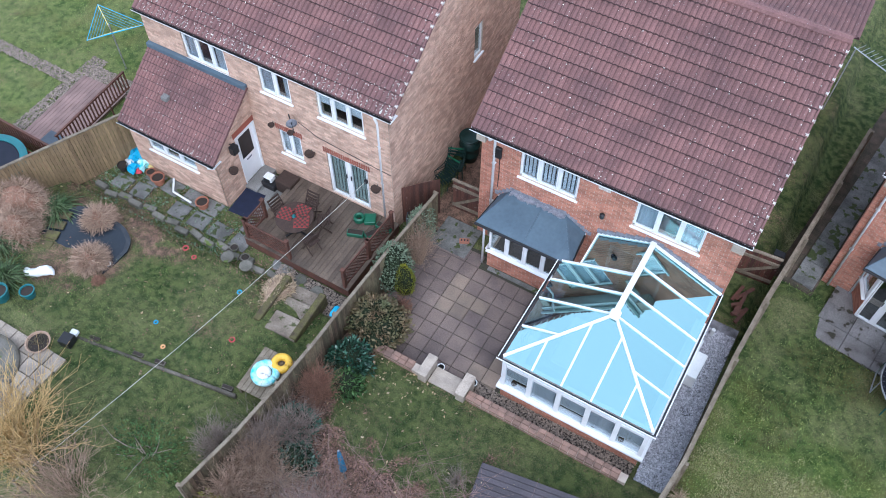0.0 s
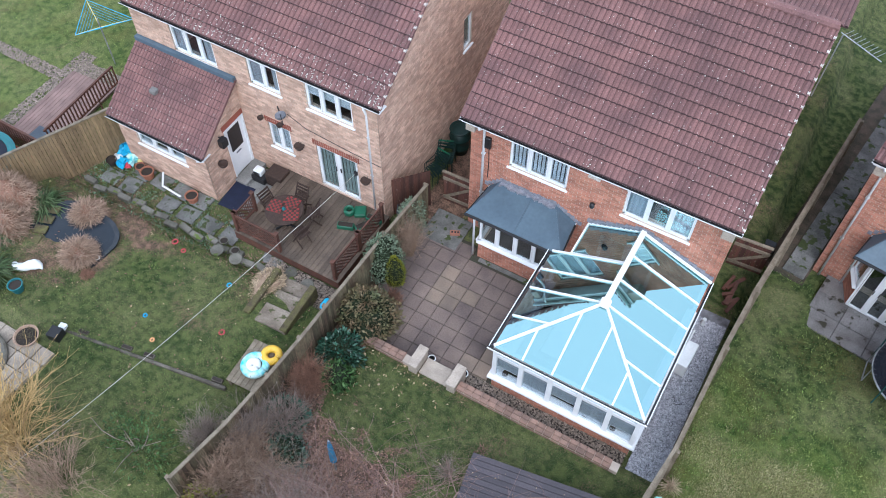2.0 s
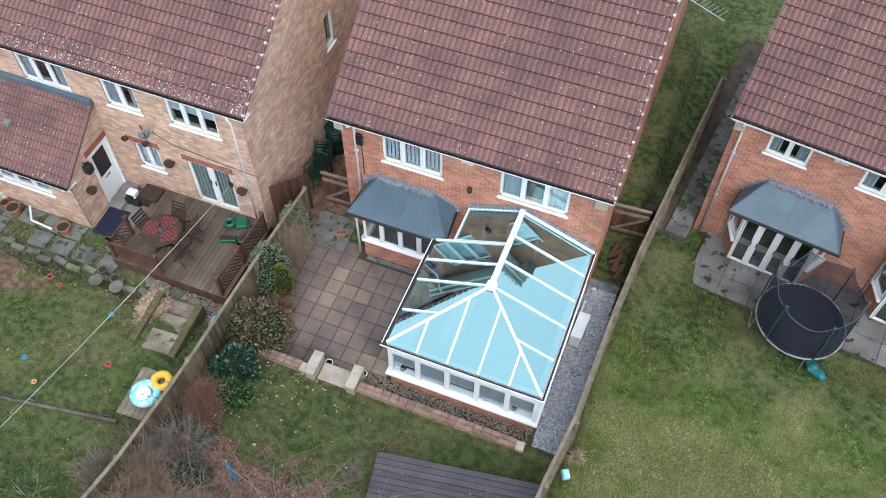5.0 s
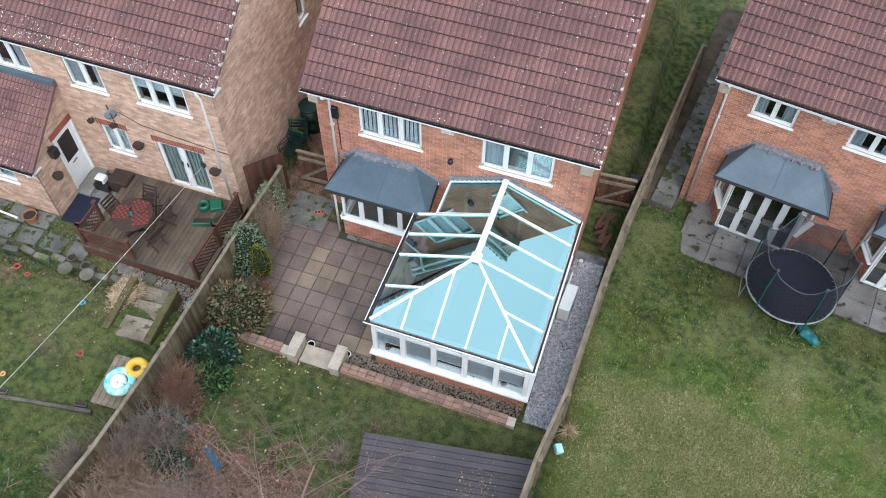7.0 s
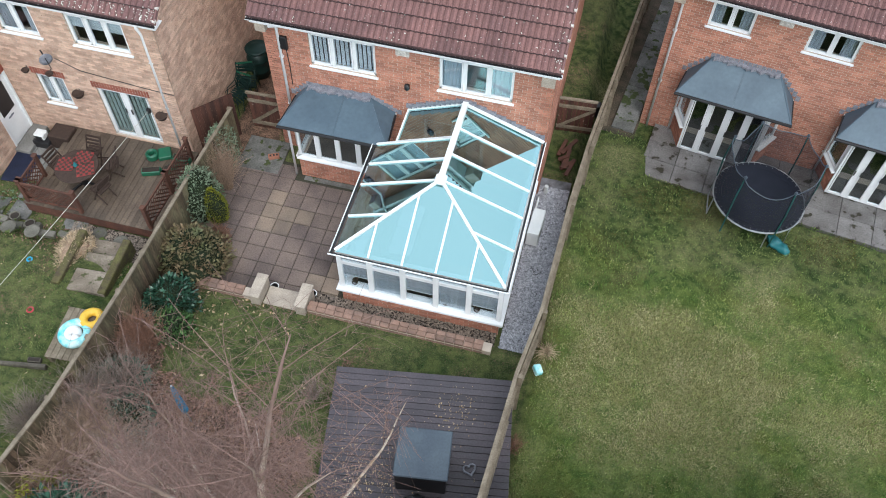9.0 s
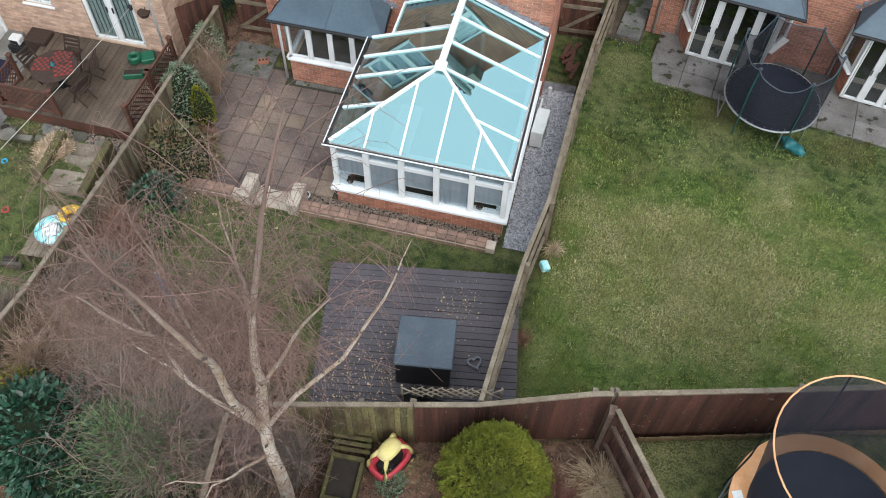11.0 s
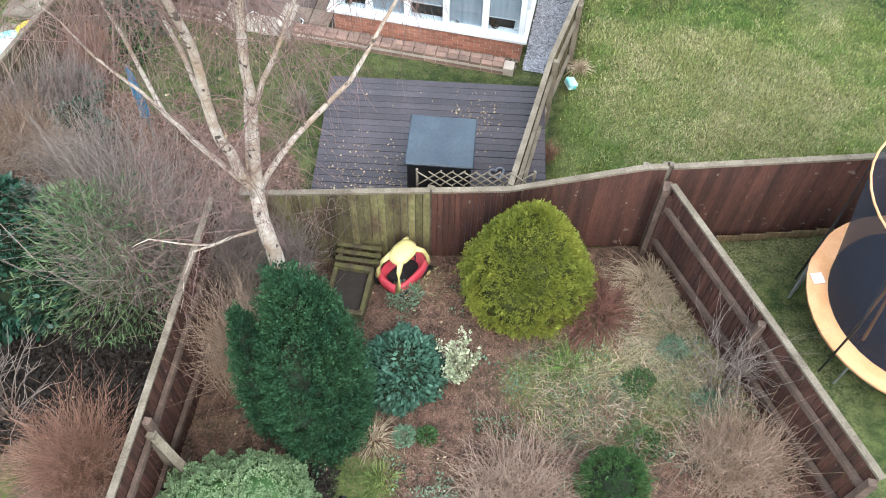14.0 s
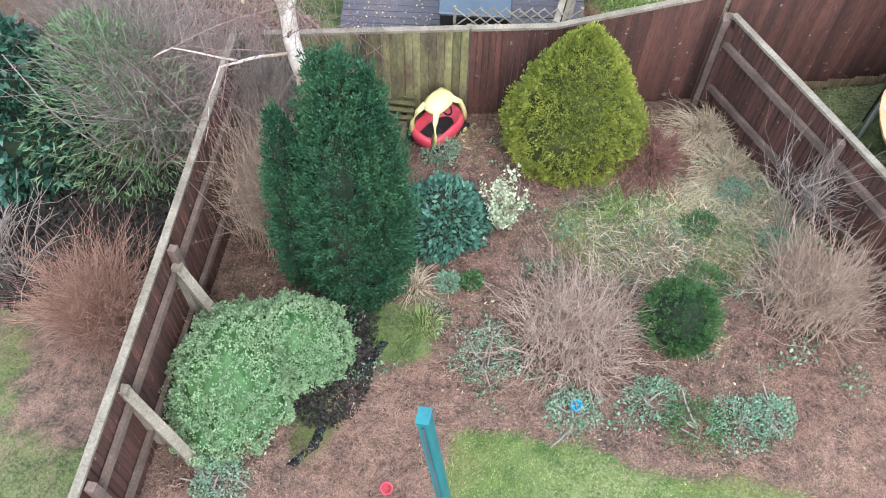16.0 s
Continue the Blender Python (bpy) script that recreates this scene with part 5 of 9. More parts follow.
def core_mesh(rx, ry, h, form, seed, amp, freq, low=0.0, shrink=0.84):
    bm = bmesh.new()
    rows, cols = 14, 22
    grid = []
    for i in range(rows + 1):
        z = i / rows
        if form == "dome":
            r = math.sqrt(max(0.0004, 1 - z**2))
        elif form == "egg":
            r = math.sin(math.pi * min(0.999, z * 0.93 + 0.07) ** 0.75) ** 0.65
        elif form == "cone":
            r = max(0.02, (1 - z) ** 0.55 * min(1, 0.78 + z * 1.6))
        elif form == "flame":
            r = max(0.02, max(0.0, 1 - z ** 2.6) ** 0.8 * min(1, 0.72 + z * 0.9))
        elif form == "peak":
            r = max(0.02, max(0.0, 1 - z**1.5) ** 0.85 * min(1, 0.75 + z * 1.4))
        elif form == "column":
            r = max(0.02, max(0.0, 1 - z**5) ** 0.6 * min(1, 0.8 + z * 0.6))
        elif form == "beehive":
            r = max(0.02, max(0.0, 1 - z ** 1.7) ** 0.75 * min(1, 0.75 + z * 1.2))
        else:
            r = math.sin(math.pi * min(0.999, z * 0.92 + 0.06)) ** 0.5
        ring = []
        for j in range(cols):
            a = 2 * math.pi * j / cols
            k = shrink * lump((math.cos(a) * r, math.sin(a) * r, z * h / max(rx, 0.1)), seed, amp, freq)
            ring.append(bm.verts.new((math.cos(a) * r * rx * k, math.sin(a) * r * ry * k, low + z * h * (0.9 + 0.1 * k) * 0.96)))
        grid.append(ring)
    for p, q in zip(grid, grid[1:]):
        for j in range(cols):
            bm.faces.new((p[j], p[(j + 1) % cols], q[(j + 1) % cols], q[j]))
    bm.faces.new(grid[0][::-1])
    bm.faces.new(grid[-1])
    return bm


def tufted(n, per, rx, ry, h, form, seed, amp, freq, depth, tuft, reach, size, ratio, up=0.0, low=0.0, align=0.9):
    """Leaves gathered into small tufts or plumes over a lumpy crown: vertices and faces."""
    rng = np.random.default_rng(seed)
    p, d = crown_points(n, rx, ry, h, form, seed, amp, freq, depth, low)
    d[:, 2] += up
    d += rng.normal(0, 0.25, d.shape)
    d /= np.linalg.norm(d, axis=1)[:, None] + 1e-9
    i = np.repeat(np.arange(n), per)
    off = rng.normal(0, 1, (len(i), 3))
    off /= np.linalg.norm(off, axis=1)[:, None] + 1e-9
    s = rng.uniform(0, 1, (len(i), 1))
    grow = rng.uniform(0.6, 1.3, (n, 1))[i]
    return leaves(p[i] + d[i] * s * reach * grow + off * tuft * grow * (1 - 0.6 * s), off + d[i] * align, size, ratio, 0.25, rng=rng)


def shrub(name, x, y, rx, ry, h, form, material, label, n=3000, size=0.08, ratio=2.2, seed=1, amp=0.25, freq=1.6, spread=0.7, category="shrub", low=0.0, core=True, depth=0.25, group="", z=None, up=0.0, inner="core"):
    s = thing(name, pose(x, y, land(x, y) - 0.05 if z is None else z), label, category, group)
    p, d = crown_points(n, rx, ry, h, form, seed, amp, freq, depth, low)
    d[:, 2] += up
    v, f = leaves(p, d, size, ratio, spread, rng=np.random.default_rng(seed))
    mesh_np("crown", v, f, material, s, kind="stuff")
    if core:
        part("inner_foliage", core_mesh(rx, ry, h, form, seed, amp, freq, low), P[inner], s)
    if core:
        return s
    rng = np.random.default_rng(seed + 50)
    k = 9
    st = np.stack([rng.normal(0, 0.06, k), rng.normal(0, 0.06, k), np.full(k, -0.05)], 1)
    en = np.stack([rng.normal(0, rx * 0.5, k), rng.normal(0, ry * 0.5, k), low + h * rng.uniform(0.45, 0.85, k)], 1)
    for a, b in zip(st, en):
        mesh_np("stem", *rods(a[None], b[None], 0.02, 0.008, rng=rng), P["grey_twig"], s)
    return s


def twiggy(name, x, y, r, h, material, label, n=120, seed=1, lean=0.9, subs=5, thick=0.008, category="shrub", droop=0.0, base=0.12, side=(0, 0), z=None, sub_len=0.35):
    """Many thin stems that fan out from the ground, with side twigs."""
    s = thing(name, pose(x, y, land(x, y) - 0.04 if z is None else z), label, category)
    rng = np.random.default_rng(seed)
    a = rng.uniform(0, 2 * math.pi, n)
    q = np.sqrt(rng.uniform(0, 1, n))
    st = np.stack([np.cos(a) * q * base, np.sin(a) * q * base, np.zeros(n)], 1)
    k = lean * rng.uniform(0.5, 1.15, n)
    top = h * rng.uniform(0.55, 1.05, n) * (1 - 0.35 * q * (lean > 0.6))
    en = np.stack([np.cos(a) * q * r * k + side[0] * q, np.sin(a) * q * r * k + side[1] * q, top - droop * q], 1)
    out = np.stack([np.cos(a), np.sin(a), np.zeros(n)], 1)
    bend = (np.array([0, 0, 1.0]) * h * 0.12 * (1 + 2 * droop) - out * r * 0.08) + rng.normal(0, 0.05 * h, (n, 3))
    sets = [rods(st, en, thick, thick * 0.45, bend, 4, rng)]
    if subs:
        i = np.repeat(np.arange(n), subs)
        t = rng.uniform(0.3, 0.95, len(i))[:, None]
        c = st[i] + (en[i] - st[i]) * t + bend[i] * (4 * t * (1 - t))
        dv = (en[i] - st[i]) / (np.linalg.norm(en[i] - st[i], axis=1)[:, None] + 1e-6) + rng.normal(0, 0.6, (len(i), 3))
        dv[:, 2] -= droop
        sets.append(rods(c, c + dv * sub_len * h * rng.uniform(0.3, 1.0, (len(i), 1)), thick * 0.5, thick * 0.25, None, 2, rng))
    v, f = joined(*sets)
    mesh_np("stem", v, f, material, s, kind="stuff")
    return s


def scatter(name, material, label, spots, size, seed, lie=True, ratio=1.8, category="litter", tall=0.0):
    """Loose leaves or blades on the ground at (x, y) spots; one object of kind stuff."""
    rng = np.random.default_rng(seed)
    p = np.array([(x, y, land(x, y) - 0.035 + 0.03 * noise.noise((x * 1.3, y * 1.3, 0)) + (q if q else 0)) for x, y, *r in spots for q in (r[0] if r else 0.0,)])
    nrm = np.tile((0, 0, 1.0), (len(p), 1)) if not lie else np.stack([rng.normal(0, 1, len(p)), rng.normal(0, 1, len(p)), rng.uniform(0.0, 0.35, len(p))], 1)
    v, f = leaves(p, nrm, size, ratio, 0.35 if not lie else 0.2, rng=rng)
    return tagged(mesh_np(name, v, f, material), label, category, kind="stuff")


def spots_in(n, seed, x0, x1, y0, y1, test=None):
    rng = np.random.default_rng(seed)
    out = []
    while len(out) < n:
        x, y = rng.uniform(x0, x1), rng.uniform(y0, y1)
        if test is None or test(x, y, rng):
            out.append((x, y))
    return out


# ---- bottom garden ----
FORM = ["column", "flame", "column", "column", "flame", "flame", "flame"]
conifer = thing("conifer_tree", pose(4.6, -13.3, land(4.6, -13.3) - 0.05), "tall dense dark green columnar conifer with a broken side lobe", "conifer")
for k, (dx, dy, r, h, n) in enumerate(((0.08, 0.03, 0.38, 3.65, 1900), (0.32, 0.06, 0.34, 3.55, 1500), (-0.14, 0.14, 0.28, 3.6, 1300), (0.08, -0.26, 0.38, 3.25, 1700), (0.32, -0.20, 0.30, 3.0, 1200), (-0.20, -0.16, 0.30, 3.05, 1200), (-0.60, -0.10, 0.25, 3.0, 1000))):
    mesh_np("crown", *[q + np.array([dx, dy, 0]) if q.dtype.kind == "f" else q for q in tufted(n, 24, r, r, h, FORM[k], 11 + k, 0.5, 4.2, 0.14, 0.036, 0.14, 0.042, 2.9, 1.3, align=1.7)], P["dark"], conifer, kind="stuff")
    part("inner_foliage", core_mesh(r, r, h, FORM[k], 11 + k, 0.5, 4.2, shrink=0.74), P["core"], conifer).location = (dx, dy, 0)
gold = thing("golden_conifer", pose(6.93, -10.62, land(6.93, -10.62) - 0.05), "rounded golden yellow-green conifer by the fence", "conifer")
mesh_np("crown", *tufted(4600, 16, 0.97, 0.92, 2.15, "peak", 21, 0.15, 5.5, 0.10, 0.036, 0.09, 0.034, 2.2, 0.6, align=2.0), P["gold"], gold, kind="stuff")
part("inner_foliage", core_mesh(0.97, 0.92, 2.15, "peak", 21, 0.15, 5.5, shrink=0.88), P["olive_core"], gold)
hebe = thing("hebe_bush", pose(3.72, -15.1, land(3.72, -15.1) - 0.05), "spreading pale grey-green evergreen bush beside the fence", "shrub")
for nm, n, rx, ry, h, seed, at in (("crown", 3600, 0.72, 0.95, 0.92, 31, (0, 0, 0)), ("side_crown", 2300, 0.62, 0.55, 0.82, 33, (0.55, 0.55, 0.05))):
    v, f = tufted(n, 14, rx, ry, h, "dome", seed, 0.26, 5.0, 0.05, 0.028, 0.03, 0.026, 1.45, 0.3)
    mesh_np(nm, v + np.array(at), f, P["hebe"], hebe, kind="stuff")
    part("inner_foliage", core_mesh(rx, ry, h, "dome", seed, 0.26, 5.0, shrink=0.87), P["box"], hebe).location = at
shrub("evergreen_shrub", 5.5, -12.35, 0.58, 0.62, 0.62, "dome", P["blue"], "low blue-green evergreen shrub with broad leaves", 5200, 0.085, 2.0, 41, 0.25, 2.4, 0.6)
spray = thing("variegated_shrub", pose(6.25, -12.2, land(6.25, -12.2) - 0.05), "small cream variegated shrub with upright shoots", "shrub")
rng = np.random.default_rng(43)
tips = np.stack([rng.normal(0, 0.17, 22), rng.normal(0, 0.17, 22), rng.uniform(0.4, 0.85, 22)], 1)
tips[0], tips[1] = (0.08, 0.05, 1.15), (-0.1, 0.0, 1.0)
base = tips * np.array([0.25, 0.25, 0])
mesh_np("stem", *rods(base, tips, 0.007, 0.003), P["grey_twig"], spray, kind="stuff")
i = np.repeat(np.arange(22), 75)
q = rng.uniform(0.15, 1.0, len(i))[:, None]
mesh_np("foliage", *leaves(base[i] + (tips[i] - base[i]) * q + rng.normal(0, 0.025, (len(i), 3)), rng.normal(0, 1, (len(i), 3)) + np.array([0, 0, 0.6]), 0.05, 1.6, 0.3, rng=rng), P["white"], spray, "cream-edged leaves", kind="stuff")
clipped = thing("clipped_shrub", pose(8.42, -13.62, land(8.42, -13.62) - 0.05), "clipped round dull green conifer shrub", "shrub")
mesh_np("crown", *tufted(700, 24, 0.36, 0.36, 0.82, "egg", 45, 0.24, 4.5, 0.12, 0.03, 0.08, 0.03, 2.4, 0.6, align=2.2), P["box"], clipped, kind="stuff")
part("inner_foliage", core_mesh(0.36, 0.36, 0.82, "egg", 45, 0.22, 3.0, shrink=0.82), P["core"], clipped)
twiggy("dead_grass_clump", 7.3, -13.95, 0.86, 0.8, P["hay"], "sprawling tangle of pale pinkish dead stems", 300, 51, 1.0, 6, 0.0062, "grass clump", 0.25, 0.6, sub_len=0.5)
twiggy("dead_grass_clump", 9.8, -13.1, 0.76, 0.95, P["tan"], "rounded tan-brown leafless twiggy bush", 240, 53, 1.0, 7, 0.0066, "shrub", 0.1, 0.5, sub_len=0.42)
twiggy("bare_shrub", 9.65, -12.0, 0.75, 1.4, P["grey_twig"], "sparse bare shrub against the brown fence", 16, 55, 0.9, 12, 0.008, sub_len=0.45)
twiggy("bare_shrub", 3.35, -12.7, 0.75, 1.7, P["tan"], "thicket of tan bare stems against the fence", 230, 57, 0.8, 8, 0.006, base=0.5, sub_len=0.4)
twiggy("straw_heap", 8.75, -10.25, 0.75, 0.45, P["straw"], "heap of dry straw grass in the fence corner", 420, 59, 1.2, 2, 0.006, "dry grass", 0.4, 0.35)
twiggy("straw_heap", 9.05, -11.0, 0.8, 0.3, P["straw"], "flattened dry straw grass", 380, 60, 1.2, 2, 0.005, "dry grass", 0.25, 0.5)
twiggy("dead_bracken", 8.05, -10.95, 0.85, 0.45, P["bracken"], "collapsed red-brown dead bracken", 520, 61, 1.2, 4, 0.0075, "dry grass", 0.3, 0.4)
twiggy("grass_tuft", 7.75, -11.85, 0.5, 0.22, P["blade"], "flattened tuft of long green grass", 260, 63, 1.3, 0, 0.005, "grass", 0.15, 0.2)
twiggy("grass_tuft", 5.6, -13.95, 0.35, 0.3, P["blade"], "tuft of fresh green grass", 160, 64, 1.1, 0, 0.005, "grass", 0.1, 0.2)
twiggy("dead_grass_clump", 5.35, -13.4, 0.5, 0.5, P["straw"], "small clump of pale dry grass", 150, 65, 1.1, 0, 0.005, "grass clump", 0.3, 0.15)
for k, (x, y, r) in enumerate([(8.69, -11.98, 0.22), (9.09, -11.34, 0.2), (9.59, -12.15, 0.22), (5.75, -13.3, 0.16), (6.05, -13.25, 0.14), (6.45, -14.3, 0.42), (7.45, -14.85, 0.3), (8.26, -14.6, 0.32), (8.7, -14.85, 0.36), (9.1, -14.75, 0.34), (9.4, -14.6, 0.26), (5.2, -10.95, 0.28), (8.75, -12.9, 0.3), (3.95, -16.3, 0.3)]):
    shrub("low_plant", x, y, r, r, 0.16 + 0.1 * r, "dome", P["cover"] if k % 4 else P["box"], "low clump of green ground-cover leaves", 1700, 0.026, 1.4, 70 + k, 0.4, 2.5, 0.7, "ground cover", core=False, depth=0.6, group="ground cover clumps")


def back_bed(x, y, rng):
    return soil_at(x, y) > 0.45 and x > 2.95 and y < back_y(x) - 0.1 and x < 8.6 + (-9.5 - y) * 0.58


def straw_path(x, y):
    return max(blob(x, y, 5.5, -15.6, 0.75, 0.9), blob(x, y, 5.75, -14.75, 0.5, 0.6), blob(x, y, 10.2, -14.4, 1.1, 0.9), 0.6 * blob(x, y, 9.4, -15.0, 0.8, 0.5), 0.5 * blob(x, y, 6.7, -15.0, 0.8, 0.4))


scatter("needle_litter", P["needle"], "pinkish brown dead needles and straw on the bare path", spots_in(17000, 85, 4.4, 11.3, -17.5, -13.2, lambda x, y, r: back_bed(x, y, r) and r.uniform() < straw_path(x, y)), 0.085, 85, True, 24)
scatter("leaf_litter", P["litter_red"], "brown leaf litter over the bed", spots_in(26000, 81, 2.9, 11.3, -18, -9.8, lambda x, y, r: back_bed(x, y, r) and r.uniform() > 0.85 * straw_path(x, y)), 0.04, 81, True, 2.6)
scatter("twig_litter", P["bracken"], "dark red-brown twigs and dead stalks on the bed", spots_in(9000, 88, 2.9, 11.0, -16.5, -9.8, lambda x, y, r: back_bed(x, y, r) and noise.noise((x * 1.1, y * 1.1, 31)) > r.uniform(-0.4, 0.3)), 0.11, 88, True, 16)
scatter("fallen_leaves", P["litter"], "pale fallen leaves", spots_in(380, 82, 2.9, 11.3, -18, -9.8, back_bed), 0.045, 82)
scatter("low_weeds", P["cover"], "small green weeds scattered through the bed", spots_in(2600, 89, 4.5, 10.4, -15.0, -10.6, lambda x, y, r: back_bed(x, y, r) and noise.noise((x * 2.2, y * 2.2, 17)) > r.uniform(0.12, 0.4)), 0.055, 89, False, 1.6, "weeds")
scatter("dry_grass", P["blade_dry"], "dry grass lying in the bed", spots_in(6000, 83, 4.6, 10.4, -16.5, -10.2, lambda x, y, r: back_bed(x, y, r) and r.uniform() < 1.6 * (dry_at(x, y) - 0.45)), 0.11, 83, True, 16)
scatter("grass", P["blade"], "short mossy lawn grass", spots_in(26000, 84, 5.9, 10.4, -18.3, -11, lambda x, y, r: soil_at(x, y) < 0.55 and x < 8.6 + (-9.5 - y) * 0.58), 0.05, 84, False, 7, "grass")

scatter("dry_grass", P["straw"], "pale dead grass lying in long strands", spots_in(5200, 87, 7.4, 10.2, -13.0, -10.0, lambda x, y, r: back_bed(x, y, r) and r.uniform() < 0.55 + 0.9 * noise.noise((x * 1.3, y * 1.3, 8))), 0.24, 87, True, 42, "grass")
scatter("long_grass", P["sage"], "long grey-green grass lying flat in the bed", spots_in(2600, 86, 7.0, 9.6, -13.2, -11.0, lambda x, y, r: r.uniform() < 0.5 + noise.noise((x * 1.6, y * 1.6, 6))), 0.2, 86, True, 34, "grass")

# silver birch, leafless, with weeping twigs
birch = thing("birch_tree", pose(3.72, -12.0, 0.85), "leafless silver birch with forked trunk and weeping purple twigs", "tree")
OFF = Vector((3.72, -12.0, 0.85))
STEMS = [
    ([(3.72, -12.0, 0.8), (3.65, -11.78, 3.0), (3.41, -11.46, 3.7), (3.5, -11.32, 4.5), (3.69, -11.44, 5.95), (3.82, -11.32, 7.3), (4.14, -11.12, 9.06), (4.35, -10.6, 10.1)], [0.135, 0.105, 0.095, 0.068, 0.056, 0.044, 0.028, 0.008]),
    ([(3.41, -11.46, 3.65), (3.3, -11.58, 4.6), (3.24, -11.66, 5.5), (3.34, -11.74, 6.45), (3.36, -11.95, 7.2), (3.2, -12.15, 8.5), (3.05, -12.35, 9.8)], [0.072, 0.066, 0.06, 0.05, 0.04, 0.025, 0.008]),
    ([(3.37, -11.5, 3.9), (2.95, -11.5, 4.5), (2.57, -11.53, 5.1), (2.4, -11.5, 6.2), (2.3, -11.6, 7.4)], [0.04, 0.034, 0.03, 0.02, 0.007]),
    ([(3.45, -11.47, 3.8), (3.94, -11.11, 4.6), (4.55, -10.75, 5.3), (5.05, -10.16, 6.2), (5.3, -9.7, 7.0)], [0.042, 0.036, 0.028, 0.018, 0.006]),
    ([(3.62, -11.4, 5.3), (3.95, -11.36, 6.0), (4.35, -11.2, 7.0), (4.75, -11.16, 7.7)], [0.034, 0.03, 0.02, 0.007]),
    ([(3.8, -11.33, 7.2), (4.0, -11.6, 8.2), (4.1, -11.8, 9.3)], [0.03, 0.02, 0.007]),
    ([(3.52, -11.6, 3.3), (3.2, -12.25, 3.7), (2.98, -12.45, 3.75), (2.85, -12.6, 3.4), (2.72, -12.8, 2.75)], [0.022, 0.018, 0.014, 0.010, 0.005]),
    ([(3.14, -12.32, 3.75), (2.9, -12.5, 3.98), (2.59, -12.59, 4.08), (2.4, -12.7, 4.0)], [0.013, 0.011, 0.008, 0.004]),
    ([(3.24, -11.66, 5.4), (2.9, -11.4, 6.4), (2.6, -11.1, 7.4), (2.4, -11.0, 8.4)], [0.03, 0.024, 0.016, 0.006]),
    ([(3.69, -11.44, 5.9), (3.4, -10.8, 7.0), (3.1, -10.3, 8.0)], [0.03, 0.02, 0.007]),
    ([(3.35, -11.85, 6.9), (2.8, -12.1, 7.8), (2.3, -12.2, 8.6)], [0.028, 0.018, 0.007]),
    ([(2.57, -11.53, 5.1), (1.9, -11.4, 5.7), (1.3, -11.2, 6.1)], [0.022, 0.016, 0.006]),
    ([(3.41, -11.45, 4.2), (3.2, -10.7, 4.9), (2.9, -10.0, 5.5)], [0.026, 0.018, 0.006]),
]
for k, (pts, radii) in enumerate(STEMS):
    fine, fr = [], []
    for i in range(len(pts) - 1):
        for s in (0, 0.33, 0.66):
            q = Vector(pts[i]).lerp(Vector(pts[i + 1]), s)
            fine.append(q - OFF + Vector((noise.noise(q * 1.9), noise.noise(q * 1.9 + Vector((7, 0, 0))), 0)) * 0.05)
            fr.append(radii[i] + (radii[i + 1] - radii[i]) * s)
    fine.append(Vector(pts[-1]) - OFF)
    fr.append(radii[-1])
    part("trunk" if k == 0 else "limb", tube(fine, fr, 10 if k < 2 else 7), P["bark"], birch, smooth=True)
rng = np.random.default_rng(5)
st, en = [], []
for pts, radii in STEMS:
    for i in range(len(pts) - 1):
        if pts[i + 1][2] < 3.6 and i == 0:
            continue
        a, b = np.array(pts[i]), np.array(pts[i + 1])
        for _ in range(int((7 if a[2] > 5.3 else 2.5) * np.linalg.norm(b - a)) + 1):
            s = rng.uniform()
            c = a + (b - a) * s
            out = rng.normal(0, 1, 3)
            out[2] = abs(out[2]) * 0.5 + 0.15
            out[0] -= 0.25
            st.append(c)
            en.append(c + out / np.linalg.norm(out) * rng.uniform(0.5, 1.75))
st, en = np.array(st) - np.array(OFF), np.array(en) - np.array(OFF)
boughs = rods(st, en, 0.0065, 0.003, np.array([0, 0, 1]) * 0.12 + rng.normal(0, 0.08, (len(st), 3)), 4, rng)
i = np.repeat(np.arange(len(st)), 16)
t = rng.uniform(0.25, 1.0, len(i))[:, None]
c = st[i] + (en[i] - st[i]) * t
dv = rng.normal(0, 0.35, (len(i), 3)) + np.array([-0.05, 0.05, -0.55])
tips = c + dv * rng.uniform(0.4, 1.3, (len(i), 1))
fine = rods(c, tips, 0.003, 0.0018, np.array([0, 0, 0.10]) + rng.normal(0, 0.05, (len(i), 3)), 3, rng)
mesh_np("bough", *boughs, P["twig"], birch, kind="stuff")
mesh_np("weeping_twig", *fine, P["twig"], birch, "fine purple-brown weeping twigs", kind="stuff")


# ---- toys, tools and furniture ----
T = {}
T["red"] = mat("faded_red_plastic", (0.55, 0.045, 0.07), (0.48, 0.07, 0.09), 0.45, 3, 30, 0.1, 0.05)
T["yellow"] = mat("faded_yellow_plastic", (0.75, 0.64, 0.25), (0.68, 0.58, 0.26), 0.45, 3, 30, 0.08, 0.05)
T["orange"] = mat("orange_vinyl", (0.80, 0.43, 0.22), (0.70, 0.34, 0.15), 0.5, 3, 30, 0.08, 0.1)
T["navy"] = mat("dark_trampoline_mat", (0.013, 0.016, 0.028), (0.009, 0.012, 0.022), 0.8, 3, 60, 0.15, 0.1)
T["steel"] = mat("galvanised_steel", (0.45, 0.47, 0.48), None, 0.4, 3, 30, 0.1, 0.05, metal=0.7)
T["teal"] = mat("teal_plastic", (0.02, 0.15, 0.16), (0.02, 0.115, 0.13), 0.45, 3, 30, 0.12, 0.05)
T["sky"] = mat("bright_blue_plastic", (0.02, 0.33, 0.60), (0.03, 0.4, 0.62), 0.4, 3, 30, 0.1, 0.05)
T["lid_blue"] = mat("faded_blue_cloth", (0.05, 0.20, 0.33), (0.03, 0.13, 0.24), 0.8, 9, 40, 0.3, 0.3)
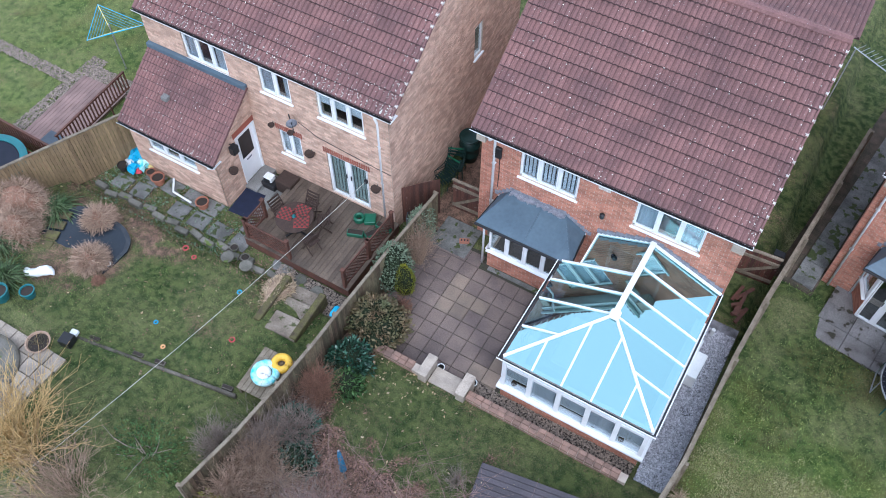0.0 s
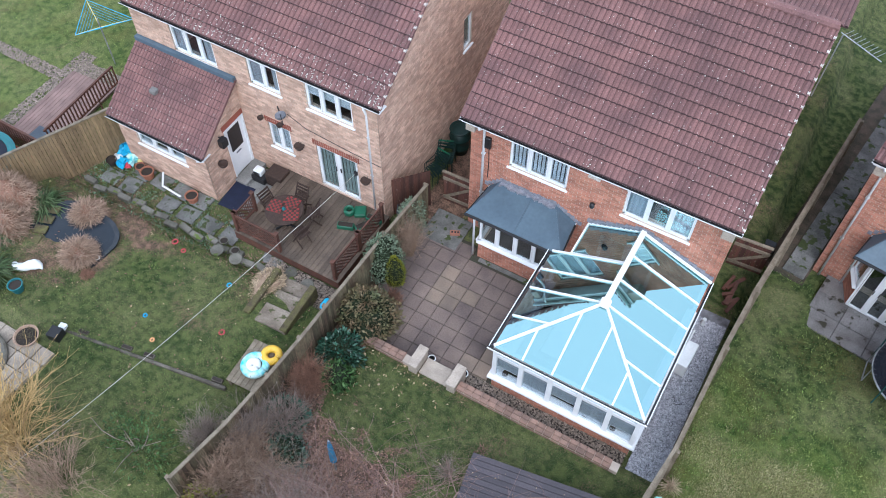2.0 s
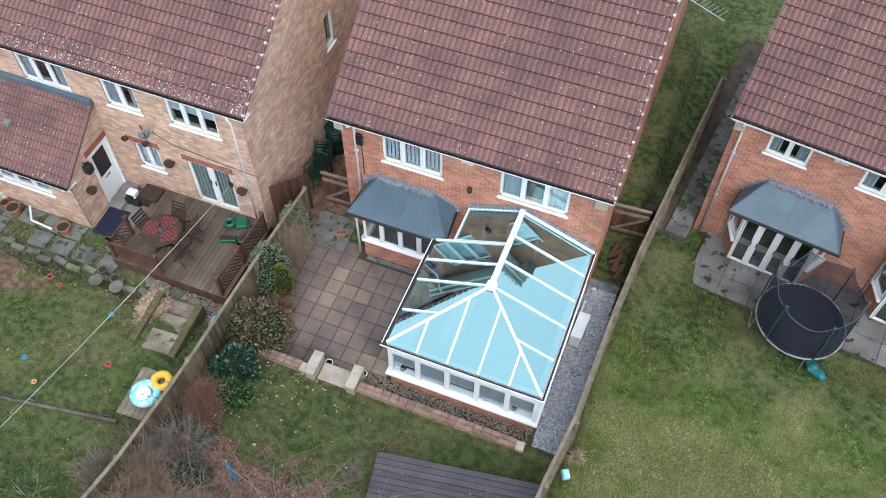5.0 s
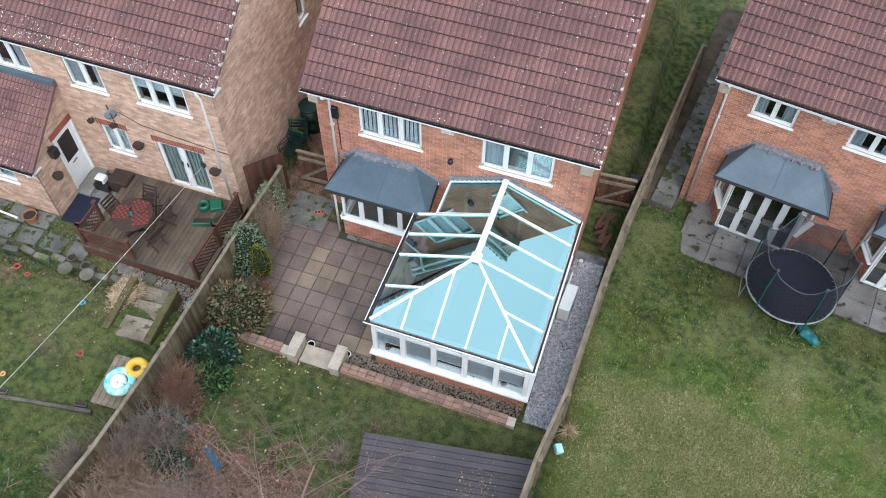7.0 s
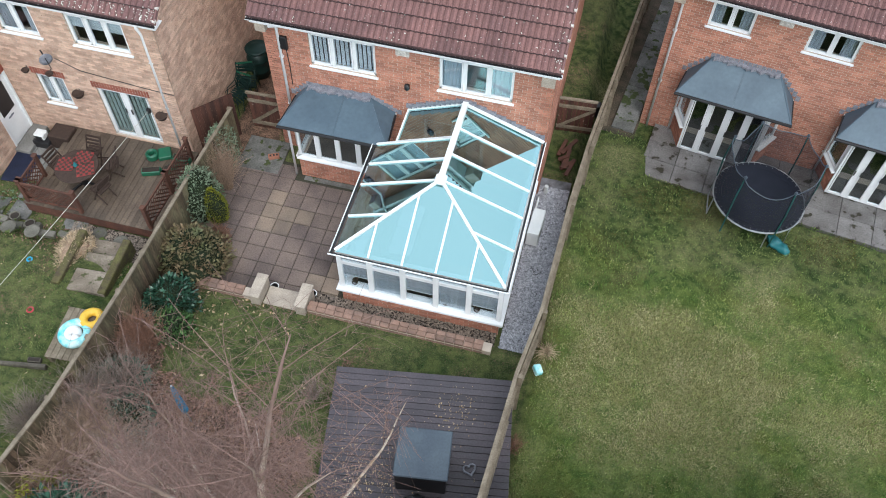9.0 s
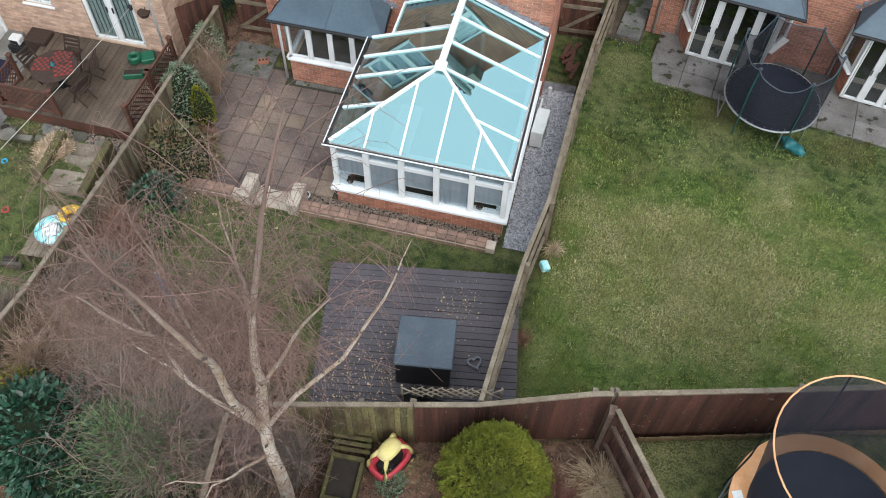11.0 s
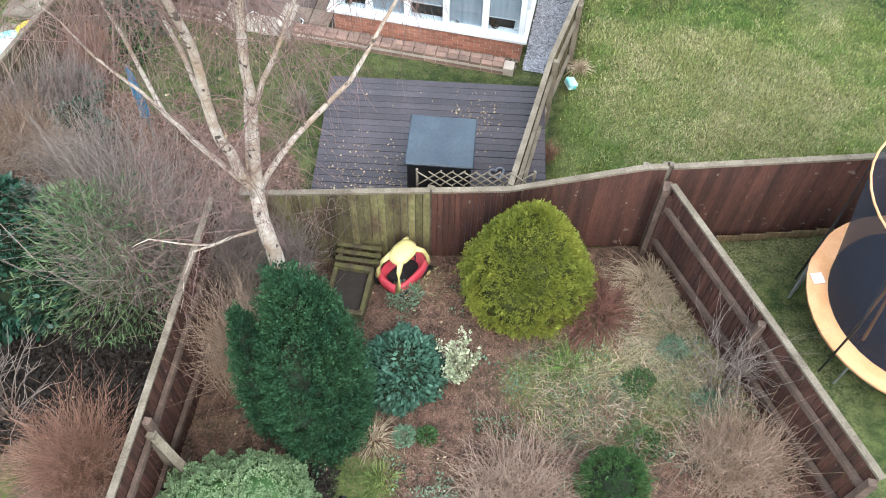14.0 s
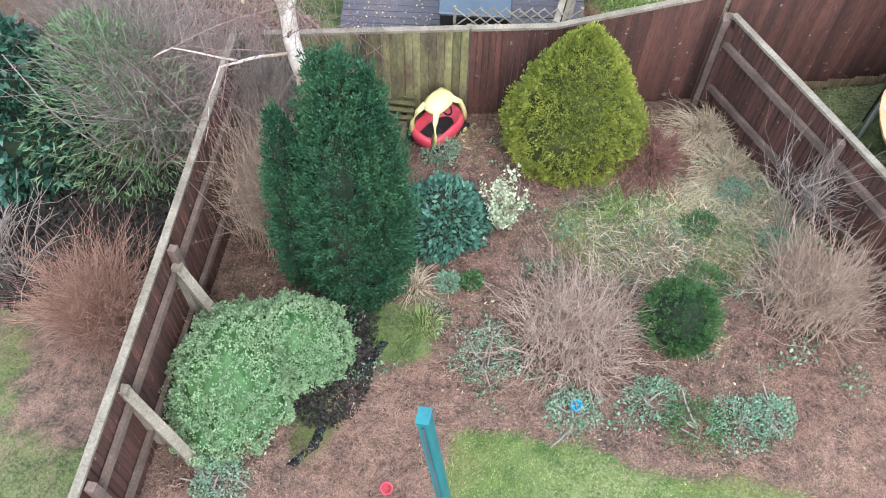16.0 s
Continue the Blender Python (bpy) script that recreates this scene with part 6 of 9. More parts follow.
T["aqua"] = mat("aqua_inflatable_vinyl", (0.05, 0.55, 0.60), (0.6, 0.8, 0.8), 0.35, 6, 30, 0.1, 0.05)
T["sun_yellow"] = mat("golden_yellow_vinyl", (0.78, 0.50, 0.06), (0.70, 0.42, 0.05), 0.35, 6, 30, 0.1, 0.05)
T["white"] = mat("white_plastic", (0.78, 0.79, 0.78), (0.7, 0.72, 0.72), 0.45, 3, 30, 0.06, 0.05)
T["terra"] = mat("terracotta", (0.36, 0.15, 0.09), (0.27, 0.11, 0.07), 0.85, 5, 40, 0.2, 0.2)
T["bin"] = mat("dark_green_plastic", (0.006, 0.028, 0.024), None, 0.5, 3, 30, 0.1, 0.05)
T["green"] = mat("green_plastic", (0.015, 0.12, 0.065), (0.015, 0.095, 0.055), 0.45, 3, 30, 0.1, 0.05)
T["lid"] = mat("grey_painted_lid", (0.065, 0.085, 0.105), (0.05, 0.065, 0.085), 0.35, 2, 25, 0.15, 0.1)
T["gravel"] = mat("grey_gravel", (0.50, 0.50, 0.53), (0.33, 0.33, 0.36), 0.9, 8, 60, 0.2, 0.3, "island", 0.4)
T["pebble"] = mat("brown_pebble", (0.25, 0.20, 0.16), (0.17, 0.14, 0.115), 0.9, 8, 60, 0.2, 0.3, "island", 0.45)
T["soil"] = mat("wet_soil", (0.035, 0.026, 0.02), None, 0.8, 8, 60, 0.3, 0.5)
T["check"] = mat("red_checked_cloth", (0.25, 0.04, 0.036), (0.18, 0.032, 0.032), 0.9, 18, 60, 0.2, 0.1)
T["liner"] = mat("black_pond_liner", (0.02, 0.024, 0.03), (0.03, 0.034, 0.04), 0.25, 3, 30, 0.2, 0.1)
T["pond"] = mat("dark_pond_water", (0.012, 0.018, 0.026), (0.018, 0.024, 0.032), 0.06, 2, 30, 0.2, 0.02)
T["stone"] = mat("weathered_stone", (0.17, 0.158, 0.135), (0.105, 0.10, 0.08), 0.92, 3, 40, 0.25, 0.4, "object", 0.2, specks=(0.09, 0.12, 0.03), speck_scale=5, speck_at=0.6)
T["sleeper"] = mat("grey_old_sleeper", (0.14, 0.125, 0.10), (0.06, 0.052, 0.04), 0.9, 3, 30, 0.3, 0.4)
T["moss"] = mat("mossy_timber", (0.12, 0.112, 0.042), (0.075, 0.058, 0.036), 0.95, 5, 30, 0.3, 0.4)
T["net"] = mat("black_net_edge", (0.02, 0.022, 0.03), None, 0.7)
T["wicker"] = mat("brown_wicker", (0.055, 0.034, 0.026), None, 0.8, 10, 50, 0.3, 0.4)
T["rope"] = mat("pale_rope", (0.62, 0.60, 0.55), None, 0.8)


def net_mat(cover=0.68):
    m = bpy.data.materials.new("safety_net")
    m.use_nodes = True
    n, l = m.node_tree.nodes, m.node_tree.links
    b, c, x = n["Principled BSDF"], n.new("ShaderNodeBsdfTransparent"), n.new("ShaderNodeMixShader")
    b.inputs["Base Color"].default_value, b.inputs["Roughness"].default_value = (0.012, 0.014, 0.025, 1), 0.8
    x.inputs[0].default_value = cover
    l.new(c.outputs[0], x.inputs[1])
    l.new(b.outputs[0], x.inputs[2])
    l.new(x.outputs[0], n["Material Output"].inputs["Surface"])
    return m


T["mesh"] = net_mat()
T["step"] = mat("worn_step_stone", (0.27, 0.225, 0.18), (0.15, 0.12, 0.09), 0.92, 2.2, 30, 0.3, 0.3, "object", 0.12, specks=(0.07, 0.075, 0.03), speck_scale=5, speck_at=0.62)
T["thin_net"] = net_mat(0.62)
T["pole_green"] = mat("dark_green_foam", (0.012, 0.085, 0.075), (0.01, 0.06, 0.055), 0.7, 4, 40, 0.15, 0.1)


def ring(r, z, thick, sides=36, cut=1.0, cx=0.0, cy=0.0):
    return tube([(cx + r * math.cos(2 * math.pi * cut * k / sides), cy + r * math.sin(2 * math.pi * cut * k / sides), z) for k in range(sides + 1)], thick, 8)


def annulus(r0, r1, z, h, sides=40):
    bm = bmesh.new()
    rows = [[bm.verts.new((r * math.cos(2 * math.pi * k / sides), r * math.sin(2 * math.pi * k / sides), zz)) for k in range(sides)] for r, zz in ((r0, z), (r0, z + h), ((r0 + r1) / 2, z + h * 1.3), (r1, z + h), (r1, z))]
    rows.append(rows[0])
    for a, b in zip(rows, rows[1:]):
        for k in range(sides):
            bm.faces.new((a[k], b[k], b[(k + 1) % sides], a[(k + 1) % sides]))
    return bm


# ride-on toy car
car = thing("toy_car", pose(5.05, -10.55, 0.91, 0, 0, 62), "red and yellow ride-on plastic toy car, faded and empty", "toy car")
def oval(a, b, z, n=28, p=0.62, dx=0.0):
    return [(dx + a * math.copysign(abs(math.cos(t)) ** p, math.cos(t)), b * math.copysign(abs(math.sin(t)) ** p, math.sin(t)), z) for t in [2 * math.pi * k / n for k in range(n)]]


def loft(rings, close=True):
    bm = bmesh.new()
    rows = [[bm.verts.new(p) for p in r] for r in rings]
    for p, q in zip(rows, rows[1:]):
        for k in range(len(p)):
            bm.faces.new((p[k], p[(k + 1) % len(p)], q[(k + 1) % len(p)], q[k]))
    if close:
        bm.faces.new(rows[-1])
    bm.faces.new(rows[0][::-1])
    return bm


part("body", loft([oval(0.34, 0.21, 0.07), oval(0.39, 0.25, 0.12), oval(0.415, 0.275, 0.24), oval(0.405, 0.265, 0.31), oval(0.37, 0.235, 0.345), oval(0.33, 0.20, 0.335), oval(0.30, 0.17, 0.14)]), T["red"], car, "faded red lower body", True)
for sx in (-1, 1):
    for sy in (-1, 1):
        part("pillar", tube([(sx * 0.345, sy * 0.205, 0.27), (sx * 0.325, sy * 0.20, 0.46), (sx * 0.27, sy * 0.165, 0.64), (sx * 0.16, sy * 0.10, 0.75)], [0.046, 0.032, 0.036, 0.05], 10), T["yellow"], car, smooth=True)
part("roof", loft([oval(0.225, 0.155, 0.70, 28, 0.75), oval(0.24, 0.165, 0.735, 28, 0.75), oval(0.225, 0.155, 0.78, 28, 0.8), oval(0.16, 0.11, 0.82, 28, 0.9), oval(0.06, 0.04, 0.835, 28, 1)]), T["yellow"], car, "yellow domed roof", True)
part("seat", box(-0.25, 0.0, -0.15, 0.15, 0.14, 0.22, 0.03), M["black"], car)
part("footwell", lathe([(0.02, 0.145), (0.165, 0.145), (0.165, 0.155), (0.02, 0.155)], 20), M["black"], car).scale = (1.75, 1.0, 1)
part("steering_wheel", tube([(0.17 + 0.02 * math.sin(a), 0.1 * math.cos(a), 0.45 + 0.09 * math.sin(a)) for a in [k * math.pi / 6 for k in range(13)]], 0.014, 6), M["black"], car)
for x, y in ((-0.27, -0.24), (-0.27, 0.24), (0.28, -0.22), (0.28, 0.22)):
    w = part("wheel", tube([(x, y - 0.05, 0.11), (x, y + 0.05, 0.11)], 0.11, 14), M["black"], car)
    part("hub", tube([(x, y - 0.056, 0.11), (x, y + 0.056, 0.11)], 0.045, 10), T["yellow"], w)


def trampoline(x, y, z, r, height, pad, label, foot, net_h, posts, net_top=None, turn=0.0):
    t = thing("trampoline", pose(x, y, z, 0, 0, turn), label, "trampoline", "trampolines")
    part("jumping_mat", lathe([(0.02, height), (r * 0.82, height), (r * 0.82, height + 0.012), (0.02, height + 0.012)], 40), T["navy"], t, "dark woven jumping mat")
    part("rim", ring(r, height - 0.01, 0.025), T["steel"], t)
    if pad:
        part("pad", annulus(r * 0.83, r * 1.02, height, 0.03), T["orange"], t, "orange padded edge")
        for q in (0.145, 0.195):
            part("logo", annulus(r * q, r * (q + 0.008), height + 0.013, 0.003), T["lid"], t, "grey ring-shaped mark")
    else:
        part("pad", annulus(r * 0.825, r * 0.985, height - 0.004, 0.016), T["navy"], t)
        for k in range(44):
            a = 2 * math.pi * k / 44
            part("spring", bar((r * 0.93 * math.cos(a), r * 0.93 * math.sin(a), height + 0.016), (r * math.cos(a), r * math.sin(a), height + 0.018), 0.008), T["steel"], t)
    for k in range(foot):
        a = 2 * math.pi * (k + 0.5) / foot
        da = 0.28
        pts = [(r * math.cos(a - da), r * math.sin(a - da), height), (r * 1.02 * math.cos(a - da), r * 1.02 * math.sin(a - da), 0.03), (r * 1.02 * math.cos(a + da), r * 1.02 * math.sin(a + da), 0.03), (r * math.cos(a + da), r * math.sin(a + da), height)]
        part("leg", tube(pts, 0.02, 8), T["steel"], t)
    for k in range(posts):
        a = 2 * math.pi * k / posts + 0.3
        ex = 1.0
        part("net_pole", tube([(r * 1.03 * math.cos(a), r * 1.03 * math.sin(a), 0.3), (r * 1.04 * math.cos(a), r * 1.04 * math.sin(a), height + net_h)], 0.022, 8), T["orange"] if pad else M["black"], t, "padded net pole")
    return t


# trampoline on the side lawn, its net sagging on bent poles
tr1 = trampoline(11.72, 1.12, -0.35, 1.18, 0.72, False, "round dark trampoline with a slack black net", 3, 1.2, 0)
POLES = (0.0, 0.91, 1.95, 2.77, 4.0, 5.11)
for k, a in enumerate(POLES):
    up = part("net_pole", tube([(1.2 * math.cos(a), 1.2 * math.sin(a), 0.1), (1.2 * math.cos(a), 1.2 * math.sin(a), 0.72), (1.22 * math.cos(a), 1.22 * math.sin(a), 1.5), (1.16 * math.cos(a), 1.16 * math.sin(a), 2.3)], 0.02, 8), T["pole_green"], tr1, "dark green padded net pole")
    part("cap", lathe([(0.002, 2.36), (0.03, 2.35), (0.045, 2.31), (0.03, 2.27), (0.002, 2.26)], 10), T["lid"], up, "grey pole cap").matrix_local = Matrix.Translation((1.16 * math.cos(a), 1.16 * math.sin(a), 0))
for k, a0 in enumerate(POLES):
    a1 = POLES[(k + 1) % 6] + (2 * math.pi if k == 5 else 0)
    drop = 0.35 if k in (2, 4) else 0.12
    bm = bmesh.new()
    rows = []
    for i in range(11):
        f = i / 10
        a = a0 + (a1 - a0) * f
        top = 2.28 - drop * math.sin(math.pi * f) ** 0.7
        inn = 0.10 * math.sin(math.pi * f)
        rows.append([bm.verts.new(((1.17 - inn * u + 0.02 * math.sin(9 * f + 4 * u + k)) * math.cos(a), (1.17 - inn * u + 0.02 * math.sin(9 * f + 4 * u + k)) * math.sin(a), 0.74 + (top - 0.74) * u)) for u in (0, 0.33, 0.66, 1)])
    for p, q in zip(rows, rows[1:]):
        for u in range(3):
            bm.faces.new((p[u], q[u], q[u + 1], p[u + 1]))
    tops = [tuple(r[3].co) for r in rows]
    part("net", bm, T["thin_net"], tr1, "slack black safety net")
    part("net_rod", tube(tops, 0.013, 6), T["lid"], tr1, "bent grey rod along the net's top")
cover = thing("rain_cover", pose(12.4, 0.08, land(12.4, 0.08) - 0.03, 0, 0, -42), "crumpled teal plastic cover on the grass", "cover")
bm = bmesh.new()
bmesh.ops.create_icosphere(bm, subdivisions=3, radius=1.0, matrix=Matrix.Diagonal((0.38, 0.16, 0.15, 1)))
for v in bm.verts:
    v.co += Vector((noise.noise(v.co * 7), noise.noise(v.co * 7 + Vector((5, 0, 0))), noise.noise(v.co * 7 + Vector((0, 5, 0))))) * 0.09
    v.co.z = max(v.co.z + 0.08, 0.0)
part("sheet", bm, T["teal"], cover, smooth=True)

# trampoline with the orange pad
tr2 = trampoline(12.1, -10.42, 1.85, 1.46, 0.72, True, "large trampoline with orange pad and black safety net", 4, 1.0, 0, turn=20)
LEAN = Matrix.Rotation(radians(-20), 3, "Z") @ Vector((0.0, 0.37, 0.0))
bm = bmesh.new()
rows = []
for k in range(40):
    a = 2 * math.pi * k / 40
    rows.append([bm.verts.new((r * math.cos(a) + q * LEAN.x, r * math.sin(a) + q * LEAN.y, z)) for r, z, q in ((1.2, 0.75, 0.0), (1.25, 1.25, 0.25), (1.30, 1.8, 0.6), (1.355, 2.48, 1.0))])
for p, q in zip(rows, rows[1:] + rows[:1]):
    for j in range(3):
        bm.faces.new((p[j], q[j], q[j + 1], p[j + 1]))
part("net", bm, T["mesh"], tr2, "black safety net")
part("net_hoop", ring(1.36, 2.49, 0.015, 40, cx=LEAN.x, cy=LEAN.y), T["orange"], tr2, "orange sleeved top ring of the net")
for k in range(6):
    a = math.radians(20 + 60 * k)
    part("net_pole", tube([(1.5 * math.cos(a), 1.5 * math.sin(a), 0.12), (1.48 * math.cos(a), 1.48 * math.sin(a), 1.5), (1.36 * math.cos(a) + LEAN.x, 1.36 * math.sin(a) + LEAN.y, 2.49)], 0.016, 8), M["black"], tr2, "thin dark net pole")
inv2 = tr2.matrix_world.inverted()
for x, y in ((11.21, -11.01), (11.31, -11.12)):
    part("strap", tube([inv2 @ Vector((11.13, -11.02, 4.34)), inv2 @ Vector((x, y, 2.62))], 0.022, 6), T["orange"], tr2, "orange entrance strap")
for k in range(28):
    a = 2 * math.pi * k / 28
    if k % 14 not in (0, 13):
        part("logo", bar((0.225 * math.cos(a), 0.225 * math.sin(a), 0.735), (0.275 * math.cos(a), 0.275 * math.sin(a), 0.735), 0.022, 0.004), T["rope"], tr2)
part("label_tag", box(-1.3, -1.14, 0.5, 0.66, 0.765, 0.772), T["white"], tr2)

# hot tub, or storage chest, on the deck
chest = thing("storage_chest", pose(4.705, -9.045, 0.998, 0, 0, 8.0), "square black chest with flat grey lid on the deck", "chest")
part("body", box(0.03, 1.05, 0.03, 1.0, 0.0, 0.80, 0.02), M["black"], chest)
part("lid", box(0, 1.09, 0, 1.04, 0.80, 0.86, 0.02), T["lid"], chest, "flat blue-grey lid")
cov = thing("barbecue_cover", pose(5.35, -9.3, 0.998), "crumpled black cover heaped beside the chest", "cover")
bm = bmesh.new()
bmesh.ops.create_icosphere(bm, subdivisions=3, radius=1.0, matrix=Matrix.Translation((0, 0, 0.2)) @ Matrix.Diagonal((0.42, 0.18, 0.36, 1)))
for v in bm.verts:
    v.co += Vector((noise.noise(v.co * 6), noise.noise(v.co * 6 + Vector((5, 0, 0))), noise.noise(v.co * 6 + Vector((0, 5, 0))))) * 0.1
    v.co.z = max(v.co.z, 0.0)
part("sheet", bm, M["black"], cov)
lat = thing("trellis_panel", pose(5.1, -9.82, 0.99, 0, 0, 12), "weathered grey lattice trellis above the fence", "trellis")
for k in range(9):
    a = k * 0.17
    for s in (1, -1):
        x0, x1 = (a, a + 0.36) if s > 0 else (a + 0.36, a)
        part("lath", bar((x0, 0.012 * s, 1.38), (x1, 0.012 * s, 1.72), 0.022, 0.01), M["rail"], lat)
part("batten", bar((0.0, 0.03, 0.0), (0.0, 0.03, 1.72), 0.035), M["rail"], lat)
part("batten", bar((1.7, 0.03, 0.0), (1.7, 0.03, 1.72), 0.035), M["rail"], lat)
heart = thing("heart_ornament", pose(6.1, -8.25, 1.0, 0, 0, 30), "small grey wicker heart lying on the deck", "ornament")
part("heart", tube([(0.13 * 16 * math.sin(a) ** 3 / 16, (0.13 * (13 * math.cos(a) - 5 * math.cos(2 * a) - 2 * math.cos(3 * a) - math.cos(4 * a))) / 16, 0.03) for a in [2 * math.pi * k / 24 for k in range(25)]], 0.025, 6), M["lead_edge"], heart)

# bottom garden's small things
post = thing("teal_post", pose(6.45, -16.35, 1.9, 0, -5.5, 0), "tall teal metal post beside the lawn", "post")
part("post", bar((0, 0, 0), (0, 0, 3.05), 0.085, 0.11), T["teal"], post)
part("cap", bar((0, 0, 3.05), (0, 0, 3.08), 0.10, 0.13), T["teal"], post)
part("groove", bar((0.0, -0.066, 0), (0.0, -0.066, 3.0), 0.02, 0.008), T["lid"], post)
for x, y, k in ((5.68, -16.04, "red"), (7.44, -14.78, "sky")):
    toy = thing("toy_bucket", pose(x, y, land(x, y) - 0.04, 8, 5, 20), "small faded plastic bucket lying in the grass", "bucket")
    part("bucket", lathe([(0.045, 0.0), (0.065, 0.11), (0.055, 0.11), (0.04, 0.02)], 14), T[k], toy, smooth=False)
edge = thing("bed_edging", pose(5.1, -14.4, land(5.1, -14.4)), "black plastic lawn edging coming loose", "edging")
pts = [(5.2, -14.25), (5.1, -14.55), (4.95, -15.0), (4.82, -15.35), (4.78, -15.7), (4.6, -15.95)]
bm = bmesh.new()
rows = []
for k in range(31):
    q = k / 30 * (len(pts) - 1)
    i = min(int(q), len(pts) - 2)
    x, y = pts[i][0] + (pts[i + 1][0] - pts[i][0]) * (q - i), pts[i][1] + (pts[i + 1][1] - pts[i][1]) * (q - i)
    zz, wob = land(x, y) - land(5.1, -14.4), 0.035 * noise.noise((k * 0.7, 0, 1))
    rows.append([bm.verts.new((x - 5.1 + dx + wob, y + 14.4, zz + h + wob)) for dx, h in ((-0.075, -0.1), (-0.05, -0.05), (0.0, -0.02 + 0.5 * wob), (0.045, -0.045), (0.07, -0.1))])
for p, q in zip(rows, rows[1:]):
    for k in range(4):
        bm.faces.new((p[k], q[k], q[k + 1], p[k + 1]))
bmesh.ops.solidify(bm, geom=bm.faces[:], thickness=0.012)
part("strip", bm, T["liner"], edge)
scatter("wet_earth", T["soil"], "dark wet soil and rotting leaves under the bush", spots_in(5200, 96, 4.0, 5.3, -16.0, -13.9, lambda x, y, r: blob(x, y, 4.75, -14.75, 0.42, 0.85) > r.uniform(0.25, 0.9)), 0.06, 96, True, 1.5, "soil")
scatter("moss", P["blade_moss"], "moss between bush and edging", spots_in(2600, 97, 4.0, 5.6, -16.2, -13.8, lambda x, y, r: max(blob(x, y, 5.35, -14.1, 0.4, 0.45), blob(x, y, 4.7, -15.4, 0.3, 0.5)) > r.uniform(0.3, 0.9)), 0.04, 97, False, 4, "moss")
planter = thing("wooden_planter", pose(4.05, -11.55, land(4.2, -11.2) - 0.02, 0, 0, 3), "mossy timber raised bed in the corner", "planter")
for d in ((0, 0.62, 0, 0.08, 0, 0.3), (0, 0.62, 0.78, 0.86, 0, 0.3), (0, 0.07, 0.08, 0.78, 0, 0.28), (0.55, 0.62, 0.08, 0.78, 0, 0.28)):
    part("plank", box(*d, 0.01), T["moss"], planter)
part("earth", box(0.07, 0.55, 0.08, 0.78, 0, 0.2), T["soil"], planter)
pal = thing("pallet", pose(3.98, -10.62, land(4.2, -10.7) - 0.02, 0, 0, 4), "old grey pallet leaning by the fence", "pallet")
for k in range(4):
    part("slat", box(0, 0.7, k * 0.1, k * 0.1 + 0.07, 0.3 + k * 0.04, 0.33 + k * 0.04, 0.004), T["moss"], pal)
for x in (0.03, 0.6):
    part("bearer", box(x, x + 0.07, 0.0, 0.42, 0.0, 0.31), T["moss"], pal)
log = thing("cut_log", pose(3.35, -12.0, land(3.35, -12.0) - 0.03, 0, 0, 60), "short pale cut log", "log")
part("log", tube([(0, 0, 0.15), (0.45, 0, 0.22)], [0.13, 0.12], 12), M["fence_tan"], log)
for y, dx in ((-14.35, 0.0), (-15.9, 0.12)):
    b = thing("fence_brace", pose(2.95 + dx, y, land(3.4, y) - 0.1), "grey timber prop bracing the fence", "fence brace", "fence braces")
    part("prop", bar((0.0, 0, 1.35), (0.62, -0.25, 0.05), 0.11, 0.09), M["rail"], b)
    part("stub", bar((0.0, 0, 0.0), (0.0, 0, 1.42), 0.10, 0.10), M["rail"], b)
corner = thing("corner_post", pose(8.60, -9.47, land(8.6, -9.7) - 0.1), "mossy timber corner post where three fences meet", "post")
part("post", bar((0, 0, 0), (0, 0, 1.62), 0.12, 0.12), M["fence_rail"], corner)
part("backing_post", bar((0.09, -0.1, 0), (0.09, -0.1, 1.5), 0.13, 0.13), M["fence"], corner)

# gravel boards and trellis strip under the stained fence
for k in range(14):
    x = 8.9 + k * 0.36
    g = thing("lattice_strip", pose(x, back_y(x) - 0.12, land(x, back_y(x) - 0.14) - 0.04, 0, 0, 13), "pale mossy slatted strip at the foot of the fence", "lattice", "lattice strips")
    part("strip", box(0, 0.366, -0.012, 0.0, 0.0, 0.13), M["rail"], g)
    for q in range(8):
        part("slat", bar((0.01 + q * 0.046, -0.025, 0.0), (0.022 + q * 0.046, -0.015, 0.15), 0.03, 0.02), M["fence_tan"], g)

# ---- garden behind the conservatory ----
par = thing("garden_parasol", pose(0.03, -8.6, land(0.03, -8.6) - 0.05), "closed faded blue garden parasol on a pole", "parasol")
part("pole", tube([(0, 0, 0), (0, 0, 1.75)], 0.02, 8), T["steel"], par)
part("canopy", lathe([(0.03, 0.55), (0.085, 0.6), (0.075, 1.0), (0.06, 1.4), (0.03, 1.7)], 10), T["lid_blue"], par, "furled blue canopy")
shrub("silver_shrub", -2.35, -1.25, 0.36, 0.6, 1.6, "egg", P["sage"], "silvery variegated climber over the fence", 1700, 0.08, 2.2, 101, 0.4, 2, 0.8, core=False, depth=0.6)
shrub("silver_shrub", -2.3, -2.8, 0.5, 0.62, 1.75, "egg", P["sage"], "silvery variegated shrub beside the patio", 2300, 0.08, 2.2, 103, 0.35, 2, 0.8)
shrub("yellow_conifer", -1.82, -2.95, 0.28, 0.28, 1.3, "egg", P["yellow"], "small upright yellow conifer", 1700, 0.06, 2.4, 105, 0.15, 2, 0.5, "conifer", up=1.2)
shrub("mixed_shrub", -1.75, -4.5, 0.85, 0.75, 1.55, "egg", P["olive"], "large shrub with mottled olive and brown leaves", 3600, 0.11, 2.0, 107, 0.35, 1.6, 0.9, depth=0.45)
shrub("laurel_bush", -1.7, -5.9, 0.55, 0.6, 0.85, "dome", P["laurel"], "dark green glossy evergreen bush", 1500, 0.13, 2.6, 109, 0.35, 2, 0.7)
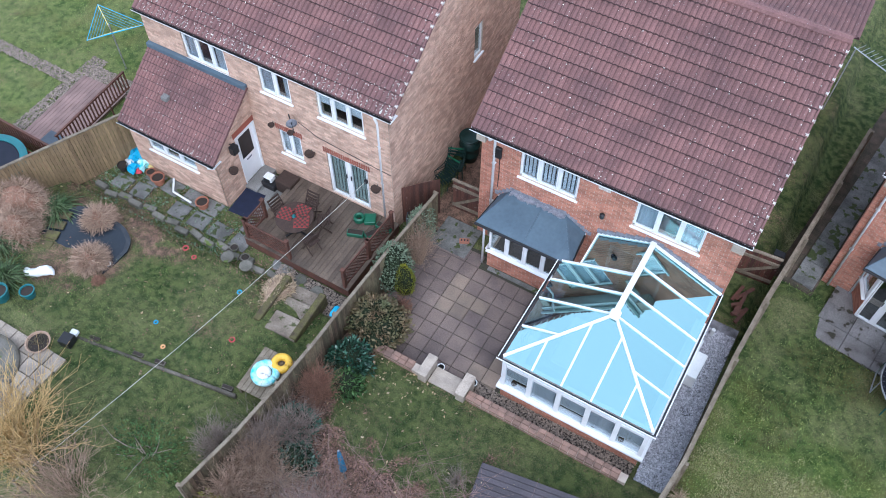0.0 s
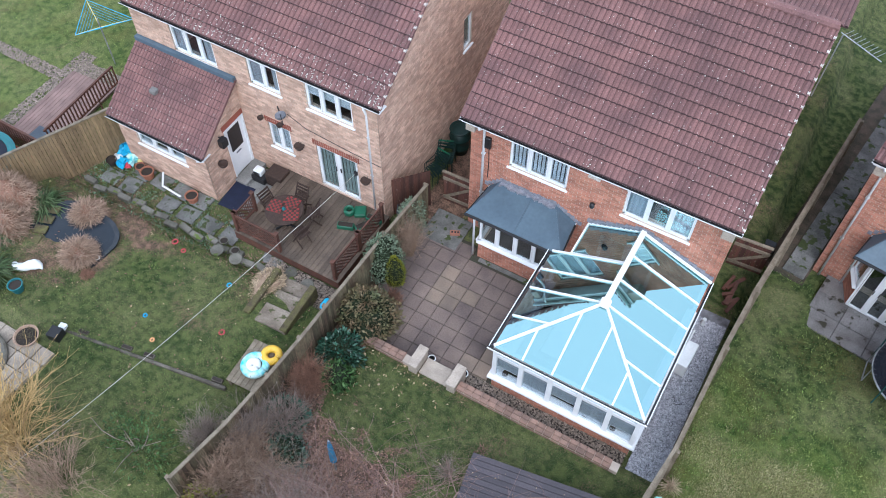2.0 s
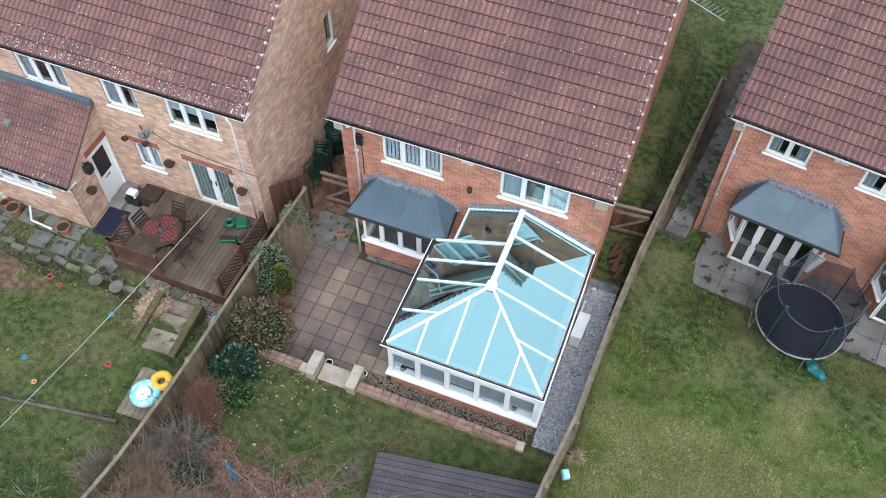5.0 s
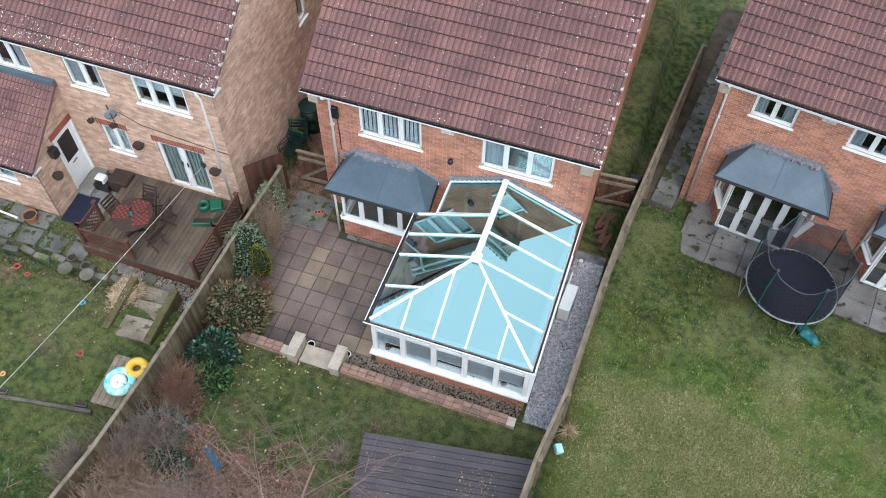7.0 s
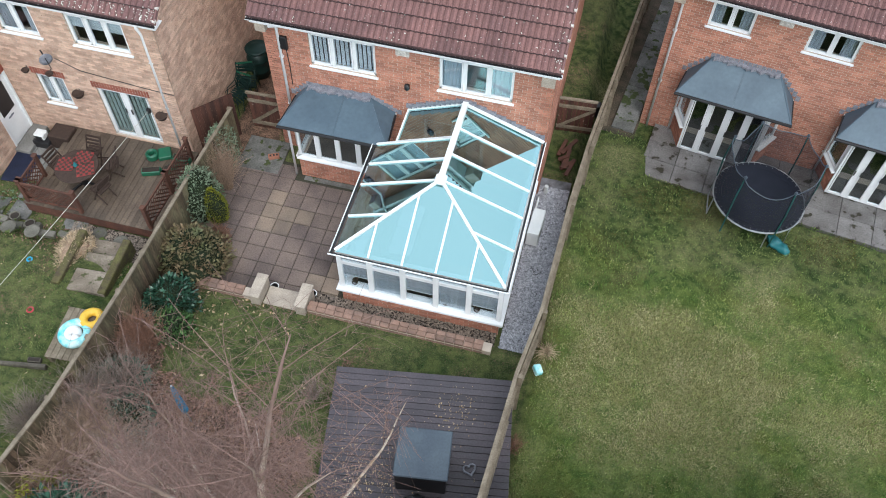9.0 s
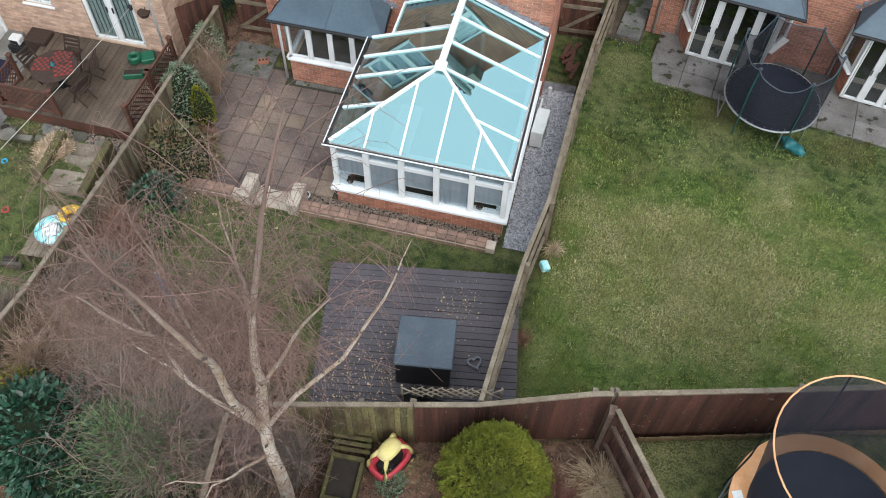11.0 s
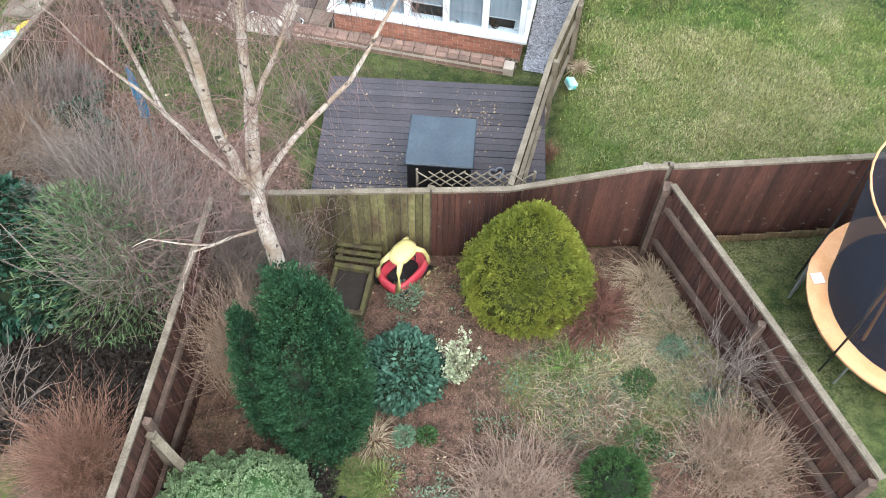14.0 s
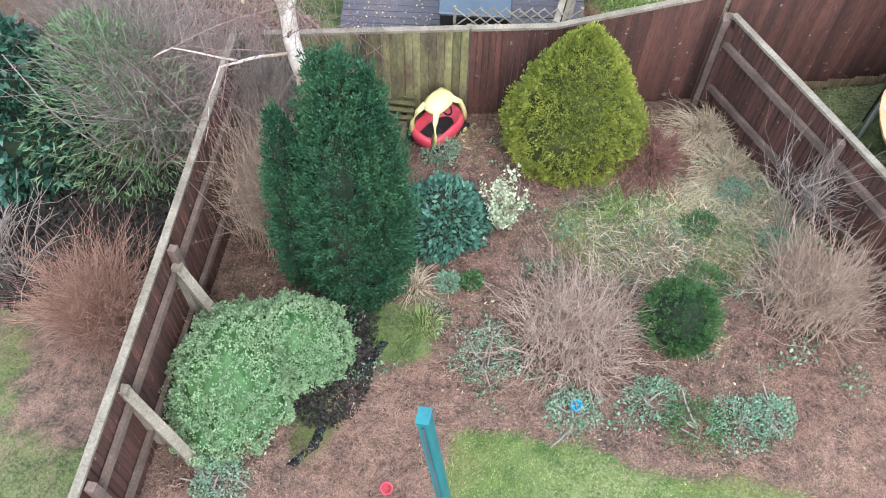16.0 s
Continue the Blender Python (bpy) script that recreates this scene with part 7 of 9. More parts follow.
shrub("laurel_bush", -1.35, -6.5, 0.4, 0.4, 0.7, "dome", P["box"], "bright green evergreen bush by the lawn", 800, 0.12, 2.6, 111, 0.35, 2, 0.7)
twiggy("bare_shrub", -2.0, -7.0, 0.75, 1.0, P["rust"], "red-brown twiggy bare shrub", 120, 113, 0.9, 6, 0.007)
shrub("laurel_bush", -1.75, -8.1, 0.55, 0.5, 0.7, "dome", P["blue"], "dark evergreen bush by the fence", 1300, 0.1, 2.2, 115, 0.35, 2, 0.7)
twiggy("bare_shrub", -2.2, -9.0, 0.9, 1.2, P["grey_twig"], "tangled grey-brown bare shrub along the fence", 130, 117, 0.9, 6, 0.008)
twiggy("bare_shrub", -1.2, -9.6, 1.0, 0.9, P["tan"], "tangled pale dead stems", 150, 119, 1.0, 5, 0.007, droop=0.2)
twiggy("bare_shrub", -2.0, -10.3, 0.9, 1.2, P["tan"], "tangled pale dead stems by the fence", 140, 121, 0.9, 5, 0.008)
twiggy("bare_shrub", -2.0, -1.9, 0.5, 1.5, P["tan"], "brown dried climber against the fence", 170, 123, 0.8, 5, 0.007)
twiggy("bare_shrub", 2.35, -7.3, 0.5, 0.7, P["grey_twig"], "sparse bare twigs beside the deck", 50, 125, 0.9, 5, 0.006)
shrub("green_shrub", -2.0, -10.9, 0.5, 0.5, 0.7, "dome", P["yellow"], "yellow-green leafy shrub by the fence", 500, 0.1, 3, 127, 0.4, 2, 0.8, core=False, depth=0.6)
ball = thing("white_pot", pose(-1.75, -5.0, 0.0), "small white and blue pot at the corner of the patio", "pot")
part("pot", lathe([(0.07, 0), (0.11, 0.1), (0.12, 0.2), (0.10, 0.2), (0.05, 0.06)], 14), T["white"], ball)
for x, y in ((0.35, -4.62), (1.32, -4.58)):
    p = thing("flower_pot", pose(x, y, 0.005), "small round dark pot beside the pier", "pot", "pots by the step")
    part("pot", lathe([(0.06, 0), (0.10, 0.08), (0.11, 0.16), (0.09, 0.16), (0.05, 0.05)], 14), M["black"], p)
    part("rim", ring(0.1, 0.16, 0.014, 16), T["white"], p)
hb = thing("loose_brick", pose(-1.3, -0.75, 0.01, 0, 0, 25), "loose perforated orange brick on the ground", "brick")
part("brick", box(0, 0.30, 0, 0.14, 0, 0.1, 0.006), M["red_piece"], hb)
for k in range(3):
    part("hole", box(0.04 + k * 0.09, 0.09 + k * 0.09, 0.04, 0.10, 0.1, 0.103), M["black"], hb)
path = thing("concrete_path", pose(-2.1, -1.15, -0.04), "grey concrete strip along the back of the house", "path", kind="structure")
part("slab", box(0, 1.2, 0.0, 1.15, 0, 0.055, 0.01), M["dark_slab"], path)
part("kerb", box(1.95, 4.1, 0.02, 0.16, 0, 0.045, 0.01), M["dark_slab"], path)
stones = thing("pebble_strip", pose(1.4, -4.95, 0), "strip of brown pebbles below the conservatory", "gravel", kind="structure")
rng = np.random.default_rng(9)


def pebbles(n, x0, x1, y0, y1, z, size, material, parent, seed, name="pebbles"):
    rng = np.random.default_rng(seed)
    p = np.stack([rng.uniform(x0, x1, n), rng.uniform(y0, y1, n), np.full(n, z)], 1)
    r = size * rng.uniform(0.5, 1.2, (n, 1))
    oct_ = np.array([(1, 0, 0), (0, 1, 0), (-1, 0, 0), (0, -1, 0), (0, 0, 0.75), (0, 0, -0.5)])
    v = (p[:, None] + oct_[None] * r[:, None] * rng.uniform(0.7, 1.3, (n, 1, 3))).reshape(-1, 3)
    tri = np.array([(0, 1, 4), (1, 2, 4), (2, 3, 4), (3, 0, 4)])
    f = (np.arange(n)[:, None, None] * 6 + tri).reshape(-1, 3)
    return mesh_np(name, v, f, material, parent, kind="stuff")


part("bed", box(0, 4.5, 0, 0.5, -0.03, 0.02), T["soil"], stones)
pebbles(2200, 0, 4.5, 0.02, 0.5, 0.025, 0.03, T["pebble"], stones, 5)
grav = thing("gravel_path", pose(6.02, -5.0, 0), "pale grey gravel path beside the conservatory", "gravel", kind="structure")
part("bed", box(0, 0.86, 0, 5.6, -0.06, 0.0), mat("gravel_dust", (0.26, 0.26, 0.28), (0.10, 0.10, 0.10), 0.95, 3, 60, 0.4, 0.5), grav)
pebbles(9500, 0.0, 0.84, 0.2, 5.3, 0.008, 0.026, T["gravel"], grav, 6)
ac = thing("air_conditioner", pose(6.03, -1.75, 0.03, 0, 0, -3), "white outdoor air conditioning unit on the gravel", "air conditioner")
part("casing", box(0.02, 0.33, 0, 0.82, 0.05, 0.58, 0.015), T["white"], ac)
part("grille", annulus(0.14, 0.2, 0.0, 0.01, 24), T["steel"], ac).matrix_local = pose(0.335, 0.52, 0.32, 0, 90, 0)
for y in (0.12, 0.68):
    part("foot", box(0.05, 0.3, y, y + 0.05, 0, 0.05), M["black"], ac)
part("pipe", tube([(0.06, 0.8, 0.2), (0.03, 1.0, 0.25), (0.03, 1.3, 0.4)], 0.025, 8), T["white"], ac)
vent = thing("pipe_stub", pose(6.25, 0.1, 0.0), "white drain pipe stub beside the gravel", "pipe")
part("pipe", tube([(0, 0, 0), (0, 0, 0.28)], 0.055, 12), T["white"], vent)
heap = thing("firewood_heap", pose(6.55, 0.6, 0), "rotting red-brown timber offcuts by the fence", "timber")
for k in range(9):
    part("offcut", bar((random.uniform(-0.25, 0.15), random.uniform(0, 1.0), 0.06 + 0.05 * (k % 3)), (random.uniform(-0.1, 0.3), random.uniform(0.4, 1.5), 0.12 + 0.06 * (k % 3)), 0.1, 0.05), M["trellis"], heap)


def gate(x, y, turn, w, h, label):
    g = thing("garden_gate", pose(x, y, -0.03, 0, 0, turn), label, "gate", "side gates")
    n = int(w / 0.12)
    for k in range(n):
        part("board", box(k * w / n + 0.004, (k + 1) * w / n - 0.004, 0, 0.02, 0.05, h), M["fence"], g)
    part("brace", bar((0.05, -0.03, 0.25), (w - 0.05, -0.03, h - 0.3), 0.03, 0.09), M["rail"], g)
    part("ledge", box(0, w, -0.045, -0.002, h - 0.3, h - 0.2), M["rail"], g)
    part("ledge", box(0, w, -0.045, -0.002, 0.2, 0.3), M["rail"], g)
    part("top_rail", box(-0.02, w + 0.02, -0.05, 0.03, h, h + 0.05), M["rail"], g)
    return g


gate(6.1, 2.4, 4, 1.0, 1.3, "dark timber side gate with pale braces")
gate(-2.15, 0.35, 2, 1.0, 1.35, "dark timber side gate between the houses")
side_panel = thing("timber_screen", pose(-3.15, -0.9, 0.0, 0, 0, 48), "red-brown boarded screen between the houses", "screen")
for k in range(9):
    part("board", box(k * 0.13, k * 0.13 + 0.125, 0, 0.02, 0, 1.6), M["fence"], side_panel)
butt = thing("water_butt", pose(-2.7, 2.35, 0), "dark blue-green ribbed plastic water butt", "water butt")
part("body", lathe([(0.02, 0.0), (0.25, 0.0), (0.27, 0.2), (0.305, 0.24), (0.305, 0.3), (0.285, 0.34), (0.30, 0.6), (0.335, 0.64), (0.335, 0.7), (0.31, 0.74), (0.30, 0.98), (0.02, 0.98)], 24), T["bin"], butt, smooth=True)
part("lid", lathe([(0.02, 0.985), (0.33, 0.98), (0.34, 1.02), (0.30, 1.05), (0.24, 1.03), (0.20, 1.06), (0.02, 1.07)], 24), T["bin"], butt, smooth=True)
part("tap", tube([(0.0, -0.28, 0.15), (0.0, -0.38, 0.15), (0.0, -0.39, 0.10)], 0.018, 6), M["black"], butt)
for k, (x, y, z, a, tip) in enumerate(((-2.75, 1.55, 0.0, 14, 0), (-2.72, 1.48, 0.16, 24, 4), (-2.78, 0.95, 0.0, -30, 0), (-2.72, 0.9, 0.2, -8, -8))):
    ch = thing("garden_chair", pose(x, y, z, tip, 0, a), "stacked dark green garden chair between the houses", "chair", "stacked garden chairs")
    for sx in (-1, 1):
        part("frame", tube([(0.25 * sx, -0.26, 0), (0.25 * sx, -0.24, 0.6), (0.25 * sx, 0.16, 0.62), (0.23 * sx, 0.30, 0.88)], 0.014, 6), T["bin"], ch)
        part("leg", tube([(0.25 * sx, 0.28, 0), (0.23 * sx, 0.16, 0.62)], 0.014, 6), T["bin"], ch)
    for q in range(5):
        part("seat_slat", bar((-0.24, -0.2 + 0.09 * q, 0.40), (0.24, -0.2 + 0.09 * q, 0.40), 0.05, 0.012), T["bin"], ch)
    for q in range(3):
        part("back_slat", bar((-0.23, 0.2 + 0.04 * q, 0.66 + 0.09 * q), (0.23, 0.2 + 0.04 * q, 0.66 + 0.09 * q), 0.02, 0.05), T["green"] if q == 2 and k % 2 else T["bin"], ch)


def b_lawn(x, y, rng):
    return -2.2 < x < 6.6 and back_y(x) + 0.2 < y < -5.35 and not inside(x, y, [(2.6, -6.7), (6.6, -6.0), (6.6, -9.9), (2.7, -10.4)])


scatter("grass", P["blade_moss"], "short mossy grass", spots_in(22000, 131, -2.3, 6.7, -10.8, -5.3, lambda x, y, r: b_lawn(x, y, r) and soil_at(x, y) < 0.6), 0.06, 131, False, 7, "grass")
scatter("fallen_leaves", P["litter"], "pale fallen leaves on the lawn", spots_in(230, 132, -2.2, 2.2, -8.5, -4.95, lambda x, y, r: b_lawn(x, y - 0.3, r) and r.uniform() < math.exp(-((x + 1.2) ** 2 + (y + 5.3) ** 2) / 2.0) + 0.05), 0.10, 132)
scatter("leaf_litter", P["litter_red"], "brown litter under the birch", spots_in(6500, 133, -2.3, 3.2, -10.8, -6.2, lambda x, y, r: b_lawn(x, y, r) and soil_at(x, y) > 0.45), 0.07, 133)
rng = np.random.default_rng(44)
m_deck = pose(2.72, -6.68, 0.0, 0, 0, 9.4)
spots = []
while len(spots) < 900:
    u, v = rng.uniform(0.1, 3.7), rng.uniform(-3.5, -0.2)
    if rng.uniform() < math.exp(-((u - 0.9) ** 2 + (v + 2.9) ** 2) / 0.9) + 0.8 * math.exp(-((u - 2.7) ** 2 + (v + 0.75) ** 2) / 0.14) + 0.02:
        spots.append(m_deck @ Vector((u, v, 1.004)))
v, f = leaves(np.array([tuple(s) for s in spots]), np.stack([rng.normal(0, 1, 900), rng.normal(0, 1, 900), rng.uniform(0.05, 0.3, 900)], 1), 0.042, 1.5, 0.2)
tagged(mesh_np("fallen_leaves", v, f, P["litter"]), "pale fallen leaves on the deck", "litter", kind="stuff")

# growth along the fence
for k, (x, y, r, h, m, n, lab) in enumerate(((-1.85, -7.2, 0.6, 0.85, "rust", 170, "rust-brown dead shrub against the fence"), (-1.65, -8.3, 0.85, 1.1, "grey_twig", 190, "dense grey twiggy shrub against the fence"), (-1.9, -9.4, 0.8, 1.0, "tan", 200, "tangle of tan dead stems against the fence"), (-2.95, -9.6, 0.7, 1.0, "grey_twig", 120, "grey bare shrub beyond the fence"), (-1.5, -3.6, 0.3, 0.6, "rust", 70, "small rust-brown dead shrub on the patio edge"))):
    twiggy("bare_shrub", x, y, r, h, P[m], lab, n, 400 + k, 0.95, 7, 0.008, base=0.3)
shrub("evergreen_shrub", -1.75, -5.95, 0.5, 0.5, 0.75, "dome", P["laurel"], "dark green leafy shrub against the fence", 1100, 0.1, 2.2, 410, 0.4, 2.2, 0.8, depth=0.4)
shrub("evergreen_shrub", -1.2, -8.85, 0.5, 0.45, 0.7, "dome", P["laurel"], "dark green leafy shrub among bare twigs", 900, 0.1, 2.2, 411, 0.4, 2.2, 0.8, depth=0.4)

# ---- side lawn and the house beyond ----
cp = thing("back_terrace", C_AT, "grey concrete slab terrace behind the house", "terrace", kind="structure")
for i in range(9):
    for j in range(3):
        part("slab", box(i * 0.92 + 0.456, i * 0.92 + 1.364, -2.08 + j * 0.69 + 0.006, -2.08 + j * 0.69 + 0.684, -0.12, 0.12 + random.uniform(-0.006, 0.006), 0.006), M["terrace_slab"], cp)
sp = thing("side_path", C_AT, "narrow grey slab path along the side of the house", "path", kind="structure")
for j in range(9):
    part("slab", box(-0.72, -0.06, -0.6 + j * 0.92, 0.31 + j * 0.92, -0.12, 0.10 + random.uniform(-0.005, 0.005), 0.006), M["dark_slab"], sp)
part("earth", box(-1.25, 0.0, -0.8, 9.0, -0.3, 0.03), mat("brown_littered_earth", (0.10, 0.075, 0.055), (0.05, 0.045, 0.03), 0.95, 3, 40, 0.4, 0.5, specks=(0.22, 0.17, 0.12), speck_scale=25), sp)
tuft = twiggy("grass_tuft", 7.15, -4.9, 0.35, 0.35, P["straw"], "tuft of dry grass against the fence", 160, 141, 1.2, 0, 0.005, "grass clump", 0.2, 0.08)
twiggy("bare_shrub", 6.85, -7.4, 0.3, 0.4, P["rust"], "low rust-brown dead plant by the fence", 70, 142, 1.0, 4, 0.006)
toyb = thing("plastic_tub", pose(7.02, -5.45, land(7.1, -5.45) - 0.03, 0, 12, 30), "small pale blue plastic tub on the grass", "tub")
part("tub", box(-0.09, 0.09, -0.12, 0.12, 0, 0.14, 0.02), T["aqua"], toyb)
lamp = thing("black_box", pose(7.05, 4.0, -0.75), "small dark meter box standing by the fence", "box")
part("box", box(-0.18, 0.18, -0.12, 0.12, 0, 0.45, 0.02), M["black"], lamp)
def on_side_lawn(x, y):
    return y < (1.85 - 0.165 * (x - 9) if x > 8.8 else 3.45)


scatter("grass", P["blade"], "side lawn grass", spots_in(52000, 143, 6.95, 15.2, -9.4, 3.5, lambda x, y, r: y > back_y(x) + 0.15 and r.uniform() > 0.35 * dry_at(x, y) + 0.8 * damp_at(x, y) and on_side_lawn(x, y)), 0.085, 143, False, 6, "grass")
scatter("dry_grass", P["blade_dry"], "yellowed patches in the side lawn", spots_in(19000, 144, 6.95, 15.2, -9.4, 1.5, lambda x, y, r: y > back_y(x) + 0.15 and r.uniform() < dry_at(x, y) - 0.25 - 0.8 * damp_at(x, y)), 0.085, 144, False, 5, "grass")
scatter("dry_grass", P["blade_dry"], "pale tufts dotted over the side lawn", spots_in(16000, 147, 7.2, 15.0, -9.0, 0.8, lambda x, y, r: y > back_y(x) + 0.3 and noise.noise((x * 2.6, y * 2.6, 12)) - 0.7 * damp_at(x, y) + 0.35 * noise.noise((x * 0.8, y * 0.8, 3)) + 0.55 * blob(x, y, 10.2, -4.8, 2.6, 2.0) > 0.10 + r.uniform(0, 0.4)), 0.085, 147, False, 6, "grass")
scatter("moss", P["blade_moss"], "dark mossy patches in the side lawn", spots_in(19000, 146, 6.95, 15.2, -7, 3.5, lambda x, y, r: on_side_lawn(x, y) and r.uniform() < 0.15 + 0.5 * noise.noise((x * 0.9, y * 0.9, 2)) + 0.8 * damp_at(x, y)), 0.055, 146, False, 6, "moss")
scatter("moss", mat("brown_moss", (0.125, 0.105, 0.022), (0.075, 0.06, 0.016), 0.9, 1.5, 9, 0.3, 0.0, "island", 0.4), "yellow-brown moss along the terrace edge", spots_in(9000, 148, 7.2, 14.5, -3.2, 1.9, lambda x, y, r: on_side_lawn(x, y) and max(blob(x, y, 9.8, 0.9, 1.3, 0.9), blob(x, y, 13.9, 0.3, 1.0, 0.7), 0.6 * blob(x, y, 8.4, -1.6, 0.9, 1.2)) > r.uniform()), 0.05, 148, False, 5, "moss")
scatter("grass", P["blade_moss"], "rough grass beyond the side fence", spots_in(6500, 145, 8.8, 14.5, -13.5, -8.5, lambda x, y, r: y < back_y(x) - 0.1 and x > 8.95 + (-9.5 - y) * 0.6), 0.06, 145, False, 7, "grass")

# ---- garden beyond the left fence at the bottom ----
shrub("laurel_tree", -0.9, -11.7, 1.15, 1.0, 2.6, "egg", P["laurel"], "big glossy dark green laurel", 5200, 0.16, 2.2, 151, 0.45, 1.8, 0.7)
shrub("bamboo", 1.0, -11.7, 1.3, 1.0, 2.9, "egg", P["bamboo"], "loose clump of narrow-leaved green bamboo", 7000, 0.145, 8.5, 153, 0.5, 1.5, 0.6, core=False, depth=0.9)
twiggy("bare_shrub", 1.4, -11.3, 1.5, 2.8, P["grey_twig"], "tall tangle of grey bare twigs", 200, 155, 0.9, 9, 0.009)
twiggy("bare_shrub", 0.1, -10.4, 1.6, 2.0, P["grey_twig"], "dense grey-brown twiggy thicket", 130, 157, 0.9, 8, 0.007, base=0.5)
twiggy("bare_shrub", 1.85, -14.6, 1.1, 1.4, P["rust"], "rounded rust-brown twiggy shrub beside the fence", 330, 159, 0.95, 9, 0.0055, sub_len=0.3)
twiggy("bare_shrub", 0.0, -13.9, 1.0, 1.3, P["grey_twig"], "gnarled grey bare shrub", 34, 161, 1.0, 9, 0.014, sub_len=0.4)
twiggy("bare_shrub", 2.75, -11.3, 0.75, 2.2, P["grey_twig"], "fine grey twigs round the birch trunk", 260, 163, 0.9, 6, 0.006)
twiggy("bare_shrub", 3.45, -11.15, 0.6, 1.7, P["grey_twig"], "tangle of grey twigs between trunk and fence", 150, 164, 0.9, 6, 0.006, base=0.3)
scatter("grass", P["blade_moss"], "grass beyond the fence", spots_in(7000, 165, -1.5, 2.6, -18, -13.5, lambda x, y, r: soil_at(x, y) < 0.55), 0.06, 165, False, 7, "grass")
scatter("bare_earth", T["soil"], "dark wet soil with clods", spots_in(16000, 167, -1.2, 2.6, -14.6, -11.6, lambda x, y, r: blob(x, y, 0.9, -13.0, 1.9, 1.3) > r.uniform(0.2, 0.6)), 0.085, 167, True, 1.2, "soil")
scatter("fallen_leaves", P["litter"], "pale leaves on dark soil", spots_in(260, 166, -1.5, 2.4, -14, -11.5), 0.08, 166)


# ---- garden behind the buff house ----
decka = thing("deck", pose(-6.75, -3.98, 0.0), "brown timber deck outside the french doors", "decking", kind="structure")
part("frame", box(0.02, 3.68, 0.02, 2.7, 0.0, 0.34), M["trellis"], decka)
me = mesh_of("deck_board", box(-0.068, 0.068, 0, 2.72, 0, 0.028, 0.004), M["deck"])
for k in range(26):
    ob = new("deck_board", me)
    ob.parent = decka
    ob.matrix_local = pose(0.07 + k * 0.142, 0, 0.345, 0, 0, random.uniform(-0.1, 0.1))


def trellis_rail(x, y, turn, w, h0, h1, label):
    """A square-lattice balustrade panel between two posts; its top sweeps from h0 to h1."""
    t = thing("trellis_panel", pose(x, y, 0.375, 0, 0, turn), label, "trellis", "deck trellis panels")
    for u in (0.0, w):
        part("post", box(u - 0.045, u + 0.045, -0.045, 0.045, 0, (h0 if u == 0 else h1) + 0.1), M["trellis"], t)
        part("post_cap", box(u - 0.06, u + 0.06, -0.06, 0.06, (h0 if u == 0 else h1) + 0.1, (h0 if u == 0 else h1) + 0.13), M["trellis"], t)
    part("rail", bar((0, 0, 0.08), (w, 0, 0.08), 0.04, 0.05), M["trellis"], t)
    part("rail", bar((0, 0, h0), (w, 0, h1), 0.04, 0.06), M["trellis"], t)
    n = int(w / 0.14)
    for k in range(-5, n + 1):
        for s in (1, -1):
            pts = []
            for q in np.linspace(0, 1, 9):
                u, z = k * 0.14 + q * 0.75, (0.1 + q * 0.75) if s > 0 else (0.85 - q * 0.75)
                if 0.02 <= u <= w - 0.02 and 0.1 <= z <= h0 + (h1 - h0) * u / w:
                    pts.append((u, 0.012 * s, z))
            if len(pts) > 1:
                part("lath", bar(pts[0], pts[-1], 0.03, 0.012, roll=math.pi / 2), M["trellis"], t)
    return t


trellis_rail(-3.12, -1.55, -92, 1.15, 0.75, 0.75, "red-brown timber trellis along the deck")
trellis_rail(-3.16, -2.75, -92, 1.15, 0.75, 0.75, "red-brown timber trellis along the deck")
trellis_rail(-6.62, -3.9, 0, 1.5, 0.72, 0.72, "red-brown timber trellis in front of the table")
trellis_rail(-6.62, -3.85, 90, 0.8, 0.72, 0.72, "red-brown timber trellis beside the table")

tab = thing("garden_table", pose(-5.5, -3.0, 0.375), "round dark garden table with red checked mats", "table")
part("top", lathe([(0.54, 0.66), (0.56, 0.675), (0.56, 0.69), (0.54, 0.70)], 28), T["wicker"], tab)
part("pedestal", tube([(0, 0, 0), (0, 0, 0.66)], [0.09, 0.05], 10), M["black"], tab)
for k in range(3):
    a = k * 2.1
    part("foot", bar((0, 0, 0.06), (0.38 * math.cos(a), 0.38 * math.sin(a), 0.02), 0.05, 0.04), M["black"], tab)


def cushion(x, y, z, turn):
    c = thing("checked_mat", pose(x, y, z, 0, 0, turn), "red and black checked cloth mat on the table", "mat", "checked mats")
    bm = bmesh.new()
    for i in range(6):
        for j in range(6):
            if (i + j) % 2:
                box(-0.21 + i * 0.07, -0.14 + i * 0.07, -0.21 + j * 0.07, -0.14 + j * 0.07, 0.022, 0.026, bm=bm)
    part("cloth", box(-0.22, 0.22, -0.22, 0.22, 0.0, 0.022, 0.008), T["check"], c)
    part("check_pattern", bm, T["wicker"], c)


cushion(-5.78, -3.02, 1.076, 12)
cushion(-5.22, -3.05, 1.076, 30)
cushion(-5.45, -2.72, 1.076, 5)
cup = thing("garden_ornament", pose(-5.5, -3.02, 1.076), "small teal ornament in the middle of the table", "ornament")
part("body", lathe([(0.04, 0), (0.06, 0.05), (0.03, 0.12), (0.01, 0.16)], 10), T["teal"], cup)


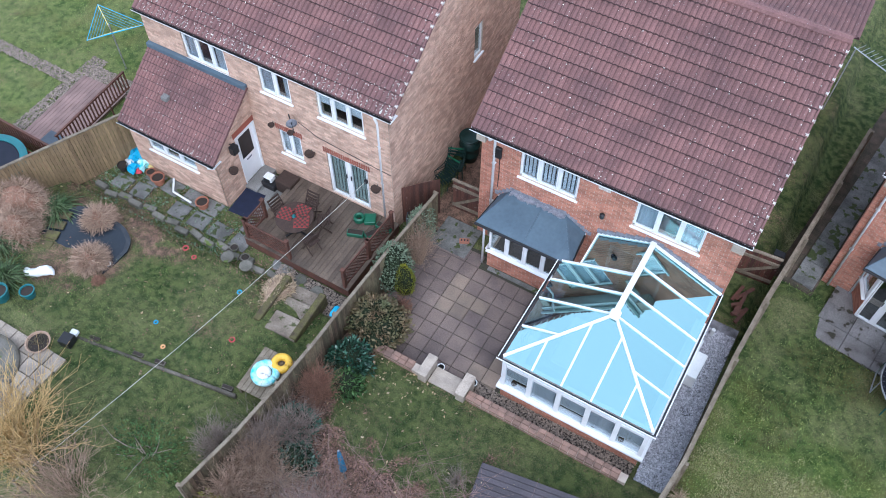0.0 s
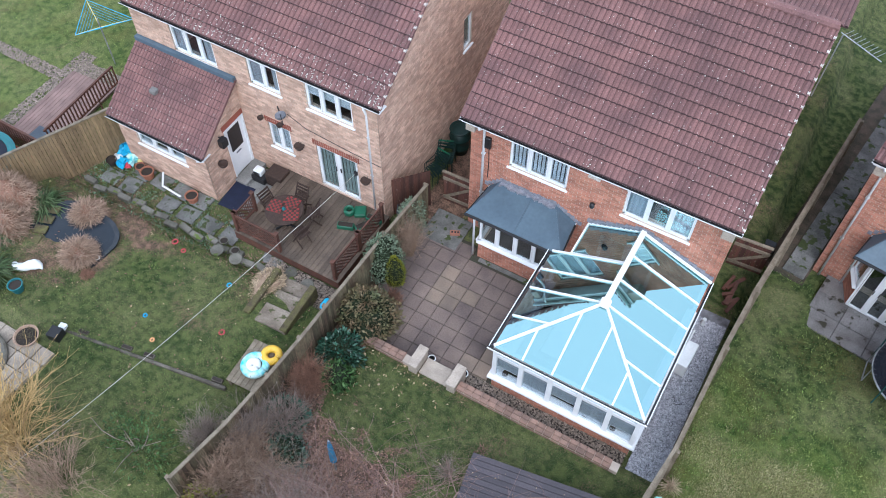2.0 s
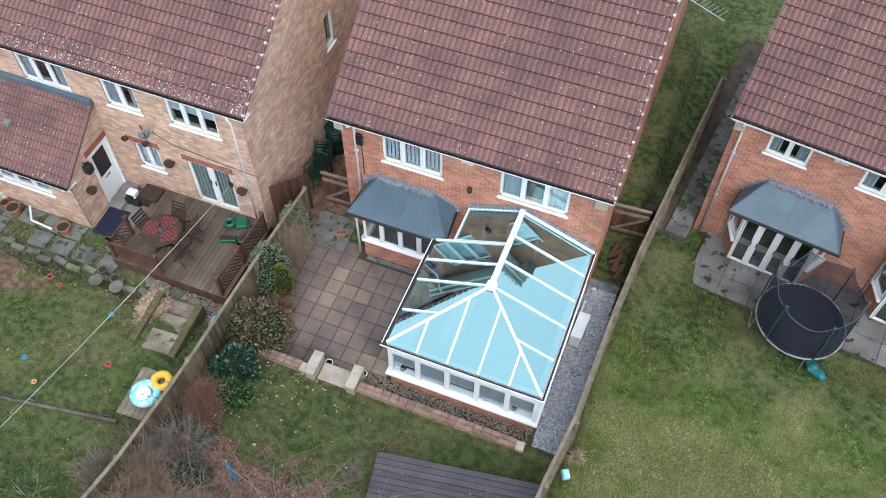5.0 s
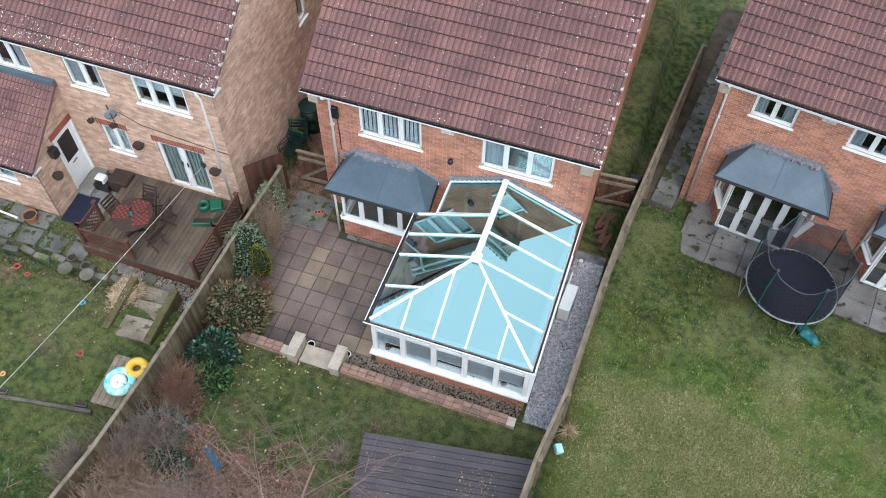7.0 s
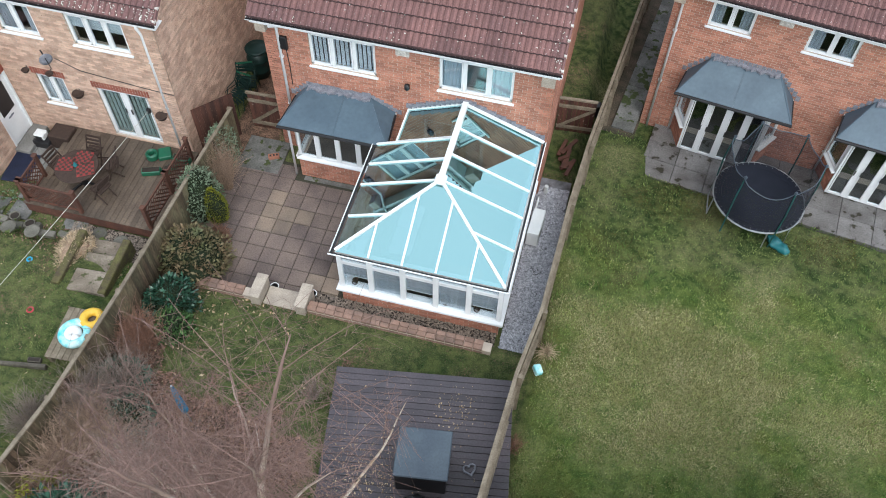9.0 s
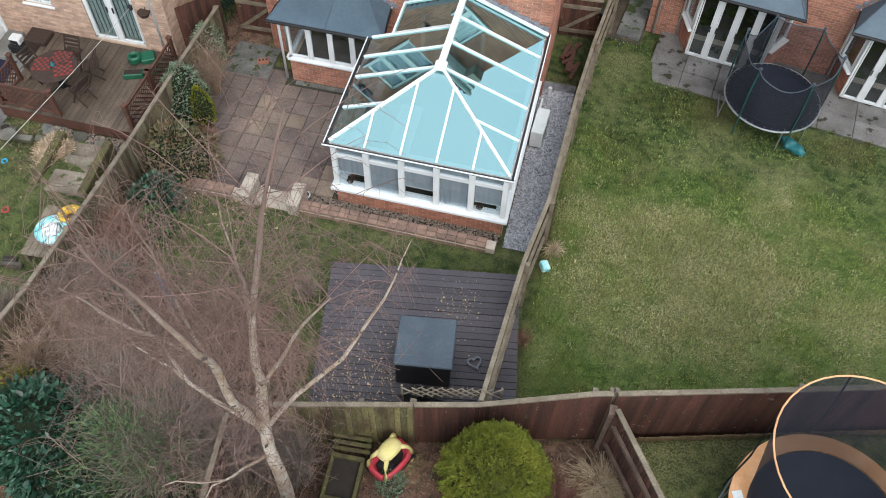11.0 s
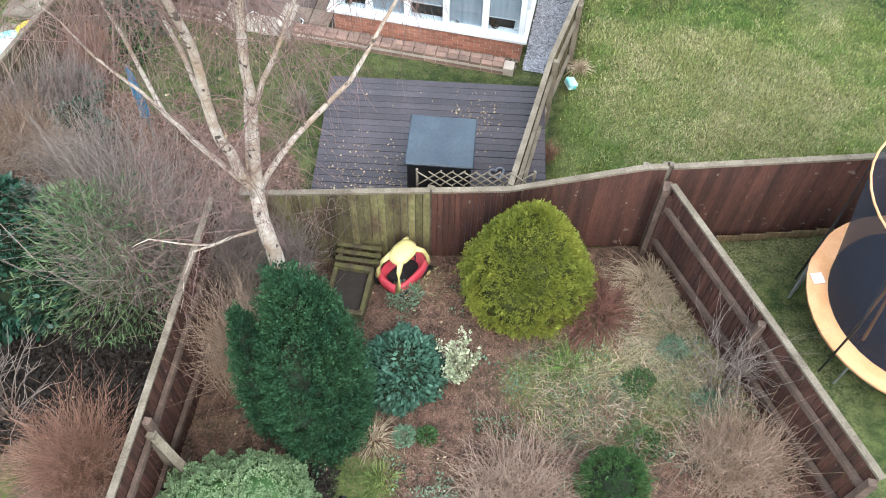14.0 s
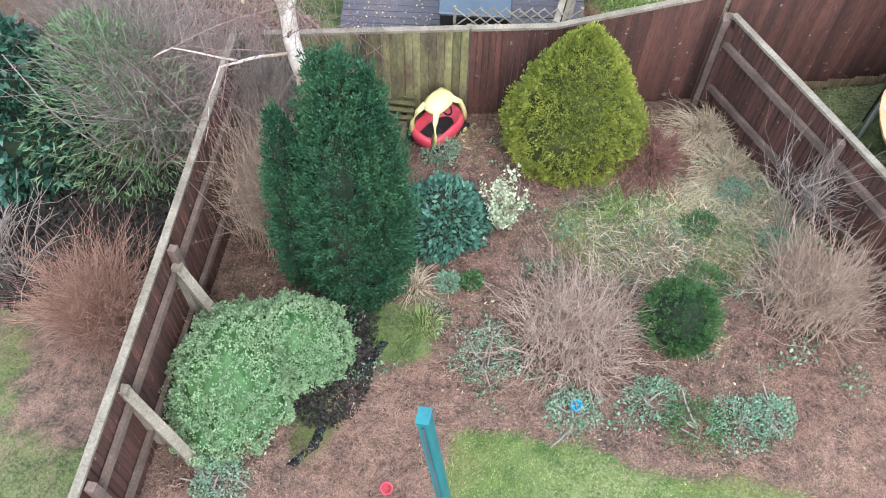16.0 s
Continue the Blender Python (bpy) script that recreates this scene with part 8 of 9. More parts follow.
def folding_chair(x, y, turn):
    c = thing("folding_chair", pose(x, y, 0.375, 0, 0, turn), "dark slatted folding garden chair", "chair", "chairs round the garden table")
    for s in (-0.2, 0.2):
        part("leg", bar((s, -0.2, 0), (s, 0.22, 0.82), 0.03), T["wicker"], c)
        part("leg", bar((s * 0.85, 0.2, 0), (s * 0.85, -0.2, 0.45), 0.03), T["wicker"], c)
    for k in range(5):
        part("seat_slat", box(-0.2, 0.2, -0.2 + k * 0.08, -0.14 + k * 0.08, 0.43, 0.45), T["wicker"], c)
    for k in range(3):
        part("back_slat", box(-0.2, 0.2, 0.12 + k * 0.035, 0.14 + k * 0.035, 0.56 + k * 0.1, 0.63 + k * 0.1), T["wicker"], c)
    return c


first = folding_chair(-5.5, -2.25, 0)
for x, y, a in ((-4.75, -3.3, -105), (-6.2, -2.85, 80), (-4.85, -2.5, -60)):
    copy_thing(first, pose(x, y, 0.375, 0, 0, a))

mat_ = thing("door_mat", pose(-8.0, -3.25, 0.01, 0, 0, 4), "large navy blue rubber mat outside the back door", "mat")
part("mat", box(0, 0.72, 0, 1.0, 0, 0.02, 0.006), mat("navy_rubber_mat", (0.012, 0.018, 0.045), None, 0.7, 5, 60, 0.25, 0.3), mat_)
slabs = thing("stone_terrace", pose(-12.0, -4.35, 0), "old stone and concrete terrace along the house", "terrace", kind="structure")
rng = np.random.default_rng(17)
for i in range(9):
    for j in range(2):
        if (i, j) in ((0, 1), (2, 0), (5, 1), (7, 0)):
            continue
        sl = part("slab", box(-0.36 + rng.uniform(0, 0.1), 0.36 - rng.uniform(0, 0.08), -0.28, 0.27 - rng.uniform(0, 0.08), -0.05, 0.005, 0.015), M["dark_slab"], slabs)
        sl.matrix_local = pose(i * 0.78 + 0.38, 0.38 + j * 0.6, rng.uniform(-0.008, 0.008), rng.uniform(-1.5, 1.5), rng.uniform(-1.5, 1.5), rng.uniform(-5, 5))
for i in range(4):
    part("slab", box(3.95 + i * 0.45, 4.38 + i * 0.45, 1.35, 3.0, -0.05, 0.003, 0.01), M["concrete"], slabs)
for k in range(17):
    x = -12.0 + k * 0.47
    s = thing("edging_stone", pose(x, -4.42 - 0.04 * math.sin(x * 2) - 0.1 * (k % 2), 0.0, 0, 0, rng.uniform(-12, 12)), "mossy grey edging stone along the raised bed", "stone", "edging stones")
    part("stone", box(-0.22, 0.22, -0.09, 0.09, -0.05, 0.10 + rng.uniform(-0.05, 0.05), 0.02), T["stone"], s)
# steps up to the lawn
for k, (y, z) in enumerate(((-4.55, 0.22), (-5.05, 0.38), (-5.75, 0.56))):
    s = thing("concrete_step", pose(-4.45 + 0.08 * k, y - 0.42, z - 0.2, 0, 0, 4), "worn pale brown stone garden step", "step", "garden steps")
    part("tread", box(0, 0.95, 0, 0.5 if k < 2 else 0.62, 0, 0.2, 0.015), T["step"], s)
for x, a in ((-3.42, 3), (-4.62, 3)):
    s = thing("timber_sleeper", pose(x, -6.1, 0.1, 0, 0, a), "mossy rotting sleeper beside the steps", "sleeper", "sleepers")
    part("sleeper", box(-0.1, 0.1, 0, 1.6, 0, 0.5, 0.02), T["moss"], s)
s = thing("timber_sleeper", pose(-8.2, -9.1, land(-6, -8.8) - 0.17, 0, 0, 9.5), "long grey sleeper dividing the lawn", "sleeper", "sleepers")
part("sleeper", box(0, 4.75, 0.0, 0.09, 0, 0.155, 0.015), T["sleeper"], s)
for k in (0, 2, 3, 6):
    x = -7.9 + k * 0.65
    p = thing("planting_trough", pose(x, -8.93 + k * 0.11, land(x, -8.8) - 0.11, 0, 0, 9.5), "small dark trough with dead plants", "trough", "troughs along the sleeper")
    part("trough", box(0, 0.30, 0, 0.12, 0, 0.09, 0.01), T["sleeper"], p)
    part("earth", box(0.02, 0.28, 0.02, 0.10, 0.09, 0.095), T["soil"], p)

# pond
pond = thing("garden_pond", pose(-10.45, -6.65, land(-10.45, -6.65) - 0.03), "small dark pond with folded black liner and stone edge", "pond")
def pond_ring(r, z):
    return [(r * 1.3 * math.copysign(abs(math.cos(t)) ** 0.6, math.cos(t)) + 0.09 * noise.noise((math.cos(t) * 2, math.sin(t) * 2, 6)), r * 1.12 * math.copysign(abs(math.sin(t)) ** 0.6, math.sin(t)) + 0.12 * noise.noise((math.cos(t) * 2, math.sin(t) * 2, 16)), z) for t in [2 * math.pi * k / 32 for k in range(32)]]


part("water", loft([pond_ring(0.9, -0.02), pond_ring(0.9, 0.012)]), T["pond"], pond, "still dark water")
part("liner", loft([pond_ring(1.0, -0.03), pond_ring(1.0, 0.03), pond_ring(0.9, 0.018)], False), T["liner"], pond, "folded black liner")
for k in range(5):
    part("edge_slab", box(-0.2, 0.2, -0.14, 0.14, 0, 0.06, 0.015), T["moss"], pond).matrix_local = pose(-1.15 + 0.1 * k, 0.5 - 0.36 * k, 0.02, 0, 0, 20)
def grass_mound(x, y, r, h, seed, lab, n=4200):
    g = thing("ornamental_grass", pose(x, y, land(x, y) - 0.05), lab, "grass clump", "dead grass clumps")
    p, d = crown_points(n, r * 0.8, r * 0.75, h * 0.92, "dome", seed, 0.3, 1.6, 0.3)
    d[:, 2] += 0.2
    mesh_np("blade", *leaves(p, d, 0.28, 20, 0.8, 0.9, np.random.default_rng(seed)), P["tan"], g, kind="stuff")
    part("heart", core_mesh(r * 0.8, r * 0.75, h * 0.9, "dome", seed, 0.3, 1.6), P["rust"], g)


for k, (x, y, r, h, lab) in enumerate(((-10.65, -5.75, 0.52, 0.45, "arching tan dead grass beside the pond"), (-9.75, -7.0, 0.52, 0.45, "arching tan dead grass beside the pond"), (-12.75, -6.6, 1.0, 1.2, "tall tan dead pampas grass"), (-12.2, -7.3, 0.7, 0.9, "tall tan dead pampas grass"))):
    grass_mound(x, y, r, h, 300 + k, lab)
twiggy("ornamental_grass", -9.1, -7.4, 0.35, 0.35, P["rust"], "small rust-brown dead tuft", 420, 910, 1.0, 1, 0.009, "grass clump", 0.5, 0.18, sub_len=0.25)
for x, y in ((-11.95, -6.1), (-12.3, -7.9), (-11.2, -8.7)):
    twiggy("spiky_plant", x, y, 0.85, 0.75, P["bamboo"], "spiky green sword-leaved plant", 300, int(-x * 91), 1.1, 0, 0.02, "plant", 0.5, 0.2)
goose = thing("garden_statue", pose(-10.6, -8.05, land(-10.6, -8.0) - 0.05, 0, 0, 20), "white stone animal ornament by the pond", "statue")
bm = bmesh.new()
bmesh.ops.create_uvsphere(bm, u_segments=20, v_segments=12, radius=1.0, matrix=Matrix.Translation((0, 0, 0.13)) @ Matrix.Diagonal((0.46, 0.15, 0.13, 1)))
for v in bm.verts:
    v.co.y += 0.09 * math.sin(v.co.x * 7) + 0.05 * noise.noise(v.co * 6)
    v.co.z += 0.05 * noise.noise(v.co * 7 + Vector((3, 0, 0))) - 0.05 * abs(v.co.x)
part("body", bm, T["white"], goose, smooth=True)
for x, y, r, m, lab in ((-8.75, -3.5, 0.2, "terra", "large terracotta pot with bare soil"), (-10.55, -3.45, 0.21, "terra", "large terracotta pot with bare soil"), (-10.95, -3.35, 0.15, "terra", "small terracotta pot with soil"), (-11.9, -3.6, 0.16, "soil", "dark plastic pot by the wall"), (-10.75, -9.2, 0.26, "teal", "wide teal glazed garden pot"), (-10.2, -8.75, 0.2, "teal", "smaller teal glazed garden pot"), (-6.9, -4.3, 0.13, "stone", "round grey stone garden pot"), (-6.4, -4.42, 0.13, "stone", "round grey stone garden pot")):
    p = thing("plant_pot", pose(x, y, max(0.0, land(x, y)) - 0.02), lab, "pot", "pots in the garden")
    part("pot", lathe([(r * 0.7, 0), (r * 0.95, r * 1.2), (r * 1.05, r * 1.25), (r * 1.05, r * 1.45), (r * 0.9, r * 1.45), (r * 0.85, r * 1.2)], 18), T[m], p)
    part("earth", lathe([(0.01, r * 1.2), (r * 0.86, r * 1.2), (r * 0.86, r * 1.22), (0.01, r * 1.22)], 14), T["soil"], p)
pile = [("sky", 0.0, 0.1, 0.26), ("aqua", 0.3, -0.1, 0.22), ("green", 0.45, 0.15, 0.18), ("sky", 0.15, -0.35, 0.2), ("white", -0.1, -0.3, 0.15), ("red", 0.35, -0.35, 0.1), ("yellow", 0.6, -0.05, 0.1)]
for k, dx, dy, r in pile:
    o = thing("plastic_toy", pose(-11.75 + dx, -3.1 + dy, 0.0, 0, 0, 40 * dx), "bright crumpled plastic toy in a heap by the wall", "toy", "heap of toys")
    bm = bmesh.new()
    bmesh.ops.create_icosphere(bm, subdivisions=3, radius=r, matrix=Matrix.Translation((0, 0, r * 0.7)))
    for v in bm.verts:
        v.co += Vector((noise.noise(v.co * 9), noise.noise(v.co * 9 + Vector((4, 0, 0))), noise.noise(v.co * 9 + Vector((0, 4, 0))))) * r * 0.9
        v.co.z = max(v.co.z * 0.7, 0)
    part("toy", bm, T[k], o)
pipe = thing("drain_pipe", pose(-9.9, -3.55, 0.0), "white plastic pipe lying against the wall", "pipe")
part("pipe", tube([(0, 0.2, 0.5), (0, 0, 0.06), (0.75, -0.05, 0.05)], 0.035, 8), T["white"], pipe)
for x, y, z in ((-6.0, -1.36, 1.95), (-3.72, -1.36, 1.75), (-7.3, -1.36, 2.45), (-6.6, -1.36, 2.5)):
    b = thing("hanging_basket", pose(x, y, z), "half-round brown wall basket", "basket", "wall baskets")
    r = 0.16 if z < 2.2 else 0.1
    part("basket", lathe([(0.02, -r), (r * 0.7, -r * 0.7), (r, 0), (r * 0.9, 0.01), (0.02, -0.02)], 14), T["wicker"], b)
    part("bracket", bar((0, 0.1, 0.0), (0, 0.1, 0.06), 0.02), M["black"], b)
b = thing("hanging_basket", pose(-7.93, -2.65, 1.35), "half-round brown wall basket", "basket", "wall baskets")
part("basket", lathe([(0.02, -0.14), (0.12, -0.1), (0.15, 0), (0.13, 0.01), (0.02, -0.02)], 14), T["wicker"], b)
part("bracket", bar((-0.1, 0, 0.0), (-0.1, 0, 0.06), 0.02), M["black"], b)
lant = thing("wall_lantern", pose(-8.05, -2.4, 1.85), "black box lantern beside the back door", "lantern")
part("lantern", box(0, 0.2, -0.12, 0.12, 0, 0.3, 0.02), M["black"], lant)
part("arm", bar((-0.04, 0, 0.3), (0.1, 0, 0.36), 0.03), M["black"], lant)
grill = thing("white_box", pose(-7.5, -1.75, 0.0), "small white appliance on a dark stand by the wall", "appliance")
part("stand", box(-0.2, 0.3, -0.2, 0.2, 0, 0.25, 0.02), M["black"], grill)
part("casing", box(-0.14, 0.16, -0.13, 0.13, 0.25, 0.45, 0.03), T["white"], grill)
part("grille", box(-0.1, 0.12, -0.136, -0.13, 0.29, 0.41), M["black"], grill)
cup = thing("wooden_box", pose(-6.95, -1.65, 0.0), "dark timber box against the wall below the window", "box")
part("box", box(-0.25, 0.35, -0.2, 0.3, 0, 0.5, 0.02), T["wicker"], cup)
reel = thing("hose_reel", pose(-4.15, -1.75, 0.375, 0, 0, 30), "green hose reel with grey hose on the deck", "hose reel")
part("hose", annulus(0.08, 0.17, 0.05, 0.14, 18), T["green"], reel)
part("frame", box(0.15, 0.5, -0.18, 0.18, 0, 0.14, 0.02), T["green"], reel)
for x, y, a in ((-3.95, -2.25, 20), (-3.5, -2.0, 60), (-3.35, -1.65, 0)):
    tr = thing("plant_trough", pose(x, y, 0.375, 0, 0, a), "green plastic trough on the deck", "trough", "green troughs")
    part("trough", box(-0.25, 0.25, -0.1, 0.1, 0, 0.16, 0.02), T["green"], tr)
    part("earth", box(-0.22, 0.22, -0.075, 0.075, 0.16, 0.165), T["soil"], tr)
crate = thing("planter_crate", pose(-2.9, -0.7, 0.0, 0, 0, 25), "blue-grey plastic crate by the fence", "crate")
part("crate", box(-0.2, 0.2, -0.28, 0.28, 0, 0.45, 0.02), T["lid"], crate)
part("earth", box(-0.17, 0.17, -0.25, 0.25, 0.45, 0.455), T["soil"], crate)

# low platform with inflatables
plat = thing("timber_platform", pose(-3.62, -8.1, land(-3.2, -7.5) - 0.05, 0, 0, 3), "low weathered timber platform on the lawn", "platform")
for k in range(7):
    part("plank", box(k * 0.14 + 0.004, k * 0.14 + 0.136, 0, 1.3, 0.38, 0.41, 0.004), M["rail"], plat)
for x in (0.03, 0.86):
    part("bearer", box(x, x + 0.08, 0.02, 1.28, 0.0, 0.38), M["rail"], plat)
PZ = land(-3.2, -7.5) + 0.36
for dx, dy, r, k, lab in ((-2.98, -7.02, 0.19, "sun_yellow", "yellow inflatable ring"), (-3.17, -7.45, 0.28, "aqua", "aqua and white inflatable ring"), (-3.2, -7.48, 0.12, "white", "crumpled white inflatable toy")):
    o = thing("inflatable_ring", pose(dx, dy, PZ, random.uniform(-6, 6), random.uniform(-6, 6), 0), lab + " on the timber platform", "inflatable", "inflatables")
    part("ring", tube([(r * math.cos(2 * math.pi * q / 20), r * math.sin(2 * math.pi * q / 20), 0.1) for q in range(21)], 0.1, 10), T[k], o, smooth=True)
# small toys on the grass
for x, y, r, k in ((-4.74, -6.96, 0.07, "red"), (-7.95, -5.15, 0.08, "red"), (-7.5, -5.3, 0.06, "red"), (-9.3, -6.8, 0.06, "white"), (-6.8, -7.6, 0.05, "sky"), (-5.6, -5.6, 0.06, "sky"), (-6.1, -8.1, 0.05, "orange")):
    o = thing("plastic_ring", pose(x, y, land(x, y) - 0.05), "small bright plastic toy on the grass", "toy", "scattered toys")
    part("ring", tube([(r * math.cos(2 * math.pi * q / 14), r * math.sin(2 * math.pi * q / 14), 0.02) for q in range(15)], 0.02, 8), T[k], o)
bag = thing("plastic_bag", pose(-2.95, -4.75, 0.45), "crumpled bright blue bag on the stones", "bag")
bm = bmesh.new()
bmesh.ops.create_icosphere(bm, subdivisions=2, radius=0.17, matrix=Matrix.Diagonal((0.6, 1.1, 0.5, 1)))
for v in bm.verts:
    v.co *= 1 + 0.4 * noise.noise(v.co * 11)
part("bag", bm, T["sky"], bag)
mound = thing("straw_mound", pose(-4.78, -5.1, 0.1), "hump of dead brown grass beside the steps", "grass clump")
part("mound", core_mesh(0.38, 0.75, 0.46, "dome", 5, 0.3, 2.0, shrink=0.95), P["tan"], mound)
v, f = leaves(*crown_points(2600, 0.38, 0.75, 0.48, "dome", 5, 0.3, 2.0, 0.1), 0.14, 9, 0.7)
mesh_np("dead_blade", v, f, P["straw"], mound, kind="stuff")
gr = thing("gravel_bed", pose(-5.0, -5.0, 0), "brown gravel between deck and steps", "gravel", kind="structure")
part("bed", box(-0.4, 2.5, 0.0, 1.0, -0.05, 0.0), T["soil"], gr)
pebbles(2600, -0.4, 2.4, 0.05, 1.0, 0.012, 0.028, T["pebble"], gr, 21)
for x, y in ((-4.6, -4.2), (-3.95, -4.3), (-6.75, -4.75), (-6.1, -4.72)):
    s = thing("stepping_stone", pose(x, y, 0.02 if x > -5 else 0.3), "round grey stepping stone", "stone", "stepping stones")
    part("stone", lathe([(0.18, -0.03), (0.2, 0.0), (0.2, 0.03), (0.17, 0.045)], 16), T["stone"], s)
# paved corner
pav = thing("paved_corner", pose(-13.4, -13.6, 0.98), "pale grey slab paving with a round inset", "paving", kind="structure")
for i in range(14):
    for j in range(9):
        x, y = i * 0.43, j * 0.43
        if -13.4 + x > -7.95 - 0.25 * (j < 3) or -13.6 + y > -9.85:
            continue
        z = land(-13.4 + x, -13.6 + y) - 0.98 + random.uniform(-0.008, 0.008)
        part("slab", box(x + 0.012, x + 0.418, y + 0.012, y + 0.418, z - 0.12, z + 0.0, 0.006), M["flag"], pav)
part("round_inset", lathe([(0.02, 0.26), (1.0, 0.26), (1.02, 0.245), (1.02, 0.1), (0.02, 0.1)], 36, (3.9, 2.5)), T["stone"], pav)
part("inset_ring", annulus(0.98, 1.05, 0.2, 0.07, 36), T["sleeper"], pav).location = (3.9, 2.5, 0)
tyre = thing("shallow_planter", pose(-8.75, -9.75, land(-8.75, -9.75) - 0.02), "wide shallow tan pot with dead stalks on the paving", "pot")
part("pot", lathe([(0.22, 0.0), (0.31, 0.15), (0.33, 0.19), (0.30, 0.19), (0.26, 0.12)], 26), mat("tan_clay", (0.42, 0.29, 0.21), (0.30, 0.20, 0.14), 0.9, 5, 40, 0.25, 0.3), tyre)
part("earth", lathe([(0.01, 0.12), (0.27, 0.12), (0.27, 0.14), (0.01, 0.14)], 20), T["soil"], tyre)
rng = np.random.default_rng(61)
st = np.stack([rng.normal(0, 0.1, 40), rng.normal(0, 0.1, 40), np.full(40, 0.13)], 1)
mesh_np("stalk", *rods(st, st + np.stack([rng.normal(0, 0.13, 40), rng.normal(0, 0.13, 40), rng.uniform(0.05, 0.3, 40)], 1), 0.005, 0.003), P["olive"], tyre, kind="stuff")
cr = thing("milk_crate", pose(-8.2, -9.3, land(-8.2, -9.3) - 0.02, 0, 0, 10), "black plastic crate with a white tub", "crate")
part("crate", box(-0.16, 0.16, -0.16, 0.16, 0, 0.26, 0.01), M["black"], cr)
part("tub", box(-0.1, 0.1, 0.18, 0.36, 0, 0.12, 0.02), T["white"], cr)
twiggy("willow_bush", -6.7, -12.1, 2.0, 2.3, P["willow"], "yellow-twigged leafless willow bush", 130, 171, 1.0, 8, 0.014, base=0.4)
twiggy("willow_bush", -5.0, -12.3, 1.4, 1.6, P["tan"], "tangle of pale tan stems below the lawn", 110, 173, 1.0, 8, 0.008, base=0.4)
shrub("green_shrub", -4.3, -10.6, 0.9, 0.7, 0.5, "dome", P["box"], "low bright green weeds on the lawn", 900, 0.1, 3.0, 175, 0.5, 2, 0.8, core=False, depth=0.8)
# washing line from the house to the bottom of the garden
line = thing("washing_line", pose(-4.3, -1.28, 1.7), "pale washing line from the wall to a far post", "washing line")
a, b = Vector((-4.1, -1.28, 1.75)), Vector((-5.85, -12.8, 2.25))
pts = [a.lerp(b, k / 12) - Vector((-4.3, -1.28, 1.7)) - Vector((0, 0, 0.9 * (k / 12) * (1 - k / 12))) for k in range(13)]
part("cord", tube(pts, 0.007, 6), T["rope"], line)
part("hook", box(0.15, 0.25, -0.06, 0.02, -0.02, 0.12, 0.01), M["black"], line)
part("far_post", tube([b - Vector((-4.3, -1.28, 1.7)) - Vector((0, 0, 1.2)), b - Vector((-4.3, -1.28, 1.7)) + Vector((0, 0, 0.05))], 0.04, 8), M["rail"], line)


def a_lawn(x, y, rng):
    return -13 < x < -2.9 and -12.5 < y < -4.8 and soil_at(x, y) < 0.62 and not (-11.7 < x < -9.2 and -7.7 < y < -5.7) and not (x < -7.9 and y < -9.3)


scatter("grass", P["blade_moss"], "thin muddy lawn grass", spots_in(33000, 181, -13, -2.9, -12.5, -4.8, a_lawn), 0.065, 181, False, 7, "grass")
scatter("grass", P["blade"], "greener patches in the muddy lawn", spots_in(13000, 188, -13, -2.9, -12.5, -4.8, lambda x, y, r: a_lawn(x, y, r) and noise.noise((x * 0.8, y * 0.8, 6)) > -0.05 + r.uniform(-0.15, 0.15)), 0.06, 188, False, 7, "grass")
scatter("leaf_litter", P["litter_red"], "leaf litter over the muddy lawn", spots_in(600, 182, -13, -2.9, -12.5, -4.8), 0.06, 182)
scatter("fallen_leaves", P["litter"], "pale scraps and leaves on the lawn", spots_in(160, 183, -13, -2.9, -12.0, -4.8), 0.08, 183)

def a_bed(x, y, rng):
    return noise.noise((x * 1.6, y * 1.6, 41)) + 0.3 * noise.noise((x * 5, y * 5, 2)) > rng.uniform(-0.25, 0.25)


scatter("weeds", P["cover"], "green weeds between the terrace stones", spots_in(2600, 184, -12.4, -6.9, -5.0, -3.1, a_bed), 0.06, 184, False, 1.7, "weeds")
scatter("moss", P["blade_moss"], "moss over the terrace edge", spots_in(5200, 185, -12.6, -6.6, -5.1, -3.1, lambda x, y, r: not a_bed(x, y, r)), 0.045, 185, False, 4, "moss")
scatter("leaf_litter", P["litter_red"], "dark leaf litter along the terrace", spots_in(2600, 186, -12.6, -4.6, -5.2, -3.2), 0.06, 186)
scatter("pale_scraps", P["litter"], "pale scraps and bits of paper on the soil", spots_in(130, 187, -12.6, -4.6, -5.4, -3.4), 0.06, 187)

# ---- beyond the tan fence ----
fd = thing("deck", pose(-15.75, -4.35, 0.0, 0, 0, 3), "faded pink-brown timber deck beyond the fence", "decking", kind="structure")
me = mesh_of("deck_board", box(-0.068, 0.068, 0, 3.2, 0.05, 0.08, 0.004), mat("pink_brown_decking", (0.25, 0.165, 0.145), (0.19, 0.125, 0.11), 0.8, 2, 25, 0.15, 0.2, "object", 0.1))
for k in range(13):
    ob = new("deck_board", me)
    ob.parent = fd
    ob.matrix_local = pose(0.07 + k * 0.142, 0, 0, 0, 0, 0)
part("joists", box(0.02, 1.8, 0.05, 3.15, -0.1, 0.05), M["rail"], fd)
fm = thing("outdoor_mat", pose(-15.0, -4.2, 0.085), "dark blue-grey mat on the far deck", "mat")
part("mat", box(0, 0.8, 0, 0.6, 0, 0.02), T["lid"], fm)
fg = thing("gravel_border", pose(-17, -4.5, 0.0), "pale gravel border round the far deck", "gravel", kind="structure")
pebbles(2600, 0.6, 1.25, -0.4, 4.3, -0.01, 0.035, T["pebble"], fg, 31)
